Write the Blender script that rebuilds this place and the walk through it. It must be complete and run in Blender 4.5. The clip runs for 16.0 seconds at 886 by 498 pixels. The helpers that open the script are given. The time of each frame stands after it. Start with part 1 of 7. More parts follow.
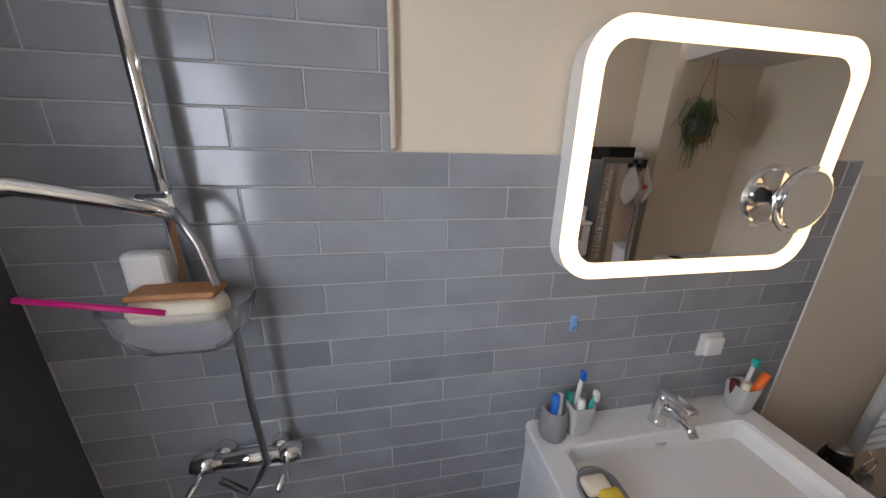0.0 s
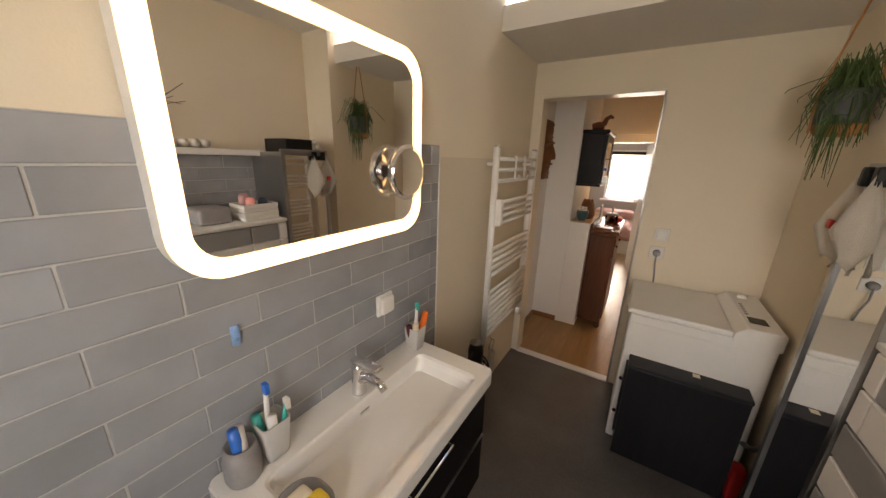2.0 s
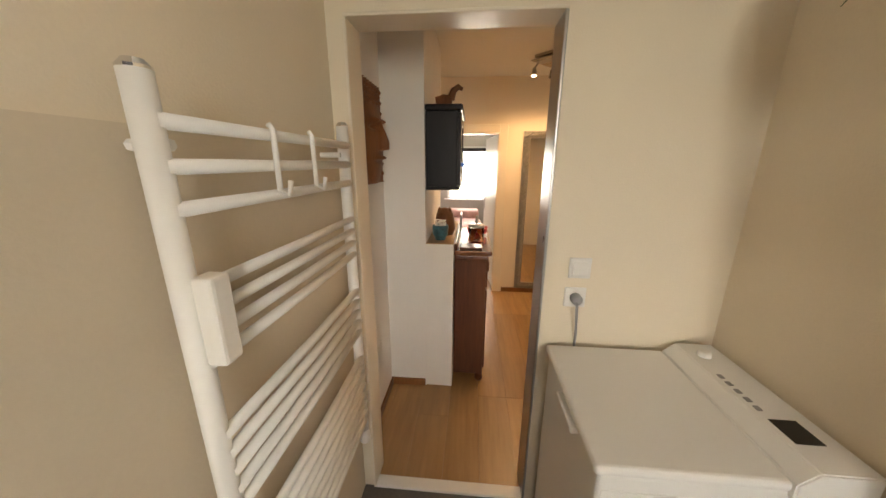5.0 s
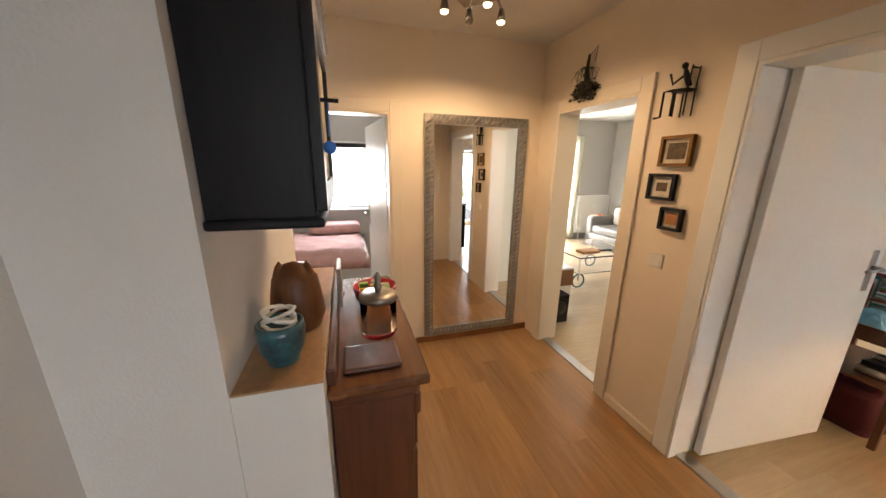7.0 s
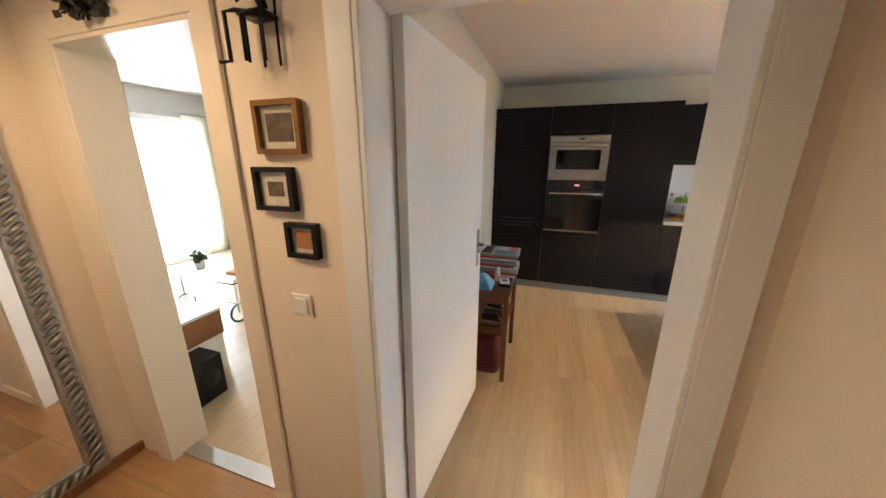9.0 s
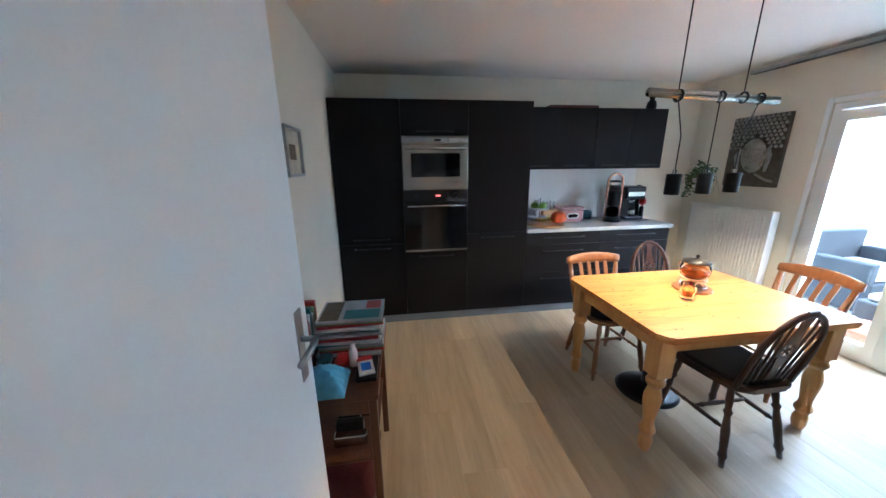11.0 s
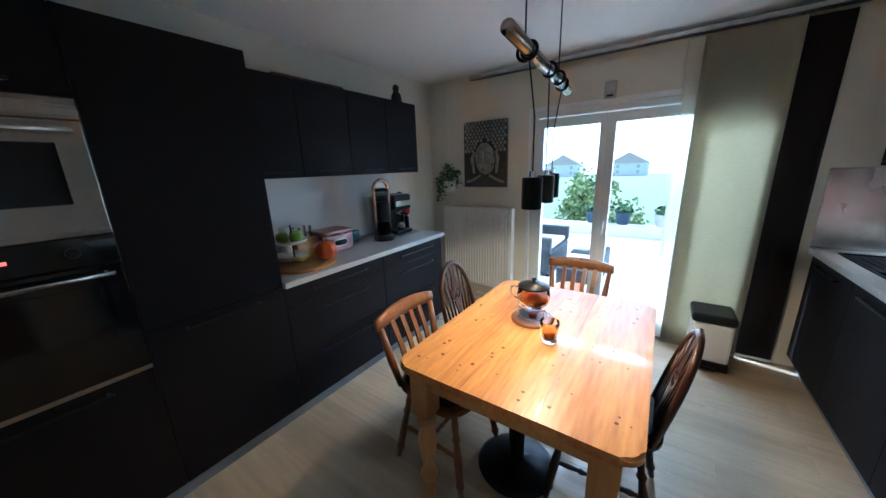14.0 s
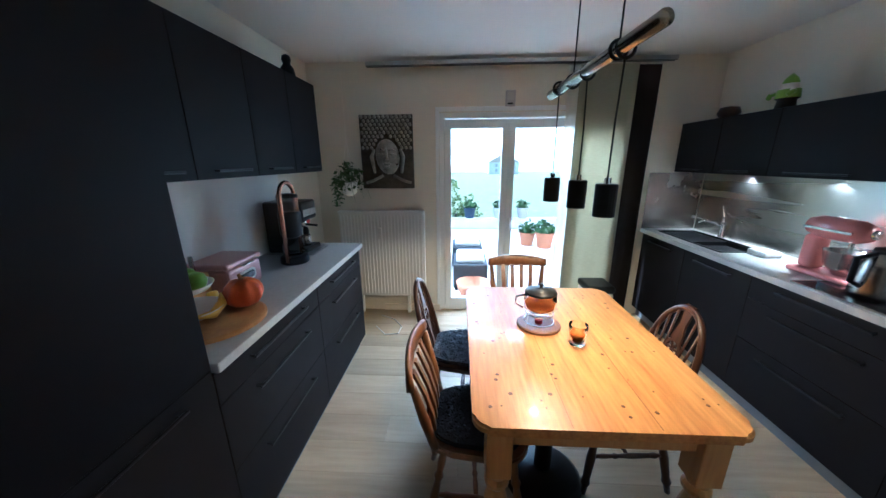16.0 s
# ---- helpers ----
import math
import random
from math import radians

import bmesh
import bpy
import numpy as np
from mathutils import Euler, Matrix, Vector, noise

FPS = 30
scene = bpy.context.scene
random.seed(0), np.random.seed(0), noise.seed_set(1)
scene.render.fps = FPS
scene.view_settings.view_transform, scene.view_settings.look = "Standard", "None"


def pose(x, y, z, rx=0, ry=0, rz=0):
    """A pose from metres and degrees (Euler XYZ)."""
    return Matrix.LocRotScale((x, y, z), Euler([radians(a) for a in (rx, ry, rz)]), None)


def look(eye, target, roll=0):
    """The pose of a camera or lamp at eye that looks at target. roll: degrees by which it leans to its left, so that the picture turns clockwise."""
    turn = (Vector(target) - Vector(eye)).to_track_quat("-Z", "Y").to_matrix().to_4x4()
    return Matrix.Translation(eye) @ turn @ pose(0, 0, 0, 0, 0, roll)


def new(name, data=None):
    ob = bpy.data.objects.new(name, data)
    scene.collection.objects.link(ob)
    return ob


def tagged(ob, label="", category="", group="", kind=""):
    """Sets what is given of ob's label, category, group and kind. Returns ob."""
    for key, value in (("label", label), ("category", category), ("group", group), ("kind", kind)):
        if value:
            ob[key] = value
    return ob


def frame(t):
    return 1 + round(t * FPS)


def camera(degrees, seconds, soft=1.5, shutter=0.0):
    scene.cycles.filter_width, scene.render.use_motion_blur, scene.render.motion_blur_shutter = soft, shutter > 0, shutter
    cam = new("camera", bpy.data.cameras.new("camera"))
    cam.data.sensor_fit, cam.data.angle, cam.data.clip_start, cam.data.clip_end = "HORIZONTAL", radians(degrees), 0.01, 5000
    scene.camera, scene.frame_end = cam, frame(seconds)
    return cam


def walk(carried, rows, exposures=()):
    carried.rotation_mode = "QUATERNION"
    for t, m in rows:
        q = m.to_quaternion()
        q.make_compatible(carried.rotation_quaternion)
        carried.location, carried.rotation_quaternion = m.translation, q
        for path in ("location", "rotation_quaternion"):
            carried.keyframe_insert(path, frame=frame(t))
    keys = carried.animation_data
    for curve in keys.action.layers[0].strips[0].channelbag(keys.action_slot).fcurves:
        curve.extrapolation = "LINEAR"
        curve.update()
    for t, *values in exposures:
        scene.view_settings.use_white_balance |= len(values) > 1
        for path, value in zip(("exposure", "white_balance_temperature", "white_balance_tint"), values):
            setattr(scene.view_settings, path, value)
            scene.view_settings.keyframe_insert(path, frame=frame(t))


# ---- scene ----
cam = camera(108.9, 16.0)
PATH = [
    (0, (0.754, -2.685, 1.688), (-1.119, -2.336, 1.078), 1.3),
    (0.5, (0.777, -2.629, 1.678), (-0.959, -1.834, 1.082), 1.8),
    (1, (0.796, -2.578, 1.662), (-0.762, -1.464, 1.085), 1.9),
    (1.5, (0.796, -2.539, 1.645), (-0.541, -1.163, 1.081), 1.9),
    (2, (0.788, -2.456, 1.627), (-0.232, -0.828, 1.073), 1.8),
    (2.5, (0.726, -2.33, 1.61), (0.023, -0.541, 1.06), 1.9),
    (3, (0.662, -2.133, 1.607), (0.18, -0.27, 1.06), 1.6),
    (3.5, (0.643, -1.965, 1.598), (0.248, -0.08, 1.059), 1.2),
    (4, (0.577, -1.736, 1.598), (0.307, 0.169, 1.055), 0.9),
    (4.2, (0.561, -1.641, 1.596), (0.32, 0.27, 1.055), 0.8),
    (6.5, (0.424, -0.204, 1.538), (0.626, 1.723, 1.04), -0.0),
    (7, (0.463, 0.125, 1.534), (1.029, 1.975, 1.03), 0.8),
    (7.5, (0.544, 0.385, 1.544), (1.671, 1.954, 1.025), 0.4),
    (8, (0.729, 0.501, 1.537), (2.347, 1.552, 1.013), 0.5),
    (8.5, (0.981, 0.575, 1.521), (2.764, 1.314, 0.997), 0.3),
    (8.7, (1.1, 0.59, 1.532), (2.907, 1.263, 1.001), 0.2),
    (10.8, (2.106, 0.687, 1.528), (4.04, 0.625, 1.022), -0.6),
    (11, (2.181, 0.681, 1.534), (4.098, 0.418, 1.027), -0.6),
    (11.5, (2.392, 0.603, 1.512), (4.18, -0.129, 0.994), -0.5),
    (12, (2.608, 0.53, 1.523), (4.266, -0.461, 1.006), -0.4),
    (12.5, (2.821, 0.502, 1.529), (4.351, -0.677, 1.011), -0.5),
    (13, (3.004, 0.449, 1.528), (4.327, -0.961, 1.018), -0.9),
    (13.5, (3.181, 0.38, 1.509), (4.35, -1.163, 1.005), -1.6),
    (14, (3.396, 0.309, 1.523), (4.5, -1.282, 1.025), -1.9),
    (14.5, (3.702, 0.338, 1.54), (4.624, -1.365, 1.039), -1.4),
    (15, (3.966, 0.346, 1.522), (4.639, -1.471, 1.024), -1.3),
    (15.5, (4.179, 0.313, 1.522), (4.653, -1.566, 1.029), -1.6),
    (16, (4.299, 0.299, 1.558), (4.399, -1.626, 1.023), -0.4),
]
EXPOSURES = [(0, 1.9, 6300, 18), (1.5, 2.1, 7300, 18), (3, 2.58, 9200, 20), (4.2, 2.95, 8600, 15), (6.5, 2.75, 6700, 12),
             (8, 2.85, 6200, 11), (8.7, 2.95, 5900, 9), (10.8, 2.6, 4600, 3), (11.5, 2.25, 4300, 2), (12.5, 1.65, 4300, 1), (13.5, 1.4, 4300, 1), (16, 1.55, 4250, 1)]
walk(cam, [(t, look(eye, target, roll)) for t, eye, target, roll in PATH], EXPOSURES)

# ---- world and light ----
world = bpy.data.worlds.new("sky")
scene.world = world
world.use_nodes = True
wn = world.node_tree.nodes
sky = wn.new("ShaderNodeTexSky")
sky.sky_type = "NISHITA"
sky.sun_disc = False
sky.sun_elevation, sky.sun_rotation = radians(42), radians(260)
sky.dust_density = 4.0
wn["Background"].inputs["Strength"].default_value = 0.15
world.node_tree.links.new(sky.outputs[0], wn["Background"].inputs["Color"])


def lamp(name, kind, m, watts, colour, **more):
    data = bpy.data.lights.new(name, kind)
    data.energy, data.color = watts, colour
    if "size" in more:
        if kind == "AREA":
            data.shape, data.size, data.size_y = "RECTANGLE", more["size"][0], more["size"][1]
        else:
            data.shadow_soft_size = more["size"]
    if "spot" in more:
        data.spot_size, data.spot_blend = radians(more["spot"]), more["blend"] if "blend" in more else 0.6
    ob = new(name, data)
    ob.matrix_world = m
    return ob


WARM = (1.0, 0.66, 0.36)
sun = bpy.data.lights.new("sun", "SUN")
sun.energy, sun.angle, sun.color = 3.6, radians(1.0), (1.0, 0.96, 0.9)
new("sun", sun).matrix_world = pose(0, 0, 20, 48, 0, 80)
# hall spots, kitchen pendants, under-cabinet lamps
HALL_BULBS = [(1.02, 1.98, 2.335), (1.2, 1.83, 2.33), (1.36, 2.0, 2.335)]
for p in HALL_BULBS:
    lamp("hall_bulb_light", "SPOT", pose(p[0], p[1], p[2] - 0.05), 2.6, WARM, size=0.03, spot=165)
PENDANTS = [(3.79, -0.84), (3.81, -1.06), (3.85, -1.29)]
for p in PENDANTS:
    lamp("pendant_light", "SPOT", pose(p[0], p[1], 1.36), 8.5, (1.0, 0.62, 0.29), size=0.02, spot=150, blend=0.15)
for y in (-2.35, -1.75, -1.15, -0.6):
    lamp("under_cabinet_light", "SPOT", pose(2.09, y, 1.43, 0, 16, 0), 12, (1.0, 0.9, 0.74), size=0.015, spot=120)
# area lamps standing in for sky light in the window openings
# added fill lamp hung outside above the balcony door, out of view
lamp("balcony_sky_fill", "AREA", look((3.75, -3.6, 2.6), (3.8, -1.7, 0.2)), 62, (0.93, 0.97, 1.0), size=(1.6, 0.9))
lamp("bath_window_light", "AREA", look((1.05, -3.52, 1.6), (1.0, 0, 1.2)), 4.5, (0.86, 0.93, 1.0), size=(0.7, 0.9))
lamp("bedroom_window_light", "AREA", look((0.42, 5.72, 1.35), (0.42, 2, 1.2)), 9, (0.95, 0.97, 1.0), size=(0.85, 1.0))
lamp("living_window_light", "AREA", look((4.6, 6.1, 1.2), (4.4, 2, 1.0)), 22, (0.97, 0.98, 1.0), size=(1.1, 2.0))

# ---- materials ----
MATS = {}


def mat(name, col, rough=0.5, metal=0.0, var=0.1, scale=6.0, bump=0.05, bscale=90.0, stretch=(1, 1, 1), col2=None, per_object=0.0, coat=0.0):
    if name in MATS:
        return MATS[name]
    m = bpy.data.materials.new(name)
    m.use_nodes = True
    n, l = m.node_tree.nodes, m.node_tree.links
    b = n["Principled BSDF"]
    b.inputs["Metallic"].default_value = metal
    b.inputs["Coat Weight"].default_value = coat
    tc = n.new("ShaderNodeTexCoord")
    mp = n.new("ShaderNodeMapping")
    mp.inputs["Scale"].default_value = stretch
    l.new(tc.outputs["Object"], mp.inputs["Vector"])
    t1 = n.new("ShaderNodeTexNoise")
    t1.inputs["Scale"].default_value, t1.inputs["Detail"].default_value = scale, 6
    t2 = n.new("ShaderNodeTexNoise")
    t2.inputs["Scale"].default_value, t2.inputs["Detail"].default_value = bscale, 4
    for t in (t1, t2):
        l.new(mp.outputs[0], t.inputs["Vector"])
    ramp = n.new("ShaderNodeValToRGB")
    lo = [c * (1 - var) for c in col]
    hi = list(col2) if col2 else [min(1, c * (1 + var)) for c in col]
    ramp.color_ramp.elements[0].position, ramp.color_ramp.elements[1].position = 0.32, 0.68
    ramp.color_ramp.elements[0].color, ramp.color_ramp.elements[1].color = (*lo, 1), (*hi, 1)
    mixer = n.new("ShaderNodeMath")
    mixer.operation = "MULTIPLY_ADD"
    mixer.inputs[1].default_value = 0.35
    l.new(t2.outputs["Fac"], mixer.inputs[0])
    half = n.new("ShaderNodeMath")
    half.operation = "MULTIPLY"
    half.inputs[1].default_value = 0.65
    l.new(t1.outputs["Fac"], half.inputs[0])
    l.new(half.outputs[0], mixer.inputs[2])
    l.new(mixer.outputs[0], ramp.inputs["Fac"])
    colour = ramp.outputs[0]
    if per_object:
        info = n.new("ShaderNodeObjectInfo")
        hsv = n.new("ShaderNodeHueSaturation")
        mr = n.new("ShaderNodeMapRange")
        mr.inputs["To Min"].default_value, mr.inputs["To Max"].default_value = 1 - per_object, 1 + per_object
        l.new(info.outputs["Random"], mr.inputs["Value"])
        l.new(mr.outputs[0], hsv.inputs["Value"])
        l.new(colour, hsv.inputs["Color"])
        colour = hsv.outputs[0]
        add = n.new("ShaderNodeVectorMath")
        add.operation = "ADD"
        sc = n.new("ShaderNodeVectorMath")
        sc.operation = "SCALE"
        sc.inputs["Scale"].default_value = 9.0
        cmb = n.new("ShaderNodeCombineXYZ")
        for k in "XYZ":
            l.new(info.outputs["Random"], cmb.inputs[k])
        l.new(cmb.outputs[0], sc.inputs[0])
        l.new(tc.outputs["Object"], add.inputs[0])
        l.new(sc.outputs[0], add.inputs[1])
        l.new(add.outputs[0], mp.inputs["Vector"])
    l.new(colour, b.inputs["Base Color"])
    rr = n.new("ShaderNodeMapRange")
    rr.inputs["To Min"].default_value, rr.inputs["To Max"].default_value = max(0.02, rough - 0.07), min(1, rough + 0.07)
    l.new(t1.outputs["Fac"], rr.inputs["Value"])
    l.new(rr.outputs[0], b.inputs["Roughness"])
    if bump:
        bp = n.new("ShaderNodeBump")
        bp.inputs["Strength"].default_value, bp.inputs["Distance"].default_value = bump, 0.01
        l.new(t2.outputs["Fac"], bp.inputs["Height"])
        l.new(bp.outputs[0], b.inputs["Normal"])
    MATS[name] = m
    return m


def glow(name, col, strength):
    m = bpy.data.materials.new(name)
    m.use_nodes = True
    b = m.node_tree.nodes["Principled BSDF"]
    b.inputs["Base Color"].default_value = (0.9, 0.9, 0.9, 1)
    b.inputs["Emission Color"].default_value = (*col, 1)
    b.inputs["Emission Strength"].default_value = strength
    return m


def glassy(name, col=(1, 1, 1), rough=0.0, ior=1.45):
    m = bpy.data.materials.new(name)
    m.use_nodes = True
    b = m.node_tree.nodes["Principled BSDF"]
    b.inputs["Base Color"].default_value = (*col, 1)
    b.inputs["Transmission Weight"].default_value = 1.0
    b.inputs["Roughness"].default_value = rough
    b.inputs["IOR"].default_value = ior
    return m


def wood(name, dark, light, rough=0.45, along="x", per_object=0.0, fine=34.0, coat=0.0):
    st = {"x": (0.09, 1, 1), "y": (1, 0.09, 1), "z": (1, 1, 0.09)}[along]
    return mat(name, dark, rough, 0, 0.0, fine * 0.35, 0.06, fine * 3, st, light, per_object, coat)


WALL = mat("warm white wall paint", (0.78, 0.69, 0.55), 0.85, 0, 0.03, 2.5, 0.12, 160)
WALL_HALL = mat("cream hall wall paint", (0.8, 0.7, 0.57), 0.85, 0, 0.03, 2.5, 0.15, 160)
WALL_WHITE = mat("white wall paint", (0.8, 0.78, 0.75), 0.85, 0, 0.03, 2.5, 0.12, 160)
WALL_KITCHEN = mat("cream kitchen wall paint", (0.74, 0.69, 0.58), 0.85, 0, 0.03, 2.5, 0.12, 160)
CEIL = mat("matt white ceiling paint", (0.72, 0.69, 0.64), 0.9, 0, 0.02, 2, 0.1, 120)
BEIGE = mat("beige panel paint", (0.68, 0.59, 0.46), 0.55, 0, 0.03, 2, 0.06, 120)
TRIM = mat("cream door frame lacquer", (0.78, 0.7, 0.58), 0.4, 0, 0.03, 3, 0.03, 60)
TRIM_WHITE = mat("white door lacquer", (0.82, 0.84, 0.84), 0.35, 0, 0.02, 3, 0.03, 60)
TILE = mat("grey glazed tile", (0.3, 0.31, 0.33), 0.16, 0, 0.14, 5, 0.10, 9, (1, 1, 1), None, 0.1)
GROUT = mat("pale grey grout", (0.46, 0.45, 0.44), 0.9, 0, 0.1, 30, 0.2, 200)
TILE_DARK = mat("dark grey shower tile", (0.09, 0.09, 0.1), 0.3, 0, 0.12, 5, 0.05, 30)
VINYL = mat("dark grey vinyl floor", (0.1, 0.093, 0.088), 0.42, 0, 0.3, 3.5, 0.06, 60)
PLANK_HALL = wood("oak plank hall", (0.26, 0.14, 0.055), (0.47, 0.275, 0.12), 0.34, "y", 0.12, 14)
PLANK_KIT = wood("pale oak plank kitchen", (0.37, 0.275, 0.165), (0.56, 0.44, 0.28), 0.34, "x", 0.1, 14)
ANTHRA = mat("anthracite matt laminate", (0.0082, 0.0068, 0.0076), 0.55, 0, 0.08, 4, 0.03, 220)
ANTHRA.node_tree.nodes["Principled BSDF"].inputs["Specular IOR Level"].default_value = 0.12
BLACKMETAL = mat("black metal", (0.015, 0.015, 0.016), 0.35, 0.6, 0.1, 20, 0.02, 100)
BLACK = mat("black plastic", (0.012, 0.012, 0.013), 0.35, 0, 0.1, 20, 0.02, 100)
BLACKWOOD = mat("black painted wood", (0.014, 0.014, 0.017), 0.4, 0, 0.25, 8, 0.1, 40, (1, 1, 0.15))
for m_dark in (BLACK, BLACKWOOD):
    m_dark.node_tree.nodes["Principled BSDF"].inputs["Specular IOR Level"].default_value = 0.22
STEEL = mat("brushed stainless steel", (0.42, 0.4, 0.37), 0.26, 1, 0.06, 5, 0.04, 220, (1, 0.05, 1))
CHROME = mat("chrome", (0.8, 0.8, 0.8), 0.06, 1, 0.02, 5, 0.0)
ALU = mat("grey aluminium", (0.45, 0.45, 0.45), 0.3, 1, 0.04, 5, 0.02)
BLACKGLASS = mat("black oven glass", (0.006, 0.006, 0.007), 0.05, 0, 0.1, 5, 0.0)
COUNTER = mat("grey stone laminate", (0.5, 0.48, 0.45), 0.35, 0, 0.08, 40, 0.02, 300)
PLINTH = mat("blue grey plinth", (0.16, 0.18, 0.2), 0.35, 0.2, 0.06, 6, 0.02)
CERAMIC = mat("white ceramic", (0.83, 0.82, 0.79), 0.1, 0, 0.01, 3, 0.0, coat=0.4)
WHITE = mat("white enamel", (0.8, 0.79, 0.76), 0.45, 0, 0.008, 3, 0.0)
WHITEPLASTIC = mat("white plastic", (0.78, 0.76, 0.72), 0.35, 0, 0.02, 3, 0.01)
GREYPOT = mat("grey stoneware", (0.28, 0.27, 0.27), 0.55, 0, 0.1, 20, 0.05)
MIRROR = mat("mirror glass", (0.88, 0.88, 0.88), 0.0, 1, 0.0, 3, 0.0)
MIRROR.node_tree.nodes["Principled BSDF"].inputs["Roughness"].default_value = 0.0
for lk in list(MIRROR.node_tree.nodes["Principled BSDF"].inputs["Roughness"].links):
    MIRROR.node_tree.links.remove(lk)
GLASS = glassy("clear glass", (1, 1, 1), 0.0, 1.08)
PANE = glassy("window glass", (0.97, 0.98, 0.98), 0.0, 1.1)
PINE_X = wood("lacquered pine", (0.33, 0.115, 0.02), (0.74, 0.38, 0.1), 0.34, "y", 0.08, 22, 0.15)
PINE = wood("turned pine", (0.48, 0.22, 0.06), (0.68, 0.38, 0.13), 0.35, "z", 0.0, 22, 0.2)
KNOT = mat("pine knot", (0.13, 0.045, 0.012), 0.35, 0, 0.3, 60)
OAKCHAIR = wood("mid brown chair wood", (0.16, 0.06, 0.018), (0.3, 0.13, 0.045), 0.35, "z", 0.05, 26, 0.2)
DARKCHAIR = wood("dark brown chair wood", (0.03, 0.012, 0.006), (0.075, 0.03, 0.013), 0.32, "z", 0.05, 26, 0.2)
DARKWOOD = wood("dark mahogany", (0.06, 0.018, 0.008), (0.15, 0.05, 0.02), 0.35, "z", 0.0, 22, 0.2)
DARKTOP = wood("dark polished wood top", (0.10, 0.035, 0.012), (0.22, 0.085, 0.03), 0.25, "y", 0.0, 22, 0.3)
CARVED = wood("carved brown wood", (0.10, 0.033, 0.01), (0.24, 0.09, 0.03), 0.5, "z", 0.0, 30)
CUSHION = mat("black fur cushion", (0.012, 0.012, 0.014), 0.95, 0, 0.5, 60, 0.9, 90)
CUSHION_GREY = mat("grey fur cushion", (0.09, 0.1, 0.12), 0.95, 0, 0.6, 25, 0.9, 70)
PEWTER = mat("pewter relief", (0.36, 0.34, 0.3), 0.3, 0.85, 0.3, 20, 0.15, 60)
LEAF = mat("green leaves", (0.05, 0.1, 0.025), 0.55, 0, 0.3, 30, 0.0)
LEAF_DRY = mat("dry dark leaves", (0.035, 0.035, 0.02), 0.7, 0, 0.3, 30, 0.0)
SILVER = mat("antique silver frame", (0.36, 0.34, 0.31), 0.32, 0.85, 0.2, 30, 0.1)
GOLD = mat("bronze gold frame", (0.22, 0.11, 0.03), 0.35, 0.6, 0.2, 30, 0.1)
PAPER = mat("ivory paper", (0.6, 0.55, 0.45), 0.8, 0, 0.2, 12, 0.05)
INK = mat("sepia ink", (0.12, 0.09, 0.06), 0.8, 0, 0.4, 40, 0.0)
CLOTH = mat("cream cotton cloth", (0.75, 0.7, 0.62), 0.9, 0, 0.06, 10, 0.3, 300)
CURTAIN = mat("olive beige curtain panel", (0.42, 0.38, 0.27), 0.85, 0, 0.08, 20, 0.25, 220, (1, 1, 6))
DARKPANEL = mat("dark brown woven panel", (0.022, 0.014, 0.012), 0.9, 0, 0.15, 20, 0.25, 220, (1, 1, 6))
SHEER_THIN = mat("thin translucent curtain", (0.8, 0.78, 0.7), 0.9, 0, 0.06, 14, 0.2, 220, (1, 1, 6))
SHEER_THIN.node_tree.nodes["Principled BSDF"].inputs["Transmission Weight"].default_value = 0.5
SHEER_THIN.node_tree.nodes["Principled BSDF"].inputs["IOR"].default_value = 1.02
SHEER = mat("sheer cream curtain", (0.8, 0.76, 0.66), 0.9, 0, 0.04, 10, 0.2, 200)
COPPER = mat("rose copper", (0.55, 0.3, 0.22), 0.25, 0.9, 0.05, 10, 0.0)
PINKMETAL = mat("dusty pink enamel", (0.5, 0.27, 0.26), 0.3, 0.2, 0.06, 10, 0.0)
PINK = mat("salmon pink enamel", (0.72, 0.26, 0.24), 0.22, 0, 0.04, 10, 0.0, coat=0.4)
TEAL = mat("mottled blue ceramic", (0.03, 0.05, 0.06), 0.3, 0, 0.3, 22, 0.05, 90, (1, 1, 1), (0.04, 0.16, 0.2))
ORANGE = mat("orange pumpkin skin", (0.72, 0.13, 0.02), 0.32, 0, 0.12, 14, 0.04)
APPLE = mat("green apple skin", (0.25, 0.42, 0.05), 0.3, 0, 0.15, 12, 0.0)
YELLOW = mat("yellow", (0.8, 0.56, 0.06), 0.4, 0, 0.1, 12, 0.0)
BLUE = mat("blue plastic", (0.02, 0.16, 0.6), 0.35, 0, 0.05, 12, 0.0)
AQUA = mat("turquoise plastic", (0.02, 0.42, 0.36), 0.35, 0, 0.05, 12, 0.0)
ORANGEP = mat("orange plastic", (0.85, 0.16, 0.02), 0.35, 0, 0.05, 12, 0.0)
RED = mat("red", (0.5, 0.02, 0.02), 0.4, 0, 0.1, 12, 0.0)
MAROON = mat("maroon fabric", (0.09, 0.012, 0.016), 0.85, 0, 0.15, 20, 0.2)
MAGENTA = mat("magenta plastic", (0.75, 0.02, 0.25), 0.35, 0, 0.05, 12, 0.0)
TAN = mat("tan leather", (0.42, 0.19, 0.07), 0.6, 0, 0.15, 12, 0.05)
SOAP = mat("cream soap", (0.8, 0.72, 0.55), 0.4, 0, 0.05, 8, 0.0)
TEA = glassy("amber tea", (0.85, 0.25, 0.03), 0.0, 1.1)
TEA.node_tree.nodes["Principled BSDF"].inputs["Transmission Weight"].default_value = 0.55
SEEPLASTIC = glassy("frosted clear plastic", (0.97, 0.97, 0.98), 0.12, 1.04)
SEEPLASTIC.node_tree.nodes["Principled BSDF"].inputs["Transmission Weight"].default_value = 0.9
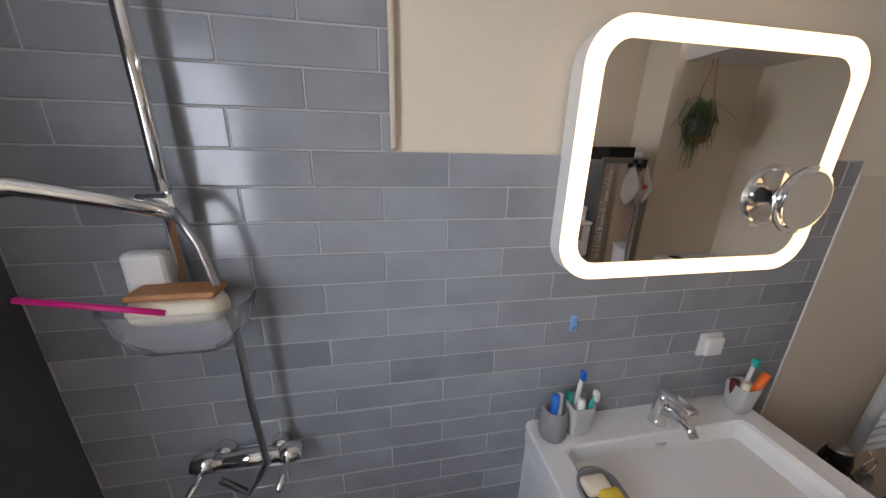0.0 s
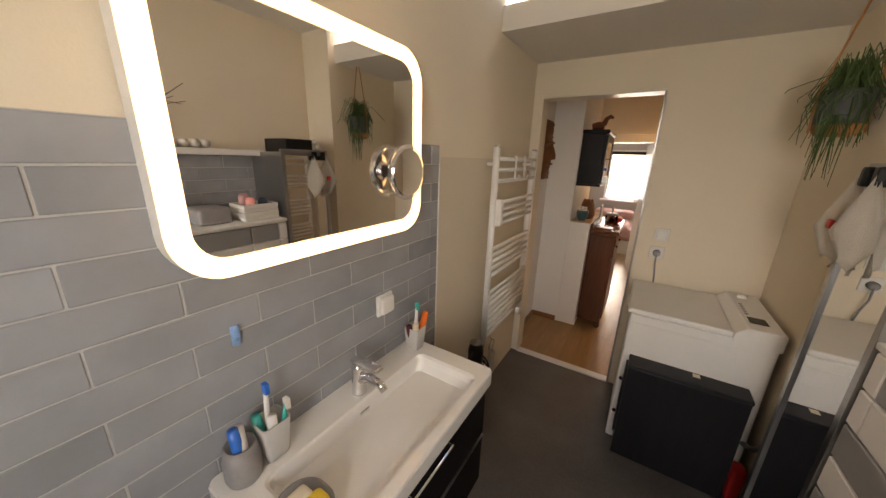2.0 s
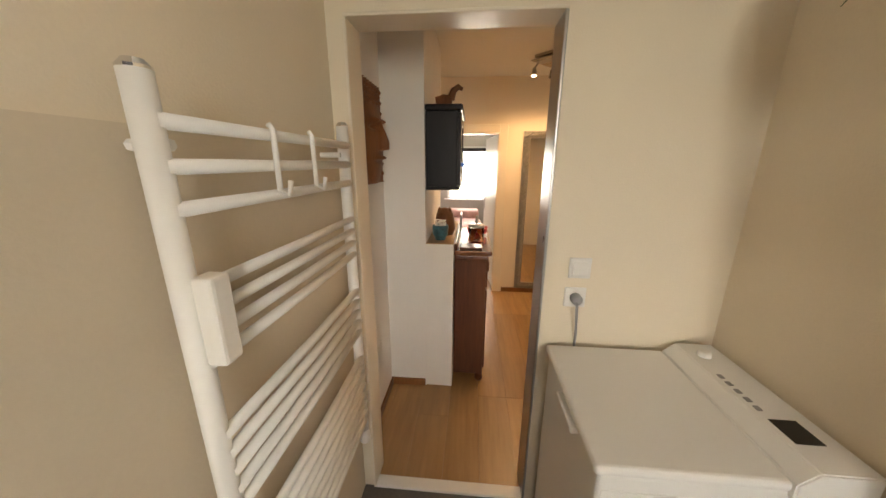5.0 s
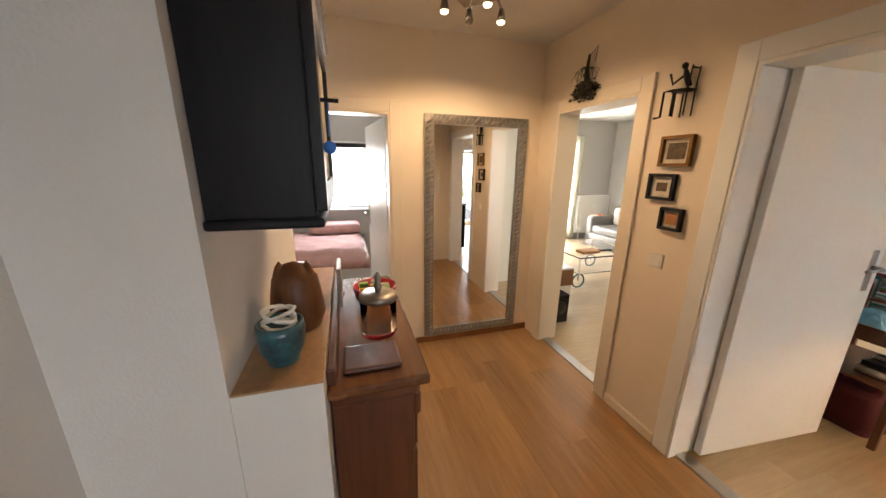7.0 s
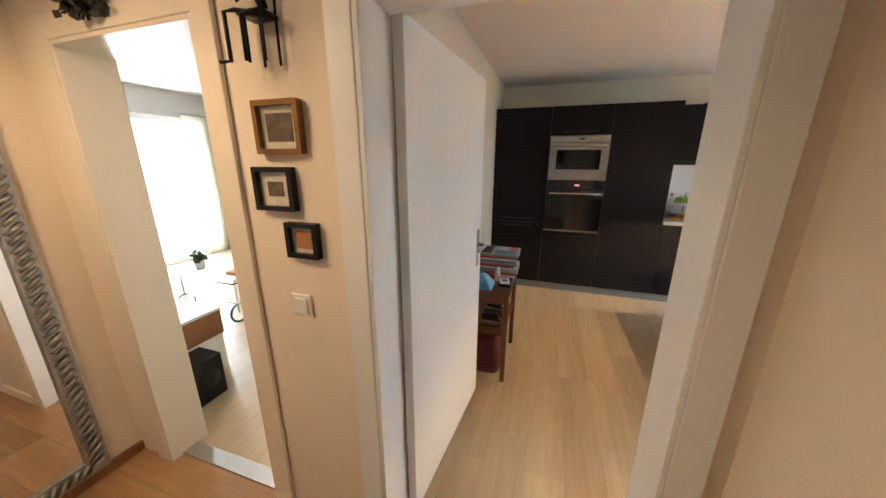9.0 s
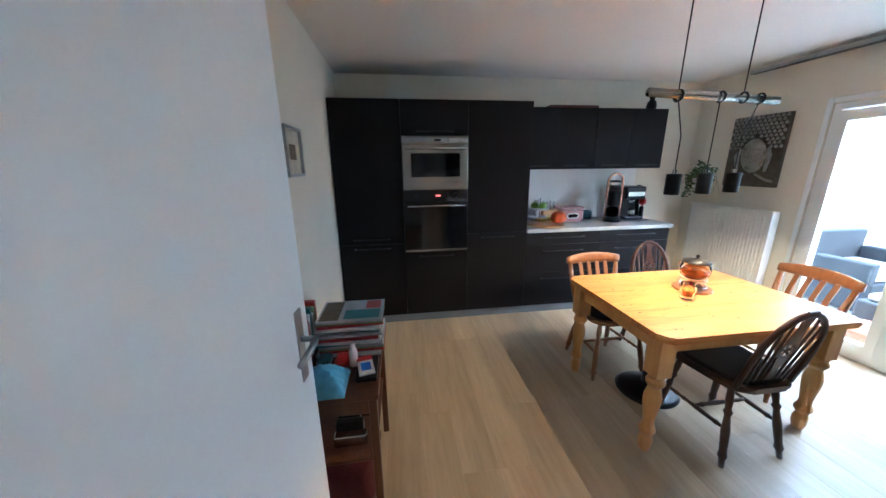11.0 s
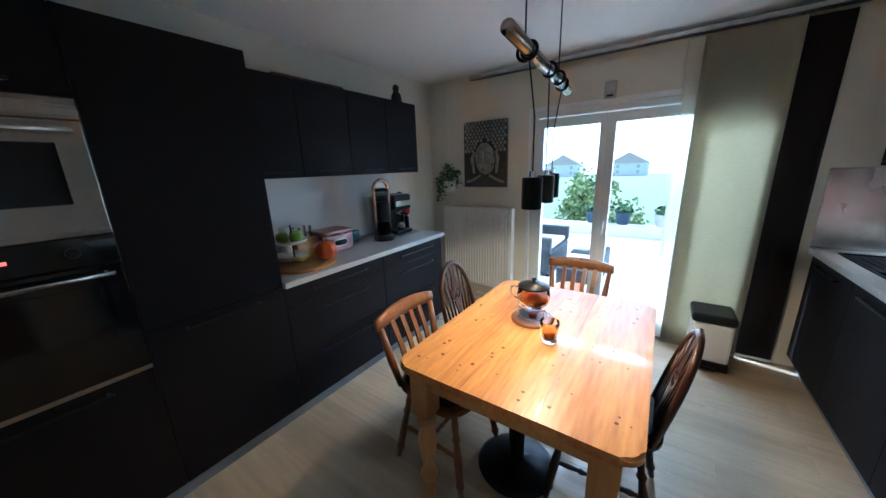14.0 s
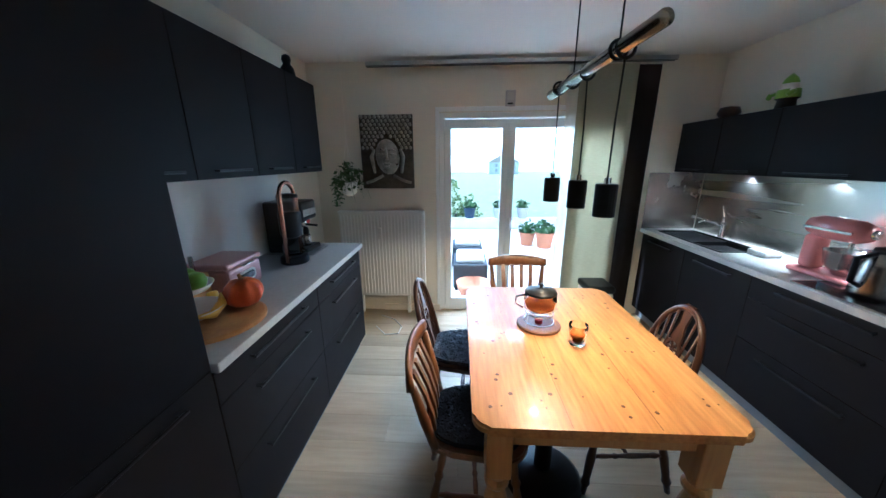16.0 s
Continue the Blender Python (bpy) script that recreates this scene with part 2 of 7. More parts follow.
GREYSOFA = mat("grey leather", (0.22, 0.21, 0.2), 0.45, 0, 0.1, 6, 0.08, 120)
BEDLINEN = mat("dusty rose bed linen", (0.5, 0.3, 0.28), 0.9, 0, 0.15, 9, 0.2, 60)
PLASTERGREY = mat("pale grey plaster", (0.5, 0.49, 0.47), 0.8, 0, 0.04, 3, 0.05)
TERRACE = mat("pale terrace slabs", (0.66, 0.65, 0.62), 0.8, 0, 0.08, 3, 0.1, 60)
RATTAN = mat("dark grey rattan", (0.028, 0.031, 0.036), 0.6, 0, 0.3, 40, 0.6, 90, (1, 1, 4))
TERRACOTTA = mat("terracotta", (0.5, 0.2, 0.1), 0.7, 0, 0.1, 12, 0.05)
POTBLUE = mat("navy blue pot", (0.04, 0.06, 0.1), 0.5, 0, 0.1, 12, 0.05)
RENDERWALL = mat("white rendered parapet", (0.75, 0.74, 0.7), 0.9, 0, 0.05, 3, 0.1)
# outdoor haze put into the colour: leaves and lawn are paler than real
LEAF_TREE = mat("tree leaves paled for haze", (0.2, 0.26, 0.09), 0.6, 0, 0.3, 30, 0.0)
GRASS = mat("lawn paled for haze", (0.2, 0.24, 0.13), 0.9, 0, 0.3, 2, 0.3, 30)
ROOF = mat("brown roof tiles", (0.55, 0.47, 0.42), 0.8, 0, 0.15, 5, 0.2, 30)
RED_LED = glow("red display digits", (1, 0.05, 0.02), 0.5)
BULB = glow("lit bulb", (1.0, 0.72, 0.4), 4)
MIRROR_LED = glow("warm led border", (1.0, 0.62, 0.27), 0.8)


# ---- builders ----
def part(name, bm, material, parent=None, label="", smooth=False):
    me = bpy.data.meshes.new(name)
    bmesh.ops.recalc_face_normals(bm, faces=bm.faces)
    if smooth:
        for f in bm.faces:
            f.smooth = True
    bm.to_mesh(me)
    bm.free()
    me.materials.append(material)
    ob = new(name, me)
    if parent:
        ob.parent = parent
    if label:
        ob["label"] = label
    return ob


def thing(name, label, category, at=(0, 0, 0), turn=0, group=""):
    ob = new(name)
    ob.empty_display_size = 0.05
    ob.matrix_basis = pose(*at, 0, 0, turn)
    return tagged(ob, label, category, group)


def B():
    return bmesh.new()


def box(bm, lo, hi, bevel=0.0, seg=2):
    r = bmesh.ops.create_cube(bm, size=1)
    vs = r["verts"]
    for v in vs:
        v.co = Vector([lo[i] + (v.co[i] + 0.5) * (hi[i] - lo[i]) for i in range(3)])
    if bevel:
        es = list({e for v in vs for e in v.link_edges})
        bmesh.ops.bevel(bm, geom=es, offset=min(bevel, 0.45 * min(abs(hi[i] - lo[i]) for i in range(3))), segments=seg, affect="EDGES", profile=0.5)
    return bm


def boxed(lo, hi, bevel=0.004, seg=2):
    return box(B(), lo, hi, bevel, seg)


def ring(bm, centre, u, v, r, n):
    return [bm.verts.new(centre + (u * math.cos(2 * math.pi * i / n) + v * math.sin(2 * math.pi * i / n)) * r) for i in range(n)]


def skin(bm, rings, caps=True):
    n = len(rings[0])
    for a, b in zip(rings, rings[1:]):
        for i in range(n):
            bm.faces.new((a[i], a[(i + 1) % n], b[(i + 1) % n], b[i]))
    if caps:
        bm.faces.new(rings[0][::-1])
        bm.faces.new(rings[-1])
    return bm


def tube(bm, pts, r, n=8):
    pts = [Vector(p) for p in pts]
    rs = r if isinstance(r, (list, tuple)) else [r] * len(pts)
    rings, u = [], None
    for i, p in enumerate(pts):
        d = (pts[min(i + 1, len(pts) - 1)] - pts[max(i - 1, 0)]).normalized()
        if u is None:
            u = d.orthogonal().normalized()
        u = (u - d * u.dot(d)).normalized()
        rings.append(ring(bm, p, u, d.cross(u), rs[i], n))
    return skin(bm, rings)


def lathe(bm, at, prof, n=20, axis=(0, 0, 1)):
    d = Vector(axis).normalized()
    u = d.orthogonal().normalized()
    at = Vector(at)
    return skin(bm, [ring(bm, at + d * z, u, d.cross(u), max(r, 0.0004), n) for r, z in prof])


def arc(c, r, a0, a1, n, plane="xz"):
    out = []
    for i in range(n + 1):
        a = radians(a0 + (a1 - a0) * i / n)
        p = [c[0], c[1], c[2]]
        p["xyz".index(plane[0])] += r * math.cos(a)
        p["xyz".index(plane[1])] += r * math.sin(a)
        out.append(tuple(p))
    return out


def outline(w, h, r, n=6):
    """A rounded rectangle about 0, 0."""
    pts = []
    for cx, cy, a in ((w / 2 - r, h / 2 - r, 0), (-w / 2 + r, h / 2 - r, 90), (-w / 2 + r, -h / 2 + r, 180), (w / 2 - r, -h / 2 + r, 270)):
        pts += [(cx + r * math.cos(radians(a + 90 * i / n)), cy + r * math.sin(radians(a + 90 * i / n))) for i in range(n + 1)]
    return pts


def slab(bm, pts, m, thick):
    """A flat outline in local x, y made thick along local z and laid by m."""
    rings = []
    for z in (0, thick):
        rings.append([bm.verts.new(m @ Vector((x, y, z))) for x, y in pts])
    return skin(bm, rings)


def border(bm, outer, inner, m, thick):
    loops = []
    for pts, z in ((outer, 0), (outer, thick), (inner, thick), (inner, 0)):
        loops.append([bm.verts.new(m @ Vector((x, y, z))) for x, y in pts])
    n = len(outer)
    for k in range(4):
        a, b = loops[k], loops[(k + 1) % 4]
        for i in range(n):
            bm.faces.new((a[i], a[(i + 1) % n], b[(i + 1) % n], b[i]))
    return bm


FACE_X = Matrix(((0, 0, 1, 0), (1, 0, 0, 0), (0, 1, 0, 0), (0, 0, 0, 1)))      # local x->y, y->z, z->x


def wall(name, lo, hi, material, label):
    return tagged(part(name, boxed(lo, hi, 0), material), label, "wall", kind="structure")


def curve_y(c, amp, n, x0, x1):
    return [(x0 + (x1 - x0) * i / n, c + amp * math.sin(math.pi * i / n)) for i in range(n + 1)]


# ---- structure ----
# bathroom
wall("wall_bath_west", (-0.16, -3.45, 0), (-0.012, 0, 2.6), WALL, "warm white painted bathroom wall behind tiles")
wall("wall_bath_beige", (-0.012, -1.25, 0), (0.004, -0.004, 1.63), BEIGE, "smooth beige painted wall panel beside radiator")
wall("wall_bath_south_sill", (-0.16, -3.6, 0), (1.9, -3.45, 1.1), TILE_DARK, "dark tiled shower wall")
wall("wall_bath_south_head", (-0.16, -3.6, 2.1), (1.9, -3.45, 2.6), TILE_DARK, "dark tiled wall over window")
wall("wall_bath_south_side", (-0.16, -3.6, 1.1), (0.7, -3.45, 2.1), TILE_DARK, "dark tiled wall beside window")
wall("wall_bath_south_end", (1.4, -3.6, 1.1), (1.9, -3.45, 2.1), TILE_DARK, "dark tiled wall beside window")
wall("wall_bath_east", (1.75, -3.45, 0), (1.9, -0.72, 2.6), WALL, "warm white bathroom wall")
wall("wall_bath_niche", (1.46, -0.72, 0), (1.9, 0, 2.6), WALL, "warm white wall of the washing machine niche")
wall("wall_bath_door_west", (-0.16, 0, 0), (0.05, 0.12, 2.6), WALL, "warm white wall beside doorway")
wall("wall_bath_door_east", (0.79, 0, 0), (2.08, 0.12, 2.6), WALL, "warm white wall with switch and socket")
wall("wall_bath_door_head", (0.05, 0, 2.06), (0.79, 0.12, 2.6), WALL, "warm white wall over doorway")
# hall
wall("wall_hall_west", (-0.2, 0.12, 0), (-0.05, 0.77, 2.6), WALL_WHITE, "white hall wall")
wall("wall_hall_pier", (-0.2, 0.77, 0), (0.21, 1.75, 2.6), WALL_WHITE, "white projecting wall pier")
tagged(part("ledge_top", boxed((0.211, 0.773, 1.069), (0.392, 1.62, 1.0755), 0.002), mat("warm cork tile", (0.42, 0.25, 0.12), 0.6, 0, 0.2, 20, 0.1)), "warm brown tile on the half-height ledge", "trim", kind="structure")
wall("wall_hall_ledge", (0.21, 0.775, 0), (0.39, 1.62, 1.07), WALL_WHITE, "white half-height ledge wall")
wall("wall_hall_far_west", (-0.2, 1.75, 0), (-0.05, 2.62, 2.6), WALL_HALL, "cream hall wall")
wall("wall_hall_north", (0.80, 2.62, 0), (2.23, 2.74, 2.6), WALL_HALL, "cream hall wall behind tall mirror")
wall("wall_hall_north_west", (-0.2, 2.62, 0), (0.0, 2.74, 2.6), WALL_HALL, "cream hall wall")
wall("wall_hall_north_head", (0.0, 2.62, 1.91), (0.80, 2.74, 2.6), WALL_HALL, "cream wall over bedroom door")
wall("wall_hall_east_corner", (2.08, 2.38, 0), (2.24, 2.62, 2.6), WALL_HALL, "cream hall wall")
wall("wall_hall_east_lv_head", (2.08, 1.65, 1.95), (2.24, 2.38, 2.6), WALL_HALL, "cream wall over living room door")
wall("wall_hall_east_mid", (2.08, 1.11, 0), (2.24, 1.65, 2.6), WALL_HALL, "cream wall with small pictures")
wall("wall_hall_east_k_head", (2.08, 0.25, 1.955), (2.24, 1.11, 2.6), WALL_HALL, "cream wall over kitchen door")
wall("wall_hall_east_south", (2.08, -0.1, 0), (2.24, 0.25, 2.6), WALL_HALL, "cream wall beside kitchen door")
# kitchen
wall("wall_kitchen_north", (2.24, 1.25, 0), (5.85, 1.37, 2.6), WALL_KITCHEN, "cream kitchen wall with small pictures")
wall("wall_kitchen_east", (5.7, -3.0, 0), (5.85, 1.25, 2.6), WALL_KITCHEN, "cream wall behind kitchen cabinets")
wall("wall_kitchen_west", (1.9, -3.0, 0), (2.02, -0.1, 2.6), WALL_KITCHEN, "cream wall behind worktop")
wall("wall_kitchen_south_east", (4.49, -3.0, 0), (5.7, -2.84, 2.6), WALL_KITCHEN, "cream wall with relief picture and radiator")
wall("wall_kitchen_south_west", (2.02, -3.0, 0), (2.7, -2.84, 2.6), WALL_KITCHEN, "cream wall beside balcony door")
wall("wall_kitchen_south_head", (2.7, -3.0, 1.99), (4.49, -2.84, 2.6), WALL_KITCHEN, "cream wall over balcony door")
# bedroom and living room
wall("wall_bed_west", (-1.6, 2.74, 0), (-1.45, 5.75, 2.6), WALL_WHITE, "white bedroom wall")
wall("wall_bed_south", (-1.6, 2.62, 0), (-0.2, 2.74, 2.6), WALL_WHITE, "white bedroom wall")
wall("wall_bed_north_west", (-1.45, 5.6, 0), (-0.02, 5.75, 2.6), PLASTERGREY, "grey bedroom wall beside window")
wall("wall_bed_north_sill", (-0.02, 5.6, 0), (0.86, 5.75, 0.84), PLASTERGREY, "grey bedroom wall under window")
wall("wall_bed_north_head", (-0.02, 5.6, 1.9), (0.86, 5.75, 2.6), PLASTERGREY, "grey bedroom wall over window")
wall("wall_bed_north_east", (0.86, 5.6, 0), (2.23, 5.75, 2.6), PLASTERGREY, "grey bedroom wall")
wall("wall_bed_living", (2.08, 2.74, 0), (2.23, 5.6, 2.6), WALL_WHITE, "white partition wall")
wall("wall_living_east", (6.1, 1.37, 0), (6.25, 6.1, 2.6), PLASTERGREY, "pale grey living room wall")
wall("wall_living_south", (5.85, 1.25, 0), (6.25, 1.37, 2.6), PLASTERGREY, "pale grey living room wall")
wall("wall_living_north_west", (2.23, 5.95, 0), (4.05, 6.1, 2.6), PLASTERGREY, "pale grey living room wall")
wall("wall_living_north_head", (4.05, 5.95, 2.15), (5.2, 6.1, 2.6), PLASTERGREY, "pale grey wall over balcony window")
wall("wall_living_north_east", (5.2, 5.95, 0), (6.1, 6.1, 2.6), PLASTERGREY, "pale grey wall over radiator")


def ceiling(name, lo, hi, z, label):
    return tagged(part(name, boxed((*lo, z), (*hi, z + 0.12), 0), CEIL), label, "ceiling", kind="structure")


ceiling("ceiling_bath", (-0.16, -3.6), (1.9, -0.66), 2.5, "white bathroom ceiling")
ceiling("ceiling_bath_soffit", (-0.01, -0.66), (1.46, 0), 2.28, "lowered white bathroom ceiling over the door")
ceiling("ceiling_hall", (-0.2, 0.0), (2.24, 2.74), 2.48, "cream hall ceiling")
ceiling("ceiling_kitchen", (1.9, -3.0), (5.85, 1.37), 2.42, "white kitchen ceiling")
ceiling("ceiling_bedroom", (-1.6, 2.74), (2.23, 5.75), 2.44, "white bedroom ceiling")
ceiling("ceiling_living", (2.24, 1.37), (6.25, 6.1), 2.5, "white living room ceiling")


def floor(name, lo, hi, z, material, label):
    return tagged(part(name, boxed((*lo, z - 0.15), (*hi, z), 0), material), label, "floor", kind="structure")


floor("floor_bath", (-0.16, -3.6), (1.9, 0.0), 0, VINYL, "dark grey stone-look vinyl floor")
FLOOR_HALL = floor("floor_hall", (-0.2, 0.0), (2.16, 2.68), -0.012, DARKWOOD, "warm oak plank floor in the hall")
FLOOR_KIT = floor("floor_kitchen", (2.16, -3.0), (5.85, 1.31), -0.012, DARKWOOD, "pale oak plank floor in the kitchen")
floor("floor_bedroom", (-1.6, 2.68), (2.16, 5.75), 0, PLANK_HALL, "warm wood bedroom floor")
floor("floor_living", (2.16, 1.31), (6.25, 6.1), 0, PLANK_KIT, "pale wood living room floor")


def strip(name, lo, hi, material, label, cat="trim", bevel=0.004):
    return tagged(part(name, boxed(lo, hi, bevel), material), label, cat, kind="structure")


# thresholds and baseboards
strip("threshold_bath", (0.05, -0.01, -0.01), (0.79, 0.05, 0.014), WHITEPLASTIC, "white threshold strip")
strip("threshold_kitchen", (2.12, 0.25, -0.01), (2.2, 1.11, 0.012), ALU, "aluminium threshold strip")
strip("threshold_living", (2.12, 1.65, -0.01), (2.2, 2.38, 0.01), ALU, "aluminium threshold strip")
strip("baseboard_north", (0.9, 2.6, 0), (2.08, 2.619, 0.055), OAKCHAIR, "oak baseboard", "baseboard")
strip("baseboard_mid", (2.062, 1.2, 0), (2.079, 1.56, 0.06), TRIM, "cream baseboard", "baseboard")
strip("baseboard_pier", (-0.05, 0.755, 0), (0.2, 0.769, 0.055), OAKCHAIR, "oak baseboard", "baseboard")
strip("baseboard_west", (-0.049, 0.12, 0), (-0.035, 0.754, 0.055), OAKCHAIR, "oak baseboard", "baseboard")
strip("baseboard_kitchen_south", (4.5, -2.839, 0), (5.1, -2.82, 0.07), TRIM, "cream baseboard", "baseboard")
strip("baseboard_kitchen_north", (3.2, 1.232, 0), (5.1, 1.249, 0.06), WHITEPLASTIC, "white baseboard", "baseboard")
strip("trim_tile_edge", (-0.012, -1.262, 0), (0.008, -1.251, 1.64), WHITEPLASTIC, "white tile edge strip")
strip("trim_shower_edge", (-0.012, -2.668, 1.682), (0.008, -2.656, 2.5), BEIGE, "cream tile edge strip")
strip("trim_bath_jamb_west", (0.05, -0.012, 0), (0.062, 0.13, 2.048), TRIM, "cream jamb lining")
strip("trim_bath_jamb_east", (0.778, -0.012, 0), (0.79, 0.13, 2.048), ALU, "grey metal jamb lining")
strip("trim_bath_jamb_head", (0.05, -0.012, 2.048), (0.79, 0.13, 2.06), TRIM, "cream head lining")


def door_frame(name, axis, at, a, b, top, depth, w, material, label):
    """A flat architrave round an opening from a to b on both wall faces, with its lining."""
    root = tagged(new(name), label, "door frame", kind="structure")
    for side, (p, q) in (("near", (at[0] - 0.018, at[0] - 0.001)), ("far", (at[1] + 0.001, at[1] + 0.018))):
        for lo, hi, z0, z1 in ((a - w, a, 0, top + w), (b, b + w, 0, top + w), (a, b, top, top + w)):
            l, h = ((p, lo, z0), (q, hi, z1)) if axis == "x" else ((lo, p, z0), (hi, q, z1))
            part("architrave", boxed(l, h, 0.004), material, root)
    for lo, hi, z0, z1 in ((a, a + 0.016, 0, top), (b - 0.016, b, 0, top), (a + 0.016, b - 0.016, top - 0.016, top)):
        l, h = ((at[0] - 0.014, lo, z0), (at[1] + 0.014, hi, z1)) if axis == "x" else ((lo, at[0] - 0.014, z0), (hi, at[1] + 0.014, z1))
        part("lining", boxed(l, h, 0.003), material, root)
    return root


door_frame("door_frame_kitchen", "x", (2.08, 2.24), 0.25, 1.11, 1.955, 0, 0.082, TRIM_WHITE, "white lacquered kitchen door frame")
door_frame("door_frame_living", "x", (2.08, 2.24), 1.65, 2.38, 1.95, 0, 0.082, TRIM, "cream lacquered living room door frame")
door_frame("door_frame_bedroom", "y", (2.62, 2.74), 0.0, 0.80, 1.91, 0, 0.085, TRIM, "cream lacquered bedroom door frame")


def door_leaf(name, hinge, turn, width, height, label, handle=True):
    d = thing(name, label, "door", (hinge[0], hinge[1], 0), turn)
    d["kind"] = "structure"
    part("leaf", boxed((0.0, -0.02, 0.012), (width, 0.02, height), 0.004), TRIM_WHITE, d)
    for s in ((1, -1) if handle else ()):
        part("handle_plate", boxed((width - 0.085, s * 0.021 - 0.004, 0.93), (width - 0.045, s * 0.021 + 0.004, 1.15), 0.003), ALU, d)
        part("lever", tube(B(), [(width - 0.065, s * 0.02, 1.06), (width - 0.065, s * 0.06, 1.06), (width - 0.075, s * 0.068, 1.06), (width - 0.19, s * 0.068, 1.055)], 0.009, 10), ALU, d, "brushed metal lever handle", True)
    return d


door_leaf("door_kitchen", (2.24, 1.068), -5, 0.87, 1.945, "white flush kitchen door standing open")
door_leaf("door_bedroom", (0.80, 2.77), 97, 0.8, 1.9, "white flush bedroom door standing open")


# ---- kitchen ----
def bar_handle(parent, x, y0, y1, z, out=-1):
    bm = B()
    box(bm, (x + out * 0.03, y0, z - 0.005), (x + out * 0.022, y1, z + 0.005), 0.002)
    box(bm, (x + out * 0.024, y0 + 0.008, z - 0.004), (x, y0 + 0.018, z + 0.004))
    box(bm, (x + out * 0.024, y1 - 0.018, z - 0.004), (x, y1 - 0.008, z + 0.004))
    part("handle", bm, BLACKMETAL, parent, "slim black bar handle")


def cabinet(name, label, x_front, x_back, y0, y1, z0, z1, fronts, out=-1, group="", handles="low"):
    """A carcass with front panels; fronts: (z0, z1, handle height or None)."""
    c = thing(name, label, "cabinet", ((x_front + x_back) / 2, (y0 + y1) / 2, z0), 0, group)
    o = Vector(c.location)
    inner = x_front - out * 0.02
    bm = B()
    box(bm, Vector((min(inner, x_back), y0 + 0.001, z0)) - o, Vector((max(inner, x_back), y1 - 0.001, z1)) - o)
    part("body", bm, ANTHRA, c)
    for f0, f1, h in fronts:
        a, b = sorted((x_front, inner + out * 0.002))
        door = part("front", boxed(Vector((a, y0 + 0.0015, f0 + 0.0015)) - o, Vector((b, y1 - 0.0015, f1 - 0.0015)) - o, 0.0015, 1), ANTHRA, c)
        if h is not None:
            w = (y1 - y0) * 0.28
            m = (y0 + y1) / 2
            bar_handle(door, x_front - o.x, m - w - o.y, m + w - o.y, h - o.z, out)
    return c


FX = 5.11
G = "fitted kitchen cabinets"
cabinet("tall_cabinet", "anthracite tall cabinet with two doors and bar handles", FX, 5.69, 0.64, 1.24, 0.1, 2.09, [(0.1, 0.83, 0.79), (0.83, 2.09, 0.88)], -1, G)
cabinet("tall_cabinet", "anthracite tall cabinet with two doors beside the ovens", FX, 5.69, -0.56, 0.04, 0.1, 2.09, [(0.1, 0.90, 0.86), (0.90, 2.09, None)], -1, G)
oc = cabinet("oven_cabinet", "anthracite tall cabinet housing two built-in ovens", FX, 5.69, 0.04, 0.64, 0.1, 2.09, [(0.1, 0.745, 0.70), (1.795, 2.09, 1.83)], -1, G)


def oven(name, label, z0, z1, band, led):
    y0, y1 = 0.045, 0.635
    o = thing(name, label, "oven", (5.2, 0.34, z0))
    q = Vector(o.location)
    part("body", boxed(Vector((5.1, y0, z0)) - q, Vector((5.12, y1, z1)) - q, 0.003), STEEL if band else BLACK, o)
    zt = z1 - 0.07 if band else z1 - 0.105
    part("control_panel", boxed(Vector((5.088, y0, zt)) - q, Vector((5.102, y1, z1)) - q, 0.003), BLACKGLASS if not band else STEEL, o)
    part("door", boxed(Vector((5.086, y0, z0 + 0.003)) - q, Vector((5.102, y1, zt - 0.004)) - q, 0.004), STEEL if band else BLACKGLASS, o)
    part("window", boxed(Vector((5.083, y0 + 0.075, z0 + (0.11 if band else 0.06))) - q, Vector((5.0865, y1 - 0.075, zt - 0.075)) - q, 0.002), BLACKGLASS, o, "dark glass oven window")
    part("display", boxed(Vector((5.0855, 0.29, (zt + z1) / 2 - 0.009)) - q, Vector((5.088, 0.35, (zt + z1) / 2 + 0.009)) - q, 0), BLACKGLASS, o)
    part("digits", boxed(Vector((5.084, 0.30, (zt + z1) / 2 - 0.006)) - q, Vector((5.0857, 0.345, (zt + z1) / 2 + 0.006)) - q, 0), RED_LED if led else BLACK, o, "glowing red clock digits" if led else "")
    for y in ((0.22, 0.42) if band else (0.16, 0.52)):
        part("knob", lathe(B(), Vector((5.088, y, (zt + z1) / 2)) - q, [(0.019, 0), (0.019, 0.01), (0.016, 0.016)], 16, (-1, 0, 0)), STEEL if band else BLACK, o, "", True)
    hz = zt - 0.035
    part("handle", tube(B(), [Vector((5.05, y0 + 0.03, hz)) - q, Vector((5.05, y1 - 0.03, hz)) - q], 0.008, 10), STEEL, o, "steel bar handle", True)
    for y in (y0 + 0.05, y1 - 0.05):
        part("handle_post", tube(B(), [Vector((5.05, y, hz)) - q, Vector((5.088, y, hz)) - q], 0.006, 8), STEEL, o)
    part("trim_strip", boxed(Vector((5.084, y0, z0 - 0.002)) - q, Vector((5.102, y1, z0 + 0.018)) - q, 0.002), STEEL, o)


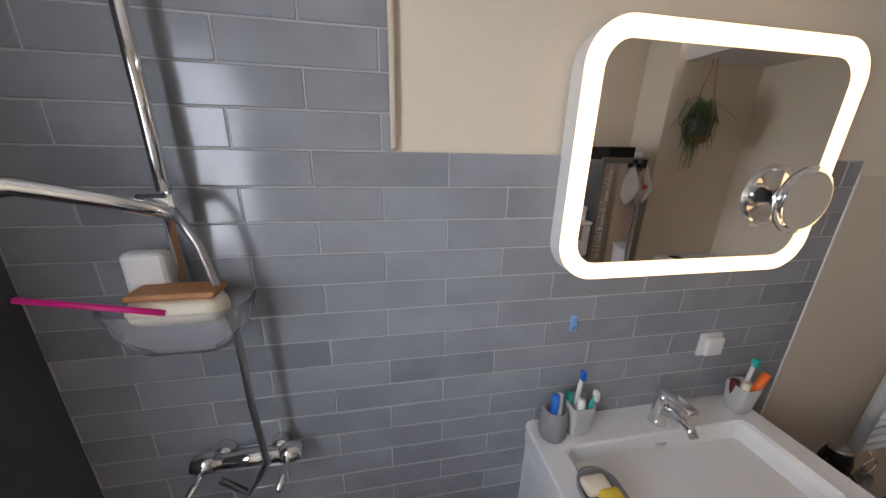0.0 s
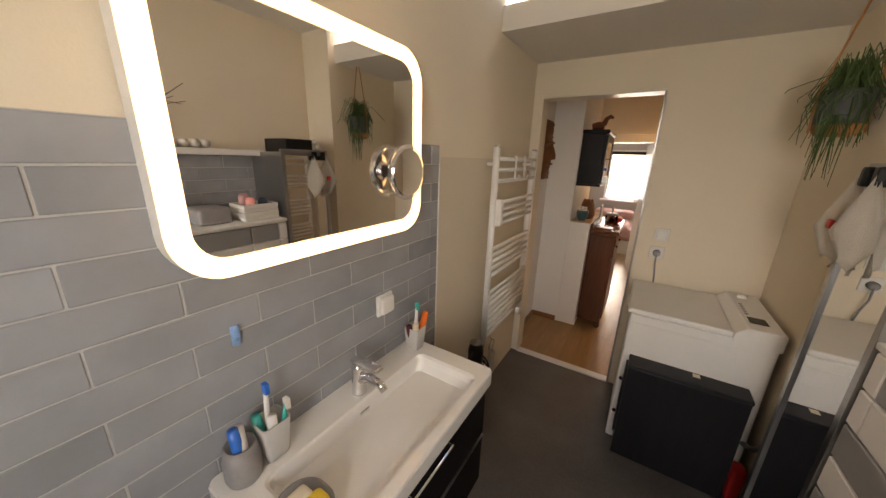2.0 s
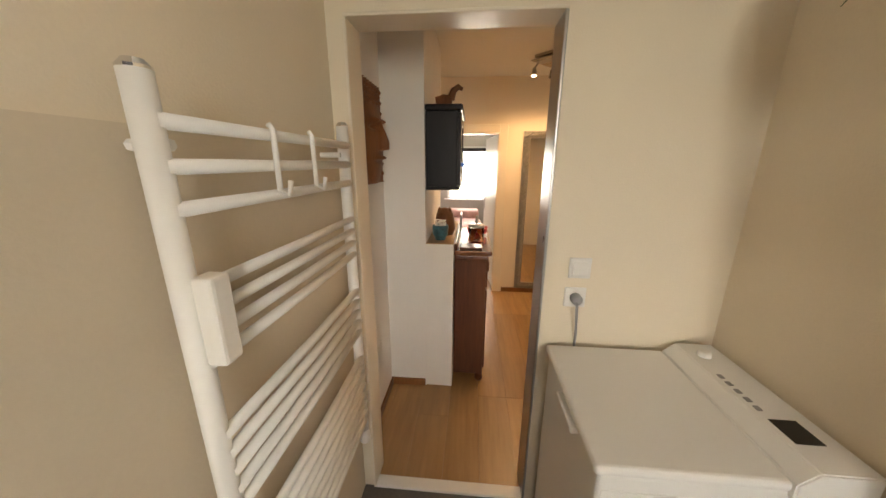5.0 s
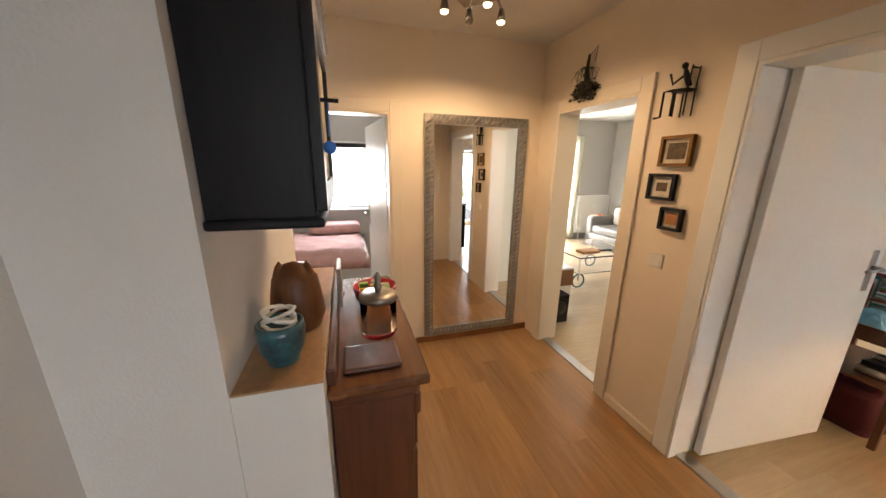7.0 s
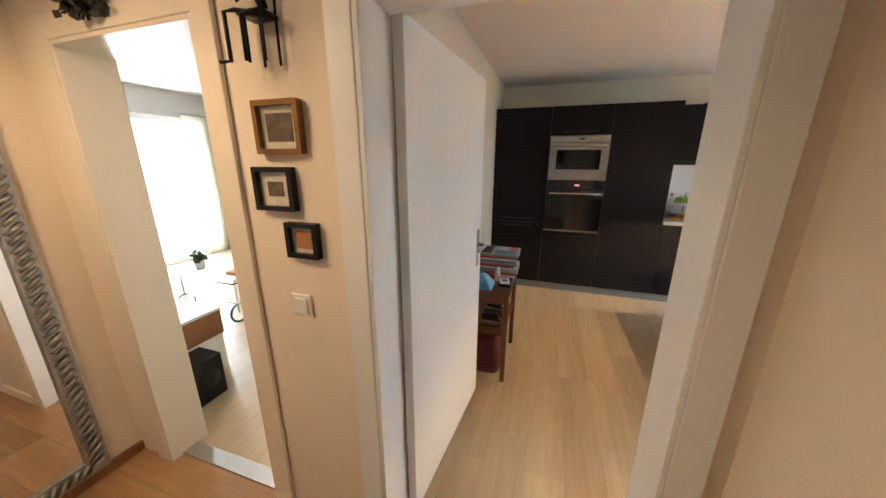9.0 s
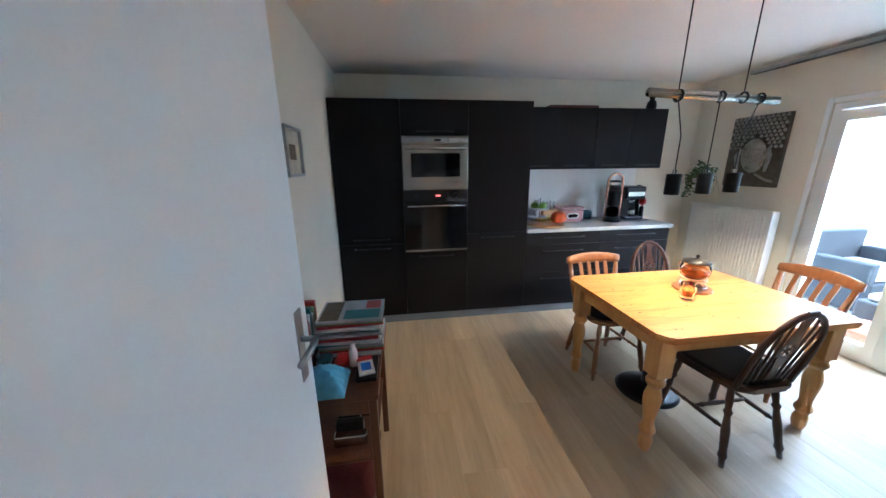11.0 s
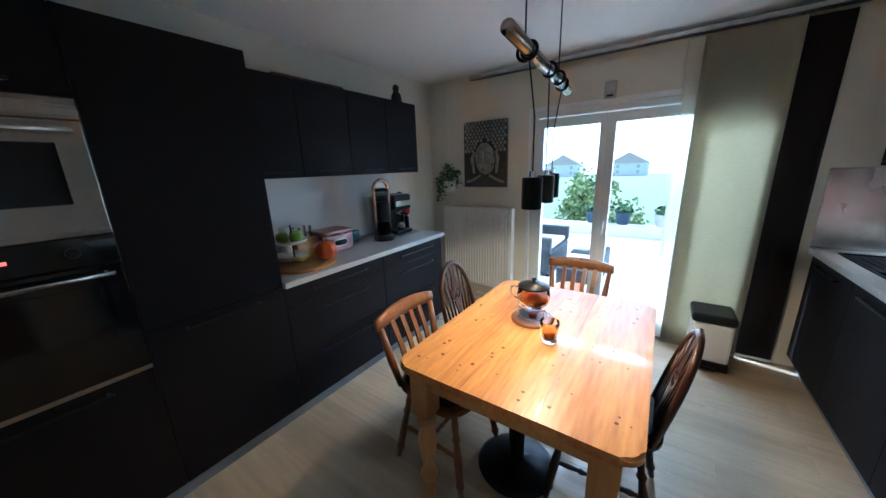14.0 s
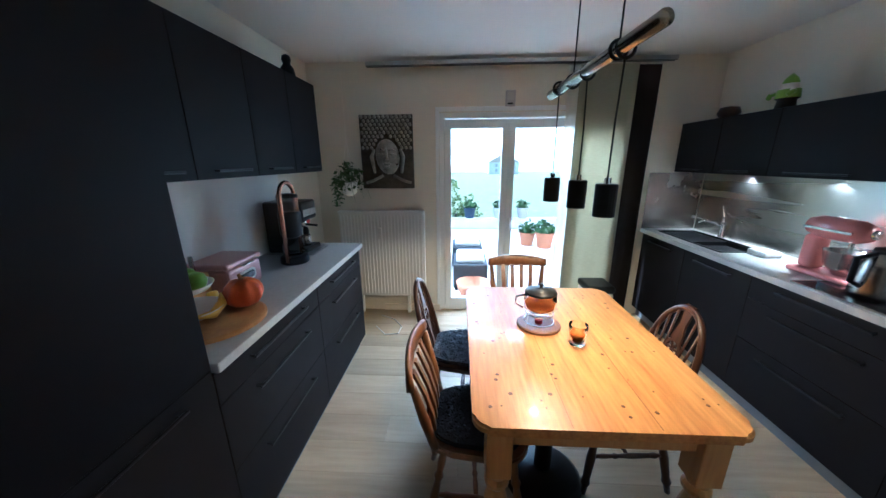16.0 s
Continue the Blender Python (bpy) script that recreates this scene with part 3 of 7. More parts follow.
oven("compact_oven", "stainless steel compact oven with dark glass door", 1.33, 1.79, True, False)
oven("oven", "black glass built-in oven with lit red clock", 0.75, 1.325, False, True)
for y0, y1 in ((-1.35, -0.56), (-2.14, -1.35)):
    cabinet("drawer_unit", "anthracite base unit with three drawers and bar handles", FX, 5.69, y0, y1, 0.1, 0.885, [(0.1, 0.46, 0.40), (0.46, 0.755, 0.69), (0.755, 0.885, 0.83)], -1, G)
for y0, y1 in ((-0.93, -0.56), (-1.33, -0.93), (-1.72, -1.33), (-2.11, -1.72)):
    cabinet("wall_cabinet", "anthracite wall cabinet with slim bar handle", 5.33, 5.69, y0, y1, 1.49, 2.08, [(1.49, 2.08, 1.525)], -1, G)
tagged(part("worktop", boxed((5.085, -2.16, 0.885), (5.698, -0.562, 0.922), 0.004), COUNTER), "grey stone-look worktop over the drawers", "worktop")
strip("plinth_east", (5.16, -2.12, 0), (5.2, 1.24, 0.1), PLINTH, "blue-grey cabinet plinth")
strip("backsplash_east", (5.688, -2.12, 0.925), (5.699, -0.563, 1.488), WALL_WHITE, "pale smooth backsplash panel")
# west row
WX = 2.52
for y0, y1 in ((-2.82, -2.22), (-2.22, -1.62)):
    cabinet("base_cabinet", "anthracite base cabinet with bar handle under the sink", WX - 0.02, 2.03, y0, y1, 0.1, 0.875, [(0.1, 0.875, 0.82)], 1, G)
cabinet("drawer_unit", "anthracite drawer unit under the hob", WX - 0.02, 2.03, -1.62, -0.82, 0.1, 0.875, [(0.1, 0.46, 0.40), (0.46, 0.73, 0.68), (0.73, 0.875, 0.83)], 1, G)
cabinet("base_cabinet", "anthracite base cabinet at the end of the row", WX - 0.02, 2.03, -0.82, -0.22, 0.1, 0.875, [(0.1, 0.875, 0.82)], 1, G)
ww = thing("worktop", "pale grey worktop with inset sink and hob", "worktop", (2.27, -1.5, 0.875))
for lo, hi in (((2.025, -2.835), (WX, -2.72)), ((2.025, -2.72), (2.09, -1.98)), ((2.43, -2.72), (WX, -1.98)), ((2.025, -1.98), (WX, -0.2))):
    part("slab", boxed((lo[0] - 2.27, lo[1] + 1.5, 0), (hi[0] - 2.27, hi[1] + 1.5, 0.037), 0), COUNTER, ww)
strip("plinth_west", (2.42, -2.82, 0), (2.45, -0.22, 0.1), PLINTH, "blue-grey cabinet plinth")
strip("backsplash_west", (2.021, -2.83, 0.914), (2.028, -0.2, 1.44), STEEL, "brushed steel backsplash")
strip("backsplash_south", (2.029, -2.839, 0.914), (2.52, -2.831, 1.44), STEEL, "brushed steel backsplash")
for y0, y1 in ((-2.78, -2.33), (-2.33, -1.88), (-1.88, -1.28), (-0.75, -0.2)):
    cabinet("wall_cabinet", "anthracite wall cabinet over the steel backsplash", 2.34, 2.03, y0, y1, 1.45, 1.86, [(1.45, 1.86, 1.475)], 1, G)
sk = thing("sink", "black composite sink with drainer set into worktop", "sink", (2.26, -2.35, 0.9))
bm = B()
border(bm, outline(0.34, 0.74, 0.02), outline(0.31, 0.71, 0.02), Matrix.Translation((0, 0, 0.006)), 0.012)
part("rim", bm, BLACK, sk)
bm = B()
box(bm, (-0.155, -0.355, -0.008), (0.155, 0.02, 0.004))
for i in range(7):
    box(bm, (-0.12 + i * 0.04, -0.33, 0.004), (-0.108 + i * 0.04, 0.0, 0.008), 0.002)
part("drainer", bm, BLACK, sk)
bm = B()
box(bm, (-0.155, 0.02, -0.17), (0.155, 0.355, -0.16))
for lo, hi in (((-0.155, 0.02), (-0.15, 0.355)), ((0.15, 0.02), (0.155, 0.355)), ((-0.15, 0.02), (0.15, 0.025)), ((-0.15, 0.35), (0.15, 0.355))):
    box(bm, (*lo, -0.16), (*hi, 0.006))
part("bowl", bm, BLACK, sk)
tp = thing("kitchen_tap", "chrome single-lever kitchen tap on worktop", "tap", (2.075, -2.44, 0.912))
part("body", lathe(B(), (0, 0, 0), [(0.026, 0), (0.024, 0.01), (0.022, 0.11), (0.018, 0.13)], 16), CHROME, tp, "", True)
part("spout", tube(B(), [(0, 0, 0.09), (0.07, 0, 0.13), (0.16, 0, 0.15), (0.2, 0, 0.135)], 0.013, 10), CHROME, tp, "", True)
part("lever", tube(B(), [(0, 0, 0.12), (0.01, 0, 0.19), (0.03, 0, 0.27)], [0.012, 0.009, 0.008], 10), CHROME, tp, "", True)
hb = thing("hob", "black glass ceramic hob in the worktop", "hob", (2.27, -1.1, 0.913))
part("glass_plate", boxed((-0.22, -0.3, 0), (0.22, 0.3, 0.006), 0.003), BLACKGLASS, hb)
part("steel_edge", border(B(), outline(0.46, 0.62, 0.01), outline(0.44, 0.6, 0.01), Matrix.Identity(4), 0.008), STEEL, hb)
# stand mixer
mx = thing("stand_mixer", "salmon pink stand mixer with steel bowl", "mixer", (2.22, -1.48, 0.912), 90)
mx.scale = (0.87, 0.87, 0.87)
part("base", boxed((-0.19, -0.1, 0), (0.16, 0.1, 0.035), 0.02, 3), PINK, mx, "", True)
part("column", boxed((-0.18, -0.05, 0.03), (-0.08, 0.05, 0.26), 0.03, 3), PINK, mx, "", True)
part("head", lathe(B(), (-0.2, 0, 0.315), [(0.02, 0), (0.055, 0.02), (0.072, 0.08), (0.075, 0.18), (0.068, 0.29), (0.045, 0.34), (0.02, 0.352)], 20, (1, 0, 0)), PINK, mx, "", True)
part("trim_band", boxed((-0.17, -0.077, 0.3), (0.1, 0.077, 0.318), 0.004), STEEL, mx)
part("hub", lathe(B(), (0.14, 0, 0.315), [(0.028, 0), (0.028, 0.025), (0.02, 0.03)], 16, (1, 0, 0)), CHROME, mx, "", True)
part("bowl", lathe(B(), (0.06, 0, 0.04), [(0.05, 0), (0.055, 0.01), (0.095, 0.06), (0.11, 0.15), (0.114, 0.152), (0.106, 0.15), (0.05, 0.02)], 24), STEEL, mx, "polished steel bowl", True)
part("shaft", tube(B(), [(0.06, 0, 0.27), (0.06, 0, 0.14)], 0.012, 10), STEEL, mx)
dk = thing("kettle", "steel and black kettle beside mixer", "kettle", (2.32, -1.2, 0.92))
part("body", lathe(B(), (0, 0, 0), [(0.085, 0), (0.088, 0.02), (0.075, 0.15), (0.06, 0.21), (0.02, 0.22)], 20), STEEL, dk, "", True)
part("handle", tube(B(), [(0.07, 0, 0.05), (0.13, 0, 0.08), (0.13, 0, 0.19), (0.05, 0, 0.21)], 0.012, 8), BLACK, dk, "", True)
part("lid", lathe(B(), (0, 0, 0.215), [(0.05, 0), (0.045, 0.02), (0.01, 0.03)], 16), BLACK, dk, "", True)
bd = tagged(part("butter_dish", boxed((2.14, -1.97, 0.912), (2.26, -1.83, 0.955), 0.012, 3), WHITEPLASTIC, None, "", True), "white lidded butter dish on worktop", "dish")
# ornaments on west wall cabinets
gn = B()
lathe(gn, (2.26, -1.96, 1.86), [(0.05, 0), (0.045, 0.05), (0.06, 0.06), (0.055, 0.11), (0.04, 0.12), (0.035, 0.145), (0.04, 0.15), (0.03, 0.175), (0.006, 0.2)], 16)
for s2 in (-1, 1):
    tube(gn, [(2.28, -1.96 + s2 * 0.04, 1.965), (2.3, -1.96 + s2 * 0.075, 1.95), (2.32, -1.96 + s2 * 0.06, 1.93)], 0.014, 8)
gnome = part("garden_gnome", gn, APPLE, None, "", True)
for m in (BLACK, CLOTH):
    gnome.data.materials.append(m)
for f in gnome.data.polygons:
    h = f.center.z - 1.86
    f.material_index = 1 if h < 0.055 else 2 if 0.1 < h < 0.147 else 0
tagged(gnome, "small garden gnome in green with white beard on cabinet", "figurine")
tagged(part("wicker_bowl", lathe(B(), (2.22, -2.45, 1.86), [(0.05, 0), (0.075, 0.04), (0.06, 0.08), (0.01, 0.09)], 16), DARKCHAIR, None, "", True), "small round dark basket on cabinet", "basket")
# tray and bird on the east wall cabinets
tagged(part("serving_tray", boxed((5.4, -1.38, 2.082), (5.66, -0.85, 2.115), 0.012), DARKWOOD), "dark red wooden tray lying on wall cabinets", "tray")
bird = B()
lathe(bird, (5.45, -2.0, 2.08), [(0.035, 0), (0.05, 0.03), (0.042, 0.08), (0.022, 0.105), (0.03, 0.13), (0.024, 0.155), (0.004, 0.165)], 14)
tagged(part("bird_figurine", bird, BLACK, None, "", True), "small black seated figurine on wall cabinet", "figurine")
# radiator
rd = thing("panel_radiator", "white ribbed panel radiator under relief picture", "radiator", (5.07, -2.77, 0.2))
bm = B()
box(bm, (-0.42, -0.045, 0), (0.42, 0.03, 0.88), 0.008)
part("panel", bm, WHITE, rd)
for i in range(25):
    x = -0.4 + i * 0.8 / 24
    part("rib", boxed((x - 0.009, 0.028, 0.03), (x + 0.009, 0.038, 0.85), 0.004, 1), WHITE, rd)
part("top_grille", boxed((-0.425, -0.05, 0.875), (0.425, 0.035, 0.89), 0.003), WHITE, rd)
part("side_cover", boxed((-0.43, -0.05, 0.0), (-0.421, 0.035, 0.89), 0.003), WHITE, rd)
part("heat_meter", boxed((-0.01, 0.036, 0.62), (0.025, 0.06, 0.73), 0.006), WHITEPLASTIC, rd)
part("valve", lathe(B(), (0.44, 0, 0.08), [(0.02, 0), (0.022, 0.06), (0.015, 0.07)], 12, (0, 0, 1)), WHITEPLASTIC, rd, "", True)
for x in (-0.25, 0.25):
    part("foot", boxed((x - 0.015, -0.03, -0.2), (x + 0.015, 0.01, 0.0), 0.002), WHITE, rd)
cb = tagged(part("cable", tube(B(), [(5.1, -2.45, 0.006), (4.98, -2.3, 0.006), (4.86, -2.32, 0.006), (4.85, -2.45, 0.006), (4.95, -2.6, 0.006), (5.1, -2.68, 0.006)], 0.005, 6), WHITEPLASTIC), "loose white cable on floor by radiator", "cable")
# relief picture: a plain sculpted face with beaded hair
rp = B()
box(rp, (4.735, -2.838, 1.305), (5.235, -2.805, 1.975), 0.004)
for r in range(9):
    for c in range(12):
        x, z = 4.76 + c * 0.041 + (r % 2) * 0.02, 1.955 - r * 0.034
        dx, dz = x - 4.98, z - 1.62
        if (dx / 0.13) ** 2 + (dz / 0.17) ** 2 > 1 and dz > 0 and x < 5.225:
            bmesh.ops.create_icosphere(rp, subdivisions=1, radius=0.019, matrix=Matrix.Translation((x, -2.806, z)))
bmesh.ops.create_icosphere(rp, subdivisions=3, radius=1, matrix=Matrix.Translation((4.98, -2.812, 1.6)) @ Matrix.Rotation(radians(8), 4, "Y") @ Matrix.Diagonal((0.115, 0.06, 0.165, 1)))
tube(rp, [(4.985, -2.752, 1.68), (4.98, -2.735, 1.6), (4.978, -2.728, 1.575)], [0.012, 0.018, 0.022], 8)
for s in (-1, 1):
    tube(rp, [(4.98 + s * 0.02, -2.757, 1.655), (4.98 + s * 0.05, -2.758, 1.668), (4.98 + s * 0.085, -2.775, 1.65)], 0.008, 6)
    tube(rp, [(4.98 + s * 0.03, -2.757, 1.628), (4.98 + s * 0.055, -2.757, 1.618), (4.98 + s * 0.08, -2.772, 1.628)], 0.009, 6)
    tube(rp, [(4.98 + s * 0.125, -2.8, 1.67), (4.98 + s * 0.15, -2.79, 1.6), (4.98 + s * 0.13, -2.8, 1.45)], [0.012, 0.02, 0.012], 8)
    tube(rp, [(4.98 + s * 0.05, -2.81, 1.43), (4.98 + s * 0.15, -2.805, 1.38), (4.98 + s * 0.22, -2.81, 1.36)], 0.016, 6)
tube(rp, [(4.945, -2.762, 1.53), (4.965, -2.75, 1.538), (4.98, -2.75, 1.533), (4.995, -2.75, 1.538), (5.015, -2.762, 1.53)], 0.01, 6)
tube(rp, [(4.955, -2.76, 1.513), (4.98, -2.75, 1.508), (5.005, -2.76, 1.513)], 0.01, 6)
relief = part("wall_relief", rp, PEWTER, None, "", True)
# recess shade put into the colour: faces near the wall are darker
relief.data.materials.append(mat("pewter darkened for recess shade", (0.1, 0.09, 0.075), 0.5, 0.6, 0.3, 20, 0.15, 60))
for f in relief.data.polygons:
    f.material_index = 1 if f.center.y < -2.803 else 0
tagged(relief, "pewter-coloured relief plaque of a serene sculpted face", "wall relief")


def leaves(bm, centre, spread, count, size, droop=0.0, seed=1, thin=0.28):
    rnd = random.Random(seed)
    for _ in range(count):
        d = Vector((rnd.gauss(0, 1), rnd.gauss(0, 1), rnd.gauss(0, 1)))
        d.normalize()
        p = Vector(centre) + Vector([d[i] * spread[i] * rnd.uniform(0.3, 1) for i in range(3)])
        p.z -= droop * rnd.random() * (d.x * d.x + d.y * d.y)
        u = Vector((rnd.uniform(-1, 1), rnd.uniform(-1, 1), rnd.uniform(-1, 0.4))).normalized()
        w = u.orthogonal().normalized()
        w = Matrix.Rotation(rnd.uniform(0, 6.28), 3, u) @ w
        s = size * rnd.uniform(0.6, 1.3)
        vs = [bm.verts.new(p + q) for q in (Vector((0, 0, 0)), u * s * 0.45 + w * s * thin, u * s, u * s * 0.45 - w * s * thin)]
        bm.faces.new(vs)


def strands(bm, centre, count, reach, drop, seed, r=0.0016, up=0.1):
    rnd = random.Random(seed)
    for _ in range(count):
        a, k = rnd.uniform(0, 6.28), rnd.uniform(0.35, 1)
        x, y = math.cos(a) * reach * k, math.sin(a) * reach * k
        d = drop * rnd.uniform(0.1, 1)
        c = Vector(centre)
        j = [Vector((rnd.uniform(-1, 1), rnd.uniform(-1, 1), 0)) * reach * 0.22 for _ in range(3)]
        tube(bm, [c, c + Vector((x * 0.5, y * 0.5, up * rnd.uniform(0.4, 1))) + j[0], c + Vector((x, y, -d * 0.35)) + j[1], c + Vector((x * 1.05, y * 1.05, -d)) + j[2]], [r, r, r, r * 0.6], 3)


hp = thing("hanging_plant", "white hanging pot with trailing green plant", "plant", (5.3, -2.6, 1.26))
part("pot", lathe(B(), (0, 0, 0), [(0.03, 0), (0.062, 0.03), (0.075, 0.12), (0.07, 0.12), (0.05, 0.03)], 18), WHITEPLASTIC, hp, "white round pot", True)
bm = B()
leaves(bm, (0, 0, 0.2), (0.14, 0.14, 0.13), 260, 0.05, 0.12, 3)
leaves(bm, (0.1, 0.02, 0.06), (0.07, 0.08, 0.16), 90, 0.04, 0.1, 4)
strands(bm, (0, 0, 0.14), 26, 0.16, 0.22, 5)
part("foliage", bm, LEAF, hp)
for a in (0, 120, 240):
    part("cord", tube(B(), [(0.07 * math.cos(radians(a)), 0.07 * math.sin(radians(a)), 0.12), (0, 0, 0.5), (0, 0, 1.157)], 0.002, 4), CLOTH, hp)

# balcony door, curtain panels and rail
bw = tagged(new("window_1"), "white two-leaf balcony door with glass panes", "balcony door", kind="structure")
FY0, FY1 = -2.93, -2.855
for lo, hi in (((4.44, 0.0), (4.49, 1.99)), ((2.7, 0.0), (2.77, 1.99)), ((2.77, 1.94), (4.44, 1.99)), ((2.77, 0.0), (4.44, 0.06))):
    part("window_frame", boxed((lo[0], FY0, lo[1]), (hi[0], FY1, hi[1]), 0.005), TRIM_WHITE, bw)
for x0, x1 in ((3.84, 4.438), (2.772, 3.838)):
    sash = part("sash", border(B(), outline(x1 - x0, 1.87, 0.002, 1), outline(x1 - x0 - 0.12, 1.71, 0.002, 1), Matrix.Translation(((x0 + x1) / 2, FY1 + 0.012, 0.995)) @ Matrix.Rotation(radians(90), 4, "X"), 0.07), TRIM_WHITE, bw)
    pn = part("pane", boxed((x0 + 0.06, -2.9, 0.13), (x1 - 0.06, -2.894, 1.86), 0), PANE, sash)
    pn.visible_shadow = False
part("handle", tube(B(), [(3.81, -2.84, 1.0), (3.81, -2.8, 1.0), (3.81, -2.795, 0.98), (3.81, -2.795, 0.88)], 0.008, 8), WHITEPLASTIC, bw, "", True)
for lo, hi in (((4.49, 0.0), (4.525, 2.035)), ((2.7, 1.995), (4.488, 2.035))):
    part("outer_moulding", boxed((lo[0], -2.839, lo[1]), (hi[0], -2.826, hi[1]), 0.004), TRIM_WHITE, bw)
part("window_sill", boxed((2.7, -3.1, -0.04), (4.49, -2.9, 0.0), 0.004), ALU, bw)
rl = thing("curtain_rail", "grey aluminium multi-track curtain rail", "curtain rail", (3.8, -2.76, 2.36))
part("track", boxed((-1.3, -0.035, 0), (1.32, 0.035, 0.03), 0.004), ALU, rl)
for y in (-0.018, 0.018):
    part("channel", boxed((-1.3, y - 0.004, -0.004), (1.32, y + 0.004, 0.0), 0), BLACKMETAL, rl)


def panel_curtain(name, label, x0, x1, y, material, z0=0.024):
    p = thing(name, label, "curtain", ((x0 + x1) / 2, y, z0))
    bm = B()
    n, rows = 10, 14
    h = 2.345 - z0
    grid = [[bm.verts.new((x0 - (x0 + x1) / 2 + (x1 - x0) * i / n, 0.004 * math.sin(i * 1.7 + j * 0.6), h * j / rows)) for i in range(n + 1)] for j in range(rows + 1)]
    for j in range(rows):
        for i in range(n):
            bm.faces.new((grid[j][i], grid[j][i + 1], grid[j + 1][i + 1], grid[j + 1][i]))
    bmesh.ops.solidify(bm, geom=bm.faces[:], thickness=0.003)
    part("fabric", bm, material, p, "", True)
    part("weight_bar", boxed((-(x1 - x0) / 2, -0.006, -0.02), ((x1 - x0) / 2, 0.006, 0.004), 0.002), ALU, p)


panel_curtain("panel_curtain", "olive beige woven sliding curtain panel", 2.785, 3.27, -2.77, CURTAIN)
panel_curtain("panel_curtain", "sheer cream sliding curtain panel beside balcony door", 3.17, 3.36, -2.79, SHEER_THIN)
panel_curtain("panel_curtain", "dark brown sliding curtain panel", 2.575, 2.85, -2.815, DARKPANEL)
th = thing("thermometer", "small grey wall thermometer over balcony door", "thermometer", (3.845, -2.835, 2.03))
part("case", boxed((-0.045, 0, 0), (0.045, 0.02, 0.135), 0.006), ALU, th)
part("display", boxed((-0.03, 0.019, 0.05), (0.03, 0.023, 0.115), 0.002), PLASTERGREY, th)
part("button_bar", boxed((-0.025, 0.019, 0.015), (0.025, 0.023, 0.03), 0.002), BLACK, th)
pb = thing("pedal_bin", "white and black rectangular pedal bin", "bin", (2.98, -2.605, 0))
part("body", boxed((-0.12, -0.14, 0.06), (0.12, 0.12, 0.36), 0.02, 3), WHITE, pb)
part("base", boxed((-0.125, -0.145, 0.0), (0.125, 0.13, 0.065), 0.012, 2), BLACK, pb)
part("lid", boxed((-0.13, -0.15, 0.36), (0.13, 0.13, 0.43), 0.025, 3), BLACK, pb)
part("pedal", boxed((-0.05, 0.12, 0.02), (0.05, 0.17, 0.035), 0.004), BLACK, pb)

# table
tb = thing("dining_table", "lacquered knotty pine dining table with turned legs", "table", (3.8, -1.12, 0))
rnd = random.Random(4)
TW, TL, TZ = 0.90, 1.18, 0.735
top = B()
slab(top, outline(TW, TL, 0.06), Matrix.Translation((0, 0, TZ - 0.035)), 0.035)
bmesh.ops.bevel(top, geom=[e for e in top.edges if abs(e.verts[0].co.z - e.verts[1].co.z) < 1e-5], offset=0.009, segments=3, affect="EDGES")
ttop = part("tabletop", top, PINE_X, tb, "warm honey pine boards with dark knots")
for i in range(60):
    x, y = rnd.uniform(-TW / 2 + 0.04, TW / 2 - 0.04), rnd.uniform(-TL / 2 + 0.05, TL / 2 - 0.05)
    r = rnd.uniform(0.0035, 0.009)
    part("knot", lathe(B(), (x, y, TZ - 0.003), [(r, 0), (r, 0.0032), (r * 0.8, 0.0036)], 9), KNOT, ttop)
for x in (-TW / 6, TW / 6 - 0.02):
    part("board_joint", boxed((x - 0.0008, -TL / 2 + 0.012, TZ - 0.003), (x + 0.0008, TL / 2 - 0.012, TZ + 0.0004), 0), KNOT, ttop)
for lo, hi in (((-0.36, -0.51), (-0.335, 0.51)), ((0.335, -0.51), (0.36, 0.51)), ((-0.335, 0.5), (0.335, 0.525)), ((-0.335, -0.525), (0.335, -0.5))):
    part("apron", boxed((*lo, TZ - 0.135), (*hi, TZ - 0.036), 0.003), PINE, tb)
LEG = [(0.026, 0.0), (0.034, 0.03), (0.036, 0.07), (0.027, 0.1), (0.041, 0.125), (0.041, 0.14), (0.03, 0.165), (0.028, 0.19), (0.042, 0.3), (0.044, 0.34), (0.03, 0.4), (0.046, 0.425), (0.046, 0.44), (0.036, 0.455), (0.044, 0.48)]
for x in (-0.355, 0.355):
    for y in (-0.51, 0.51):
        bm = B()
        lathe(bm, (x, y, 0), LEG, 18)
        box(bm, (x - 0.045, y - 0.045, 0.475), (x + 0.045, y + 0.045, TZ - 0.036), 0.004)
        part("leg", bm, PINE, tb, "turned pine leg", False)
# black pedestal under the table
pe = thing("pedestal_foot", "round black metal pedestal under table", "pedestal", (3.87, -0.98, 0))
part("foot", lathe(B(), (0, 0, 0), [(0.19, 0), (0.195, 0.01), (0.17, 0.03), (0.1, 0.05), (0.05, 0.07)], 28), BLACKMETAL, pe, "", True)
part("column", lathe(B(), (0, 0, 0.06), [(0.04, 0), (0.04, 0.53)], 18), BLACKMETAL, pe, "", True)
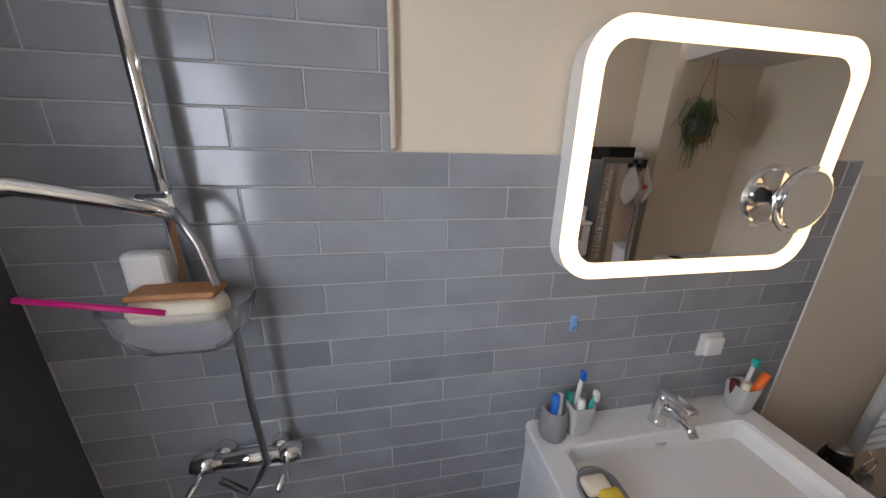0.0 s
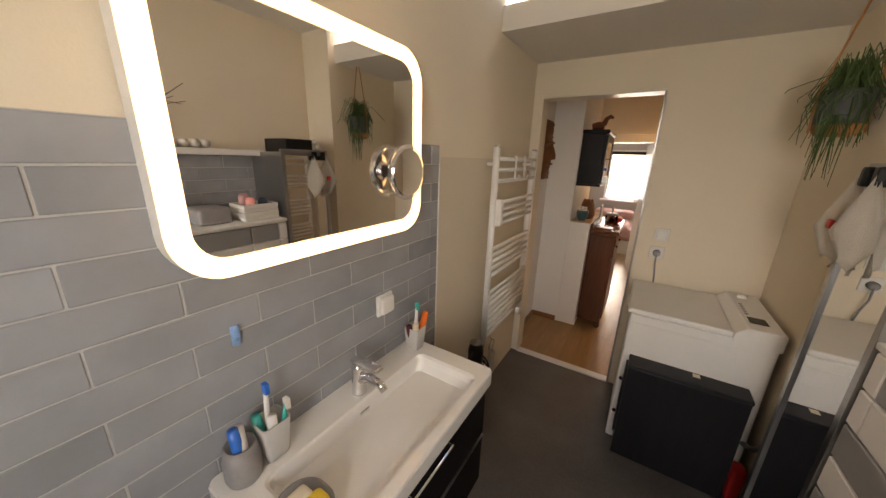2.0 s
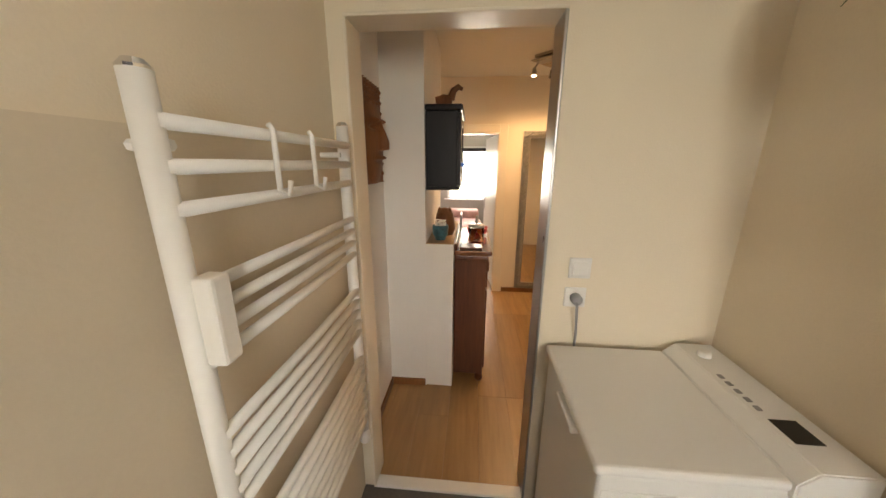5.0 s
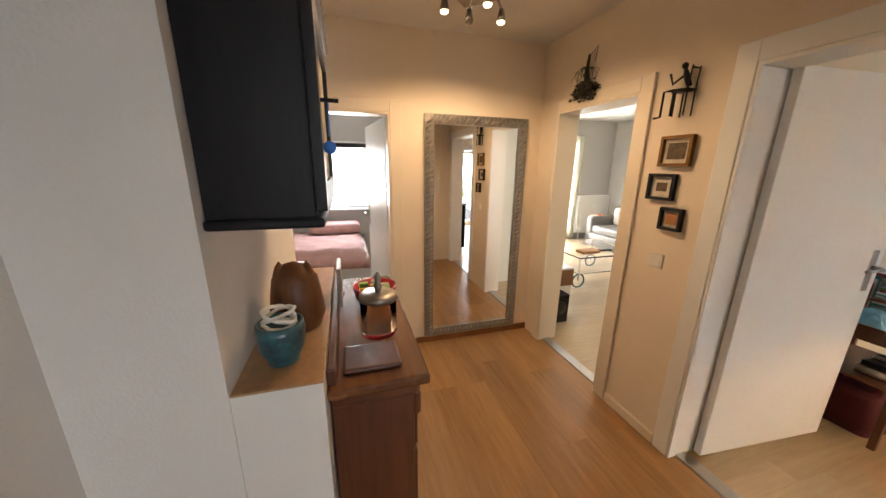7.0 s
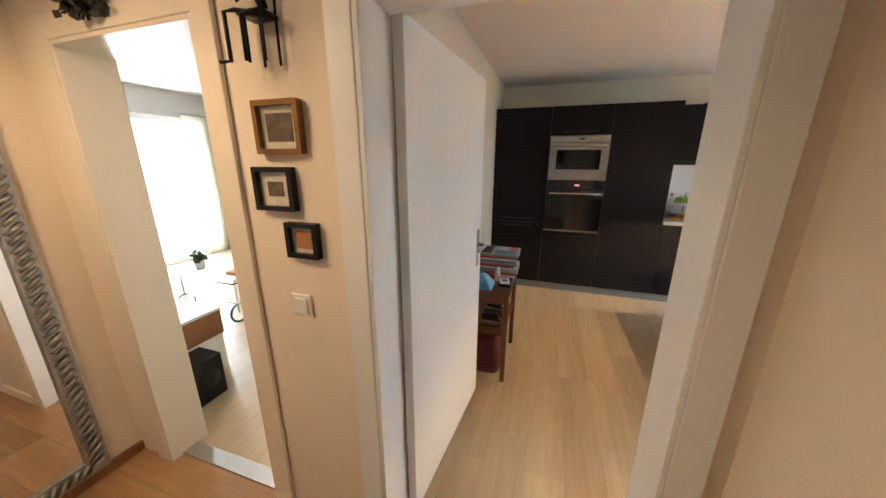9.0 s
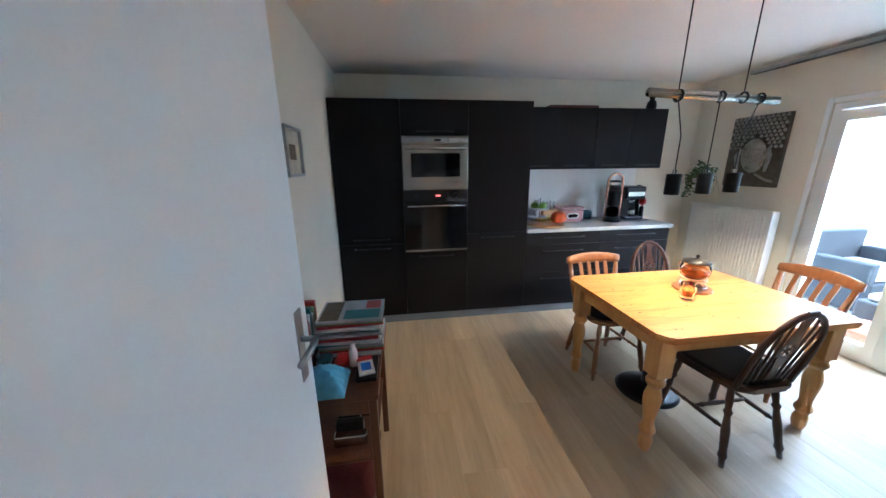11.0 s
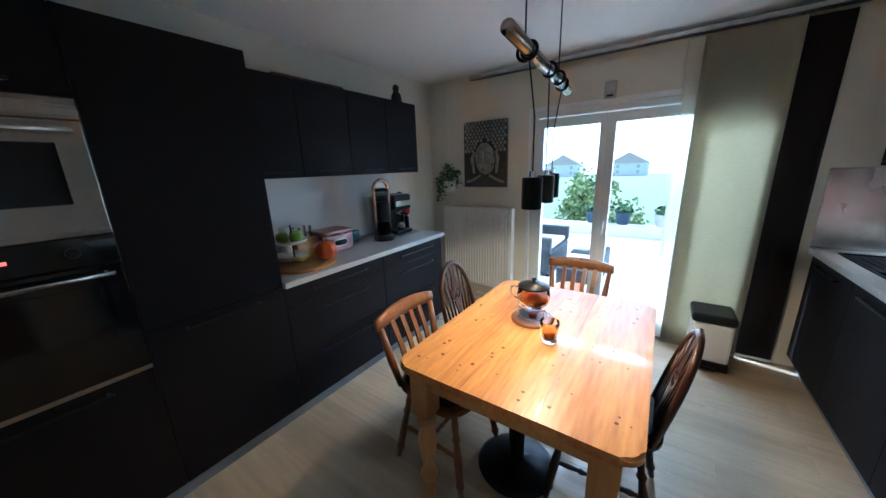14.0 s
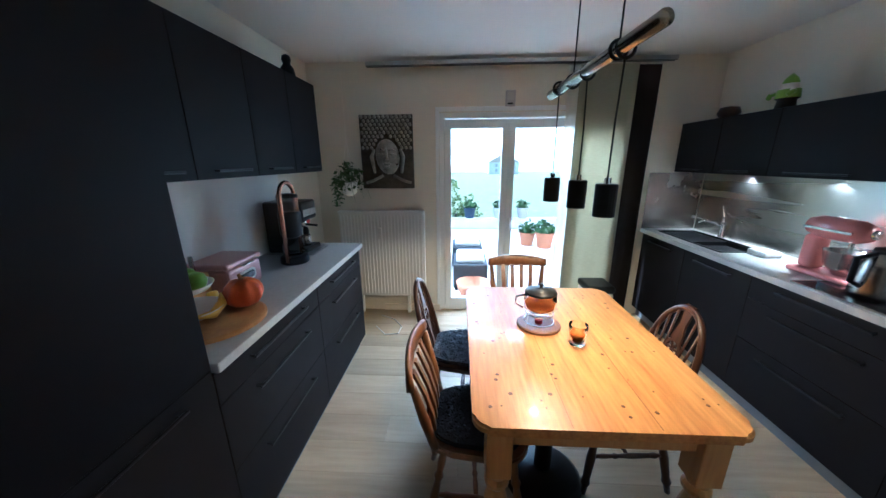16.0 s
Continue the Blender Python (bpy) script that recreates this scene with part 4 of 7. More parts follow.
# tea set
ts = thing("teapot_warmer", "glass teapot with dark lid on a warmer", "teapot", (3.885, -1.2, TZ))
part("wood_board", lathe(B(), (0, 0, 0), [(0.105, 0), (0.11, 0.004), (0.11, 0.012), (0.105, 0.016)], 28), OAKCHAIR, ts)
for z, r in ((0.03, 0.075), (0.075, 0.07)):
    part("wire_ring", tube(B(), arc((0, 0, z), r, 0, 360, 24, "xy"), 0.003, 6), CHROME, ts, "", True)
for a in (30, 150, 270):
    part("wire_leg", tube(B(), [(0.085 * math.cos(radians(a)), 0.085 * math.sin(radians(a)), 0.016), (0.07 * math.cos(radians(a)), 0.07 * math.sin(radians(a)), 0.08)], 0.003, 6), CHROME, ts)
part("tea_light", lathe(B(), (0, 0, 0.016), [(0.02, 0), (0.02, 0.018), (0.003, 0.02)], 14), RED, ts)
part("pot", lathe(B(), (0, 0, 0.082), [(0.055, 0), (0.078, 0.02), (0.083, 0.06), (0.075, 0.1), (0.072, 0.1), (0.08, 0.06), (0.074, 0.022), (0.05, 0.004)], 24), GLASS, ts, "clear glass pot", True)
part("tea", lathe(B(), (0, 0, 0.087), [(0.05, 0), (0.072, 0.02), (0.076, 0.04), (0.0, 0.04)], 24), TEA, ts, "amber tea", True)
part("lid", lathe(B(), (0, 0, 0.183), [(0.08, 0), (0.076, 0.01), (0.03, 0.022), (0.008, 0.026), (0.008, 0.036), (0.013, 0.044), (0.006, 0.05)], 24), BLACK, ts, "dark lid with knob", True)
part("handle", tube(B(), [(0.08, 0, 0.17), (0.12, 0, 0.16), (0.125, 0, 0.12), (0.085, 0, 0.1)], 0.005, 8), CHROME, ts, "", True)
tg = thing("tea_glass", "double-walled glass half full of amber tea", "glass", (3.75, -1.03, TZ))
part("glass", lathe(B(), (0, 0, 0.001), [(0.03, 0), (0.037, 0.01), (0.041, 0.06), (0.042, 0.1), (0.039, 0.1), (0.036, 0.06), (0.03, 0.022)], 22), GLASS, tg, "", True)
part("tea", lathe(B(), (0, 0, 0.023), [(0.028, 0), (0.034, 0.035), (0.0, 0.0352)], 22), TEA, tg, "amber tea", True)


# chairs
def turned(p, q, r, n=10):
    p, q = Vector(p), Vector(q)
    out = []
    for k, s in ((0, 0.8), (0.08, 0.9), (0.18, 1.05), (0.28, 0.8), (0.32, 1.25), (0.37, 0.8), (0.55, 1.2), (0.8, 1.0), (0.86, 1.3), (0.9, 0.85), (1, 0.75)):
        out.append((p.lerp(q, k), r * s))
    bm = B()
    tube(bm, [a for a, _ in out], [b for _, b in out], n)
    return bm


def chair(kind, label, at, turn, wood_m, cushion, cush_label):
    c = thing("dining_chair", label, "chair", at, turn, "chairs round the table")
    st = outline(0.42, 0.42, 0.11)
    st = [(x, y * (1.06 if x > 0 else 0.9)) for x, y in st]
    bm = B()
    slab(bm, st, Matrix.Translation((0, 0, 0.43)), 0.03)
    bmesh.ops.bevel(bm, geom=[e for e in bm.edges if abs(e.verts[0].co.z - e.verts[1].co.z) < 1e-5], offset=0.008, segments=2, affect="EDGES")
    part("seat", bm, wood_m, c)
    if cushion:
        bm = B()
        slab(bm, [(x * 0.88, y * 0.88) for x, y in st], Matrix.Translation((0, 0, 0.461)), 0.022)
        bmesh.ops.bevel(bm, geom=bm.edges[:], offset=0.008, segments=2, affect="EDGES")
        r2 = random.Random(7)
        pts = [v.co.copy() for v in bm.verts]
        if "fur" in cush_label:
            for _ in range(900):
                a, k = r2.uniform(0, 6.28), math.sqrt(r2.random())
                p = Vector((math.cos(a) * 0.185 * k, math.sin(a) * 0.185 * k, 0.478))
                d = Vector((r2.uniform(-1, 1), r2.uniform(-1, 1), r2.uniform(0.1, 0.6))).normalized() * 0.03
                w = d.orthogonal().normalized() * 0.003
                bm.faces.new([bm.verts.new(p - w), bm.verts.new(p + w), bm.verts.new(p + d)])
        part("cushion", bm, cushion, c, cush_label)
    for s in (-1, 1):
        part("leg", turned((0.14, s * 0.15, 0.43), (0.2, s * 0.2, 0), 0.017), wood_m, c, "", True)
        part("leg", turned((-0.13, s * 0.13, 0.43), (-0.21, s * 0.18, 0), 0.017), wood_m, c, "", True)
        part("stretcher", turned((0.175, s * 0.178, 0.2), (-0.175, s * 0.157, 0.2), 0.011), wood_m, c, "", True)
    part("cross_stretcher", turned((0.0, -0.167, 0.2), (0.0, 0.167, 0.2), 0.011), wood_m, c, "", True)
    bx = lambda z: -0.17 - (z - 0.46) * 0.24
    if kind == "lath":
        for s in (-1, 1):
            part("back_post", tube(B(), [(bx(0.455), s * 0.165, 0.455), (bx(0.6) , s * 0.185, 0.6), (bx(0.76), s * 0.2, 0.76)], [0.017, 0.021, 0.015], 10), wood_m, c, "", True)
        for i in range(4):
            y = -0.099 + i * 0.066
            bm = B()
            rings = []
            for z, yy, off in ((0.455, y * 0.9, 0), (0.55, y, 0.012), (0.65, y * 1.05, 0.008), (0.765, y * 1.1, -0.012)):
                x = bx(z) + off
                rings.append([bm.verts.new((x + p, yy + q, z)) for p, q in ((-0.006, -0.015), (0.006, -0.015), (0.006, 0.015), (-0.006, 0.015))])
            skin(bm, rings)
            part("back_slat", bm, wood_m, c)
        bm = B()
        rings = []
        for i in range(13):
            y = -0.225 + 0.45 * i / 12
            k = 1 - (y / 0.225) ** 2
            x = bx(0.79) - 0.03 * k
            h = 0.028 + 0.016 * k
            zc = 0.785 + 0.008 * k
            rings.append([bm.verts.new((x + p * 0.013, y, zc + q * h)) for p, q in ((-1, -0.9), (1, -0.9), (1.2, 0), (0.7, 0.9), (0, 1.1), (-0.9, 0.9))])
        skin(bm, rings)
        part("top_rail", bm, wood_m, c, "curved top rail", True)
    else:
        pts = []
        for i in range(21):
            a = math.pi * i / 20
            z = 0.455 + 0.43 * math.sin(a) ** 0.8
            y = 0.185 * math.cos(a) * (1.0 if z < 0.7 else 1.0) * (0.86 + 0.2 * math.sin(a))
            pts.append((bx(z), y, z))
        part("hoop", tube(B(), pts, 0.0145, 8), wood_m, c, "bent hoop back", True)
        for s in (-1, 1):
            for y in (0.055, 0.09, 0.125):
                ztop = 0.455 + 0.43 * (max(0.05, 1 - (y * 1.2 / 0.185) ** 2)) ** 0.4
                part("spindle", tube(B(), [(bx(0.46), s * y * 0.85, 0.46), (bx(ztop), s * y * 1.12, ztop)], 0.0065, 6), wood_m, c, "", True)
        bm = B()
        m = Matrix.Translation((bx(0.68) , 0, 0.68)) @ Matrix.Rotation(radians(-13.5), 4, "Y") @ FACE_X
        border(bm, [(0.05 * math.cos(6.2832 * i / 20), 0.05 * math.sin(6.2832 * i / 20)) for i in range(20)], [(0.036 * math.cos(6.2832 * i / 20), 0.036 * math.sin(6.2832 * i / 20)) for i in range(20)], m @ Matrix.Translation((0, 0, -0.005)), 0.01)
        for i in range(6):
            a = i * math.pi / 3
            tube(bm, [m @ Vector((0, 0, 0)), m @ Vector((0.04 * math.cos(a), 0.04 * math.sin(a), 0))], 0.0055, 5)
        for z0, z1, w0, w1 in ((-0.225, -0.13, 0.028, 0.018), (-0.13, -0.045, 0.018, 0.036), (0.045, 0.13, 0.036, 0.018), (0.13, 0.228, 0.018, 0.03)):
            slab(bm, [(-w0, z0), (w0, z0), (w1, z1), (-w1, z1)], m @ Matrix.Translation((0, 0, -0.005)), 0.01)
        part("wheel_splat", bm, wood_m, c, "pierced splat with a wheel")
    return c


chair("lath", "mid-brown lath-back wooden chair with black fur seat pad", (4.22, -0.87, 0), 180, OAKCHAIR, CUSHION, "black fur seat pad")
chair("wheel", "dark brown wheel-back wooden chair with grey fur pad", (4.27, -1.4, 0), 176, DARKCHAIR, CUSHION_GREY, "grey fur seat pad")
chair("lath", "mid-brown lath-back wooden chair at the table's end", (3.84, -1.86, 0), 90, OAKCHAIR, None, "")
chair("wheel", "dark brown wheel-back wooden chair with black cushion", (3.49, -1.1, 0), 0, DARKCHAIR, BLACKWOOD, "flat black cushion")

# pendant lamp
pl = thing("pendant_lamp", "steel bar pendant lamp with three black cylinders", "lamp", (3.82, -1.04, 1.88))
part("bar", tube(B(), [(-0.02, 0.42, 0.012), (0.023, -0.42, -0.008)], 0.022, 18), STEEL, pl, "brushed steel bar", True)
for y in (0.23, -0.17):
    part("suspension", tube(B(), [(0, y, 0.02), (0, y, 0.54)], 0.003, 6), BLACK, pl)
    part("loop", tube(B(), arc((0, y, 0), 0.026, 0, 360, 18, "xz"), 0.006, 6), BLACK, pl, "", True)
for (x, y) in PENDANTS:
    dx, dy = x - 3.82, y + 1.04
    part("loop", tube(B(), arc((dx * 0.6, dy * 1.2, 0), 0.026, 0, 360, 18, "xz"), 0.006, 6), BLACK, pl, "", True)
    part("cable", tube(B(), [(dx * 0.6, dy * 1.2, -0.02), (dx, dy, -0.2), (dx, dy, -0.395)], 0.003, 6), BLACK, pl)
    part("cap", lathe(B(), (dx, dy, -0.4), [(0.012, 0), (0.012, 0.02)], 12), CHROME, pl)
    part("shade", lathe(B(), (dx, dy, -0.515), [(0.036, 0), (0.037, 0.004), (0.037, 0.11), (0.034, 0.114), (0.008, 0.115)], 20), BLACK, pl, "black cylinder shade", False)


# east worktop things
def apple(at, r, m):
    return lathe(B(), at, [(r * 0.3, 0), (r * 0.75, r * 0.2), (r, r * 0.9), (r * 0.8, r * 1.5), (r * 0.3, r * 1.75), (0.0, r * 1.6)], 16)


CZ = 0.922
bo = tagged(part("round_board", lathe(B(), (5.31, -0.83, CZ), [(0.19, 0), (0.2, 0.005), (0.2, 0.017), (0.19, 0.022)], 36), PINE), "round light wooden board on worktop", "board")
fs = thing("fruit_stand", "two-tier wire fruit stand with apples", "fruit stand", (5.37, -0.8, CZ + 0.022))
for z, r in ((0.02, 0.12), (0.12, 0.1)):
    part("dish", lathe(B(), (0, 0, z), [(0.03, 0), (r * 0.8, 0.01), (r, 0.035), (r * 0.97, 0.035), (r * 0.75, 0.014)], 24), WHITEPLASTIC, fs, "", True)
part("stem", tube(B(), [(0, 0, 0), (0, 0, 0.25)], 0.005, 8), BLACKMETAL, fs)
for i, (x, y) in enumerate(((-0.05, 0.0), (0.03, -0.045), (0.03, 0.045))):
    tagged(part("apple", apple((5.37 + x, -0.8 + y, CZ + 0.155), 0.042, APPLE), APPLE, None, "", True), "green apple in the fruit stand", "apple", "apples in the stand")
tagged(part("banana", tube(B(), [(5.28, -0.73, CZ + 0.075), (5.265, -0.79, CZ + 0.06), (5.28, -0.86, CZ + 0.075), (5.31, -0.9, CZ + 0.1)], [0.008, 0.018, 0.018, 0.006], 8), YELLOW, None, "", True), "ripe yellow banana in the fruit stand", "banana")
pk = thing("pumpkin", "small bright orange pumpkin on round board", "pumpkin", (5.25, -0.955, CZ + 0.022))
bm = B()
rings = []
for k in range(11):
    a = math.pi * k / 10
    z = 0.062 - 0.062 * math.cos(a)
    r0 = 0.075 * math.sin(a) ** 0.75 + 0.002
    rings.append([bm.verts.new((r0 * (1 + 0.05 * math.cos(8 * 6.2832 * i / 40)) * math.cos(6.2832 * i / 40), r0 * (1 + 0.05 * math.cos(8 * 6.2832 * i / 40)) * math.sin(6.2832 * i / 40), z)) for i in range(40)])
skin(bm, rings)
part("flesh", bm, ORANGE, pk, "", True)
part("stalk", tube(B(), [(0, 0, 0.12), (0.004, 0, 0.135), (0.01, 0, 0.145)], [0.012, 0.008, 0.007], 8), TAN, pk, "", True)
tagged(part("yellow_jar", lathe(B(), (5.4, -0.96, CZ + 0.0225), [(0.022, 0), (0.026, 0.02), (0.022, 0.055), (0.004, 0.06)], 14), YELLOW, None, "", True), "small yellow and blue kitchen timer", "timer")
kb = thing("knife_block", "wooden knife block with steel handles", "knife block", (5.55, -0.98, CZ), 10)
part("block", boxed((-0.07, -0.11, 0), (0.07, 0.11, 0.13), 0.01), PINE, kb)
for i in range(4):
    part("knife_handle", boxed((-0.02, -0.08 + i * 0.05, 0.12), (0.0, -0.065 + i * 0.05, 0.215 + 0.01 * (i % 2)), 0.005), STEEL, kb)
bt = thing("bottle", "clear bottle with red cap behind fruit", "bottle", (5.58, -0.74, CZ))
part("body", lathe(B(), (0, 0, 0), [(0.035, 0), (0.036, 0.15), (0.015, 0.2), (0.014, 0.23)], 16), SEEPLASTIC, bt, "", True)
part("cap", lathe(B(), (0, 0, 0.23), [(0.016, 0), (0.016, 0.022)], 12), RED, bt)
tagged(part("mug", lathe(B(), (5.5, -0.83, CZ), [(0.035, 0), (0.038, 0.005), (0.038, 0.24), (0.034, 0.24), (0.034, 0.1)], 18), WHITEPLASTIC, None, "", True), "tall white enamel jug behind the fruit", "jug")
bb = thing("bread_box", "dusty pink metal bread box with oval window", "bread box", (5.5, -1.2, CZ))
part("body", boxed((-0.1, -0.13, 0), (0.12, 0.13, 0.135), 0.02, 3), PINKMETAL, bb, "", False)
part("lid", boxed((-0.105, -0.135, 0.137), (0.12, 0.135, 0.165), 0.018, 3), PINKMETAL, bb)
part("window", slab(B(), outline(0.14, 0.06, 0.028), Matrix.Translation((-0.101, 0, 0.07)) @ Matrix.Rotation(radians(-90), 4, "Y") @ Matrix.Rotation(radians(90), 4, "Z"), 0.004), WHITEPLASTIC, bb)
part("glass", slab(B(), outline(0.11, 0.036, 0.017), Matrix.Translation((-0.1055, 0, 0.07)) @ Matrix.Rotation(radians(-90), 4, "Y") @ Matrix.Rotation(radians(90), 4, "Z"), 0.002), BLACKGLASS, bb)
part("handle", tube(B(), [(-0.105, -0.05, 0.14), (-0.12, -0.04, 0.138), (-0.12, 0.04, 0.138), (-0.105, 0.05, 0.14)], 0.005, 8), CHROME, bb, "", True)
tagged(part("storage_jar", boxed((5.55, -1.53, CZ), (5.66, -1.41, CZ + 0.1), 0.02, 3), TEAL, None, "", True), "teal ceramic tub on worktop", "tub")
cm = thing("coffee_maker", "black coffee maker with copper frame and glass jug", "coffee maker", (5.38, -1.65, CZ))
part("base", lathe(B(), (0, 0, 0), [(0.085, 0), (0.09, 0.01), (0.085, 0.045), (0.07, 0.05)], 24), BLACK, cm, "", True)
part("jug", lathe(B(), (0, 0, 0.055), [(0.055, 0), (0.068, 0.02), (0.066, 0.07), (0.045, 0.105)], 20), GLASS, cm, "", True)
part("filter_holder", lathe(B(), (0, 0, 0.165), [(0.04, 0), (0.065, 0.02), (0.068, 0.16), (0.06, 0.17)], 22), BLACK, cm, "", True)
part("water_tank", lathe(B(), (0, 0, 0.335), [(0.06, 0), (0.062, 0.09), (0.058, 0.09)], 22), SEEPLASTIC, cm, "", True)
part("lid", lathe(B(), (0, 0, 0.425), [(0.065, 0), (0.06, 0.018), (0.02, 0.024)], 22), BLACK, cm, "", True)
bm = B()
tube(bm, [(0, 0.085, 0.02), (0, 0.085, 0.43)] + arc((0, 0, 0.43), 0.085, 0, 180, 10, "yz")[1:-1] + [(0, -0.085, 0.43), (0, -0.085, 0.02)], 0.014, 8)
part("copper_frame", bm, COPPER, cm, "copper hoop frame", True)
em = thing("espresso_machine", "black espresso machine with steel band on tray", "espresso machine", (5.5, -1.92, CZ + 0.012))
part("back", boxed((0.02, -0.12, 0), (0.15, 0.12, 0.36), 0.015, 3), BLACK, em)
part("head", boxed((-0.12, -0.12, 0.22), (0.03, 0.12, 0.36), 0.02, 3), BLACK, em)
part("steel_band", boxed((-0.125, -0.1, 0.255), (-0.118, 0.1, 0.305), 0.003), STEEL, em)
part("drip_tray", boxed((-0.13, -0.11, 0), (0.03, 0.11, 0.03), 0.008), BLACK, em)
part("group_head", lathe(B(), (-0.06, 0, 0.17), [(0.03, 0), (0.032, 0.05)], 16), CHROME, em, "", True)
part("lever", tube(B(), [(-0.06, 0, 0.19), (-0.17, 0, 0.18)], 0.009, 8), BLACK, em)
tagged(part("steel_cup", lathe(B(), (5.43, -1.92, CZ + 0.043), [(0.032, 0), (0.037, 0.01), (0.04, 0.075), (0.037, 0.075), (0.034, 0.012)], 18), STEEL, None, "", True), "polished steel cup on espresso machine tray", "cup")
tagged(part("plastic_tray", boxed((5.32, -2.06, CZ), (5.66, -1.79, CZ + 0.012), 0.004), SEEPLASTIC), "clear plastic tray under espresso machine", "tray")
pm = thing("pepper_mill_set", "dark mills with a red ball on worktop end", "mill", (5.58, -2.1, CZ))
part("mill", lathe(B(), (0, 0, 0), [(0.03, 0), (0.028, 0.14), (0.022, 0.18), (0.03, 0.2), (0.028, 0.37), (0.01, 0.38)], 14), BLACK, pm, "", True)
part("ball", lathe(B(), (-0.06, -0.02, 0.14), [(0.005, 0), (0.035, 0.03), (0.04, 0.05), (0.03, 0.085), (0.004, 0.1)], 14), RED, pm, "", True)
part("second_mill", lathe(B(), (-0.06, -0.02, 0), [(0.026, 0), (0.022, 0.12), (0.015, 0.14)], 14), BLACK, pm, "", True)

# console with magazines behind the kitchen door
co = thing("console_table", "small dark wooden side table by the door", "table", (3.52, 1.0, 0))
part("top", boxed((-0.3, -0.21, 0.68), (0.3, 0.21, 0.7), 0.005), DARKWOOD, co)
for x in (-0.265, 0.265):
    for y in (-0.185, 0.185):
        part("leg", boxed((x - 0.016, y - 0.016, 0), (x + 0.016, y + 0.016, 0.68), 0.004), DARKWOOD, co)
for x in (-0.265, 0.265):
    part("side_rail", boxed((x - 0.008, -0.17, 0.6), (x + 0.008, 0.17, 0.68), 0.004), DARKWOOD, co)
part("shelf", boxed((-0.265, -0.185, 0.36), (0.265, 0.185, 0.376), 0.003), DARKWOOD, co)
MAG = [mat("magazine %s" % n, c, 0.35, 0, 0.3, 9, 0.0) for n, c in (("teal", (0.05, 0.2, 0.22)), ("red", (0.4, 0.05, 0.05)), ("grey", (0.4, 0.4, 0.42)), ("white", (0.65, 0.65, 0.62)), ("green", (0.2, 0.28, 0.12)))]
rnd = random.Random(9)
for i in range(14):
    h = 0.702 + i * 0.0125
    mg = thing("magazine", "glossy magazine in a tall stack", "magazine", (3.61 + rnd.uniform(-0.014, 0.014), 0.935 + rnd.uniform(-0.014, 0.014), h), rnd.uniform(-4, 4), "magazine stack")
    part("pages", boxed((-0.107, -0.143, 0.001), (0.109, 0.143, 0.0108), 0.002, 1), WHITEPLASTIC, mg, "white page edges")
    cv = part("cover", boxed((-0.11, -0.145, 0.0108), (0.11, 0.145, 0.012), 0.0004, 1), MAG[(i * 3 + 3) % 5], mg)
    part("spine", boxed((-0.111, -0.145, 0.0), (-0.1075, 0.145, 0.0108), 0.0006, 1), MAG[(i * 3 + 3) % 5], mg)
    if i > 11:
        for x0, y0, x1, y1, m in ((-0.1, 0.05, 0.1, 0.135, INK), (-0.09, -0.13, 0.0, 0.03, MAG[0]), (0.01, -0.13, 0.1, -0.06, MAG[1]), (0.01, -0.05, 0.1, 0.04, MAG[2])):
            part("picture_block", boxed((x0, y0, 0.0121), (x1, y1, 0.0125), 0), m, cv)
for i in range(6):
    tagged(part("book", boxed((3.5 + i * 0.028, 1.1, 0.702), (3.525 + i * 0.028, 1.19, 0.88 + 0.02 * (i % 3)), 0.003, 1), MAG[(i * 2 + 1) % 5]), "upright booklet behind the magazines", "book", "books on side table")
SKY_BLUE = mat("light blue plastic bag", (0.16, 0.42, 0.62), 0.35, 0, 0.25, 12, 0.3, 30)
BLUE_PRINT = mat("blue and white printed card", (0.03, 0.1, 0.45), 0.4, 0, 0.2, 45, 0.0, 90, (1, 1, 1), (0.75, 0.8, 0.88))
tagged(part("patterned_box", boxed((3.3, 1.1, 0.701), (3.46, 1.19, 0.92), 0.003), BLUE_PRINT), "blue and white patterned card box on side table", "box")
dsk = B()
slab(dsk, [(0.14 * math.cos(6.2832 * i / 28), 0.14 * math.sin(6.2832 * i / 28)) for i in range(28)], Matrix.Translation((3.56, 1.215, 0.842)) @ Matrix.Rotation(radians(82), 4, "X"), 0.012)
tagged(part("wooden_plate", dsk, DARKWOOD), "round dark wooden plate leaning on the wall", "plate")
bgm = B()
bmesh.ops.create_grid(bgm, x_segments=16, y_segments=16, size=0.5)
for v in bgm.verts:
    e = max(0.0, 1 - 4 * max(v.co.x ** 2, v.co.y ** 2))
    v.co = Vector((3.31 + v.co.x * 0.17, 1.0 + v.co.y * 0.17, 0.702 + 0.075 * e + 0.012 * e * math.sin(v.co.x * 31 + v.co.y * 17)))
bmesh.ops.solidify(bgm, geom=bgm.faces[:], thickness=0.003)
tagged(part("plastic_bag", bgm, SKY_BLUE, None, "", True), "crumpled light blue plastic bag on side table", "bag")
tagged(part("spectacle_case", boxed((3.405, 1.0, 0.702), (3.492, 1.06, 0.74), 0.018, 3), TEAL, None, "", True), "dark green spectacle case on side table", "case")
tagged(part("red_case", boxed((3.405, 0.925, 0.702), (3.492, 0.985, 0.735), 0.016, 3), RED, None, "", True), "small red case on the side table", "case")
tagged(part("phone_case", boxed((3.3, 0.8, 0.702), (3.46, 0.885, 0.722), 0.006), BLACK), "flat black case on the side table", "case")
lf = thing("leaflet", "red, white and blue folded packet on the black case", "packet", (3.38, 0.85, 0.7225), 12)
part("card", boxed((-0.065, -0.032, 0), (0.065, 0.032, 0.008), 0.002, 1), WHITEPLASTIC, lf)
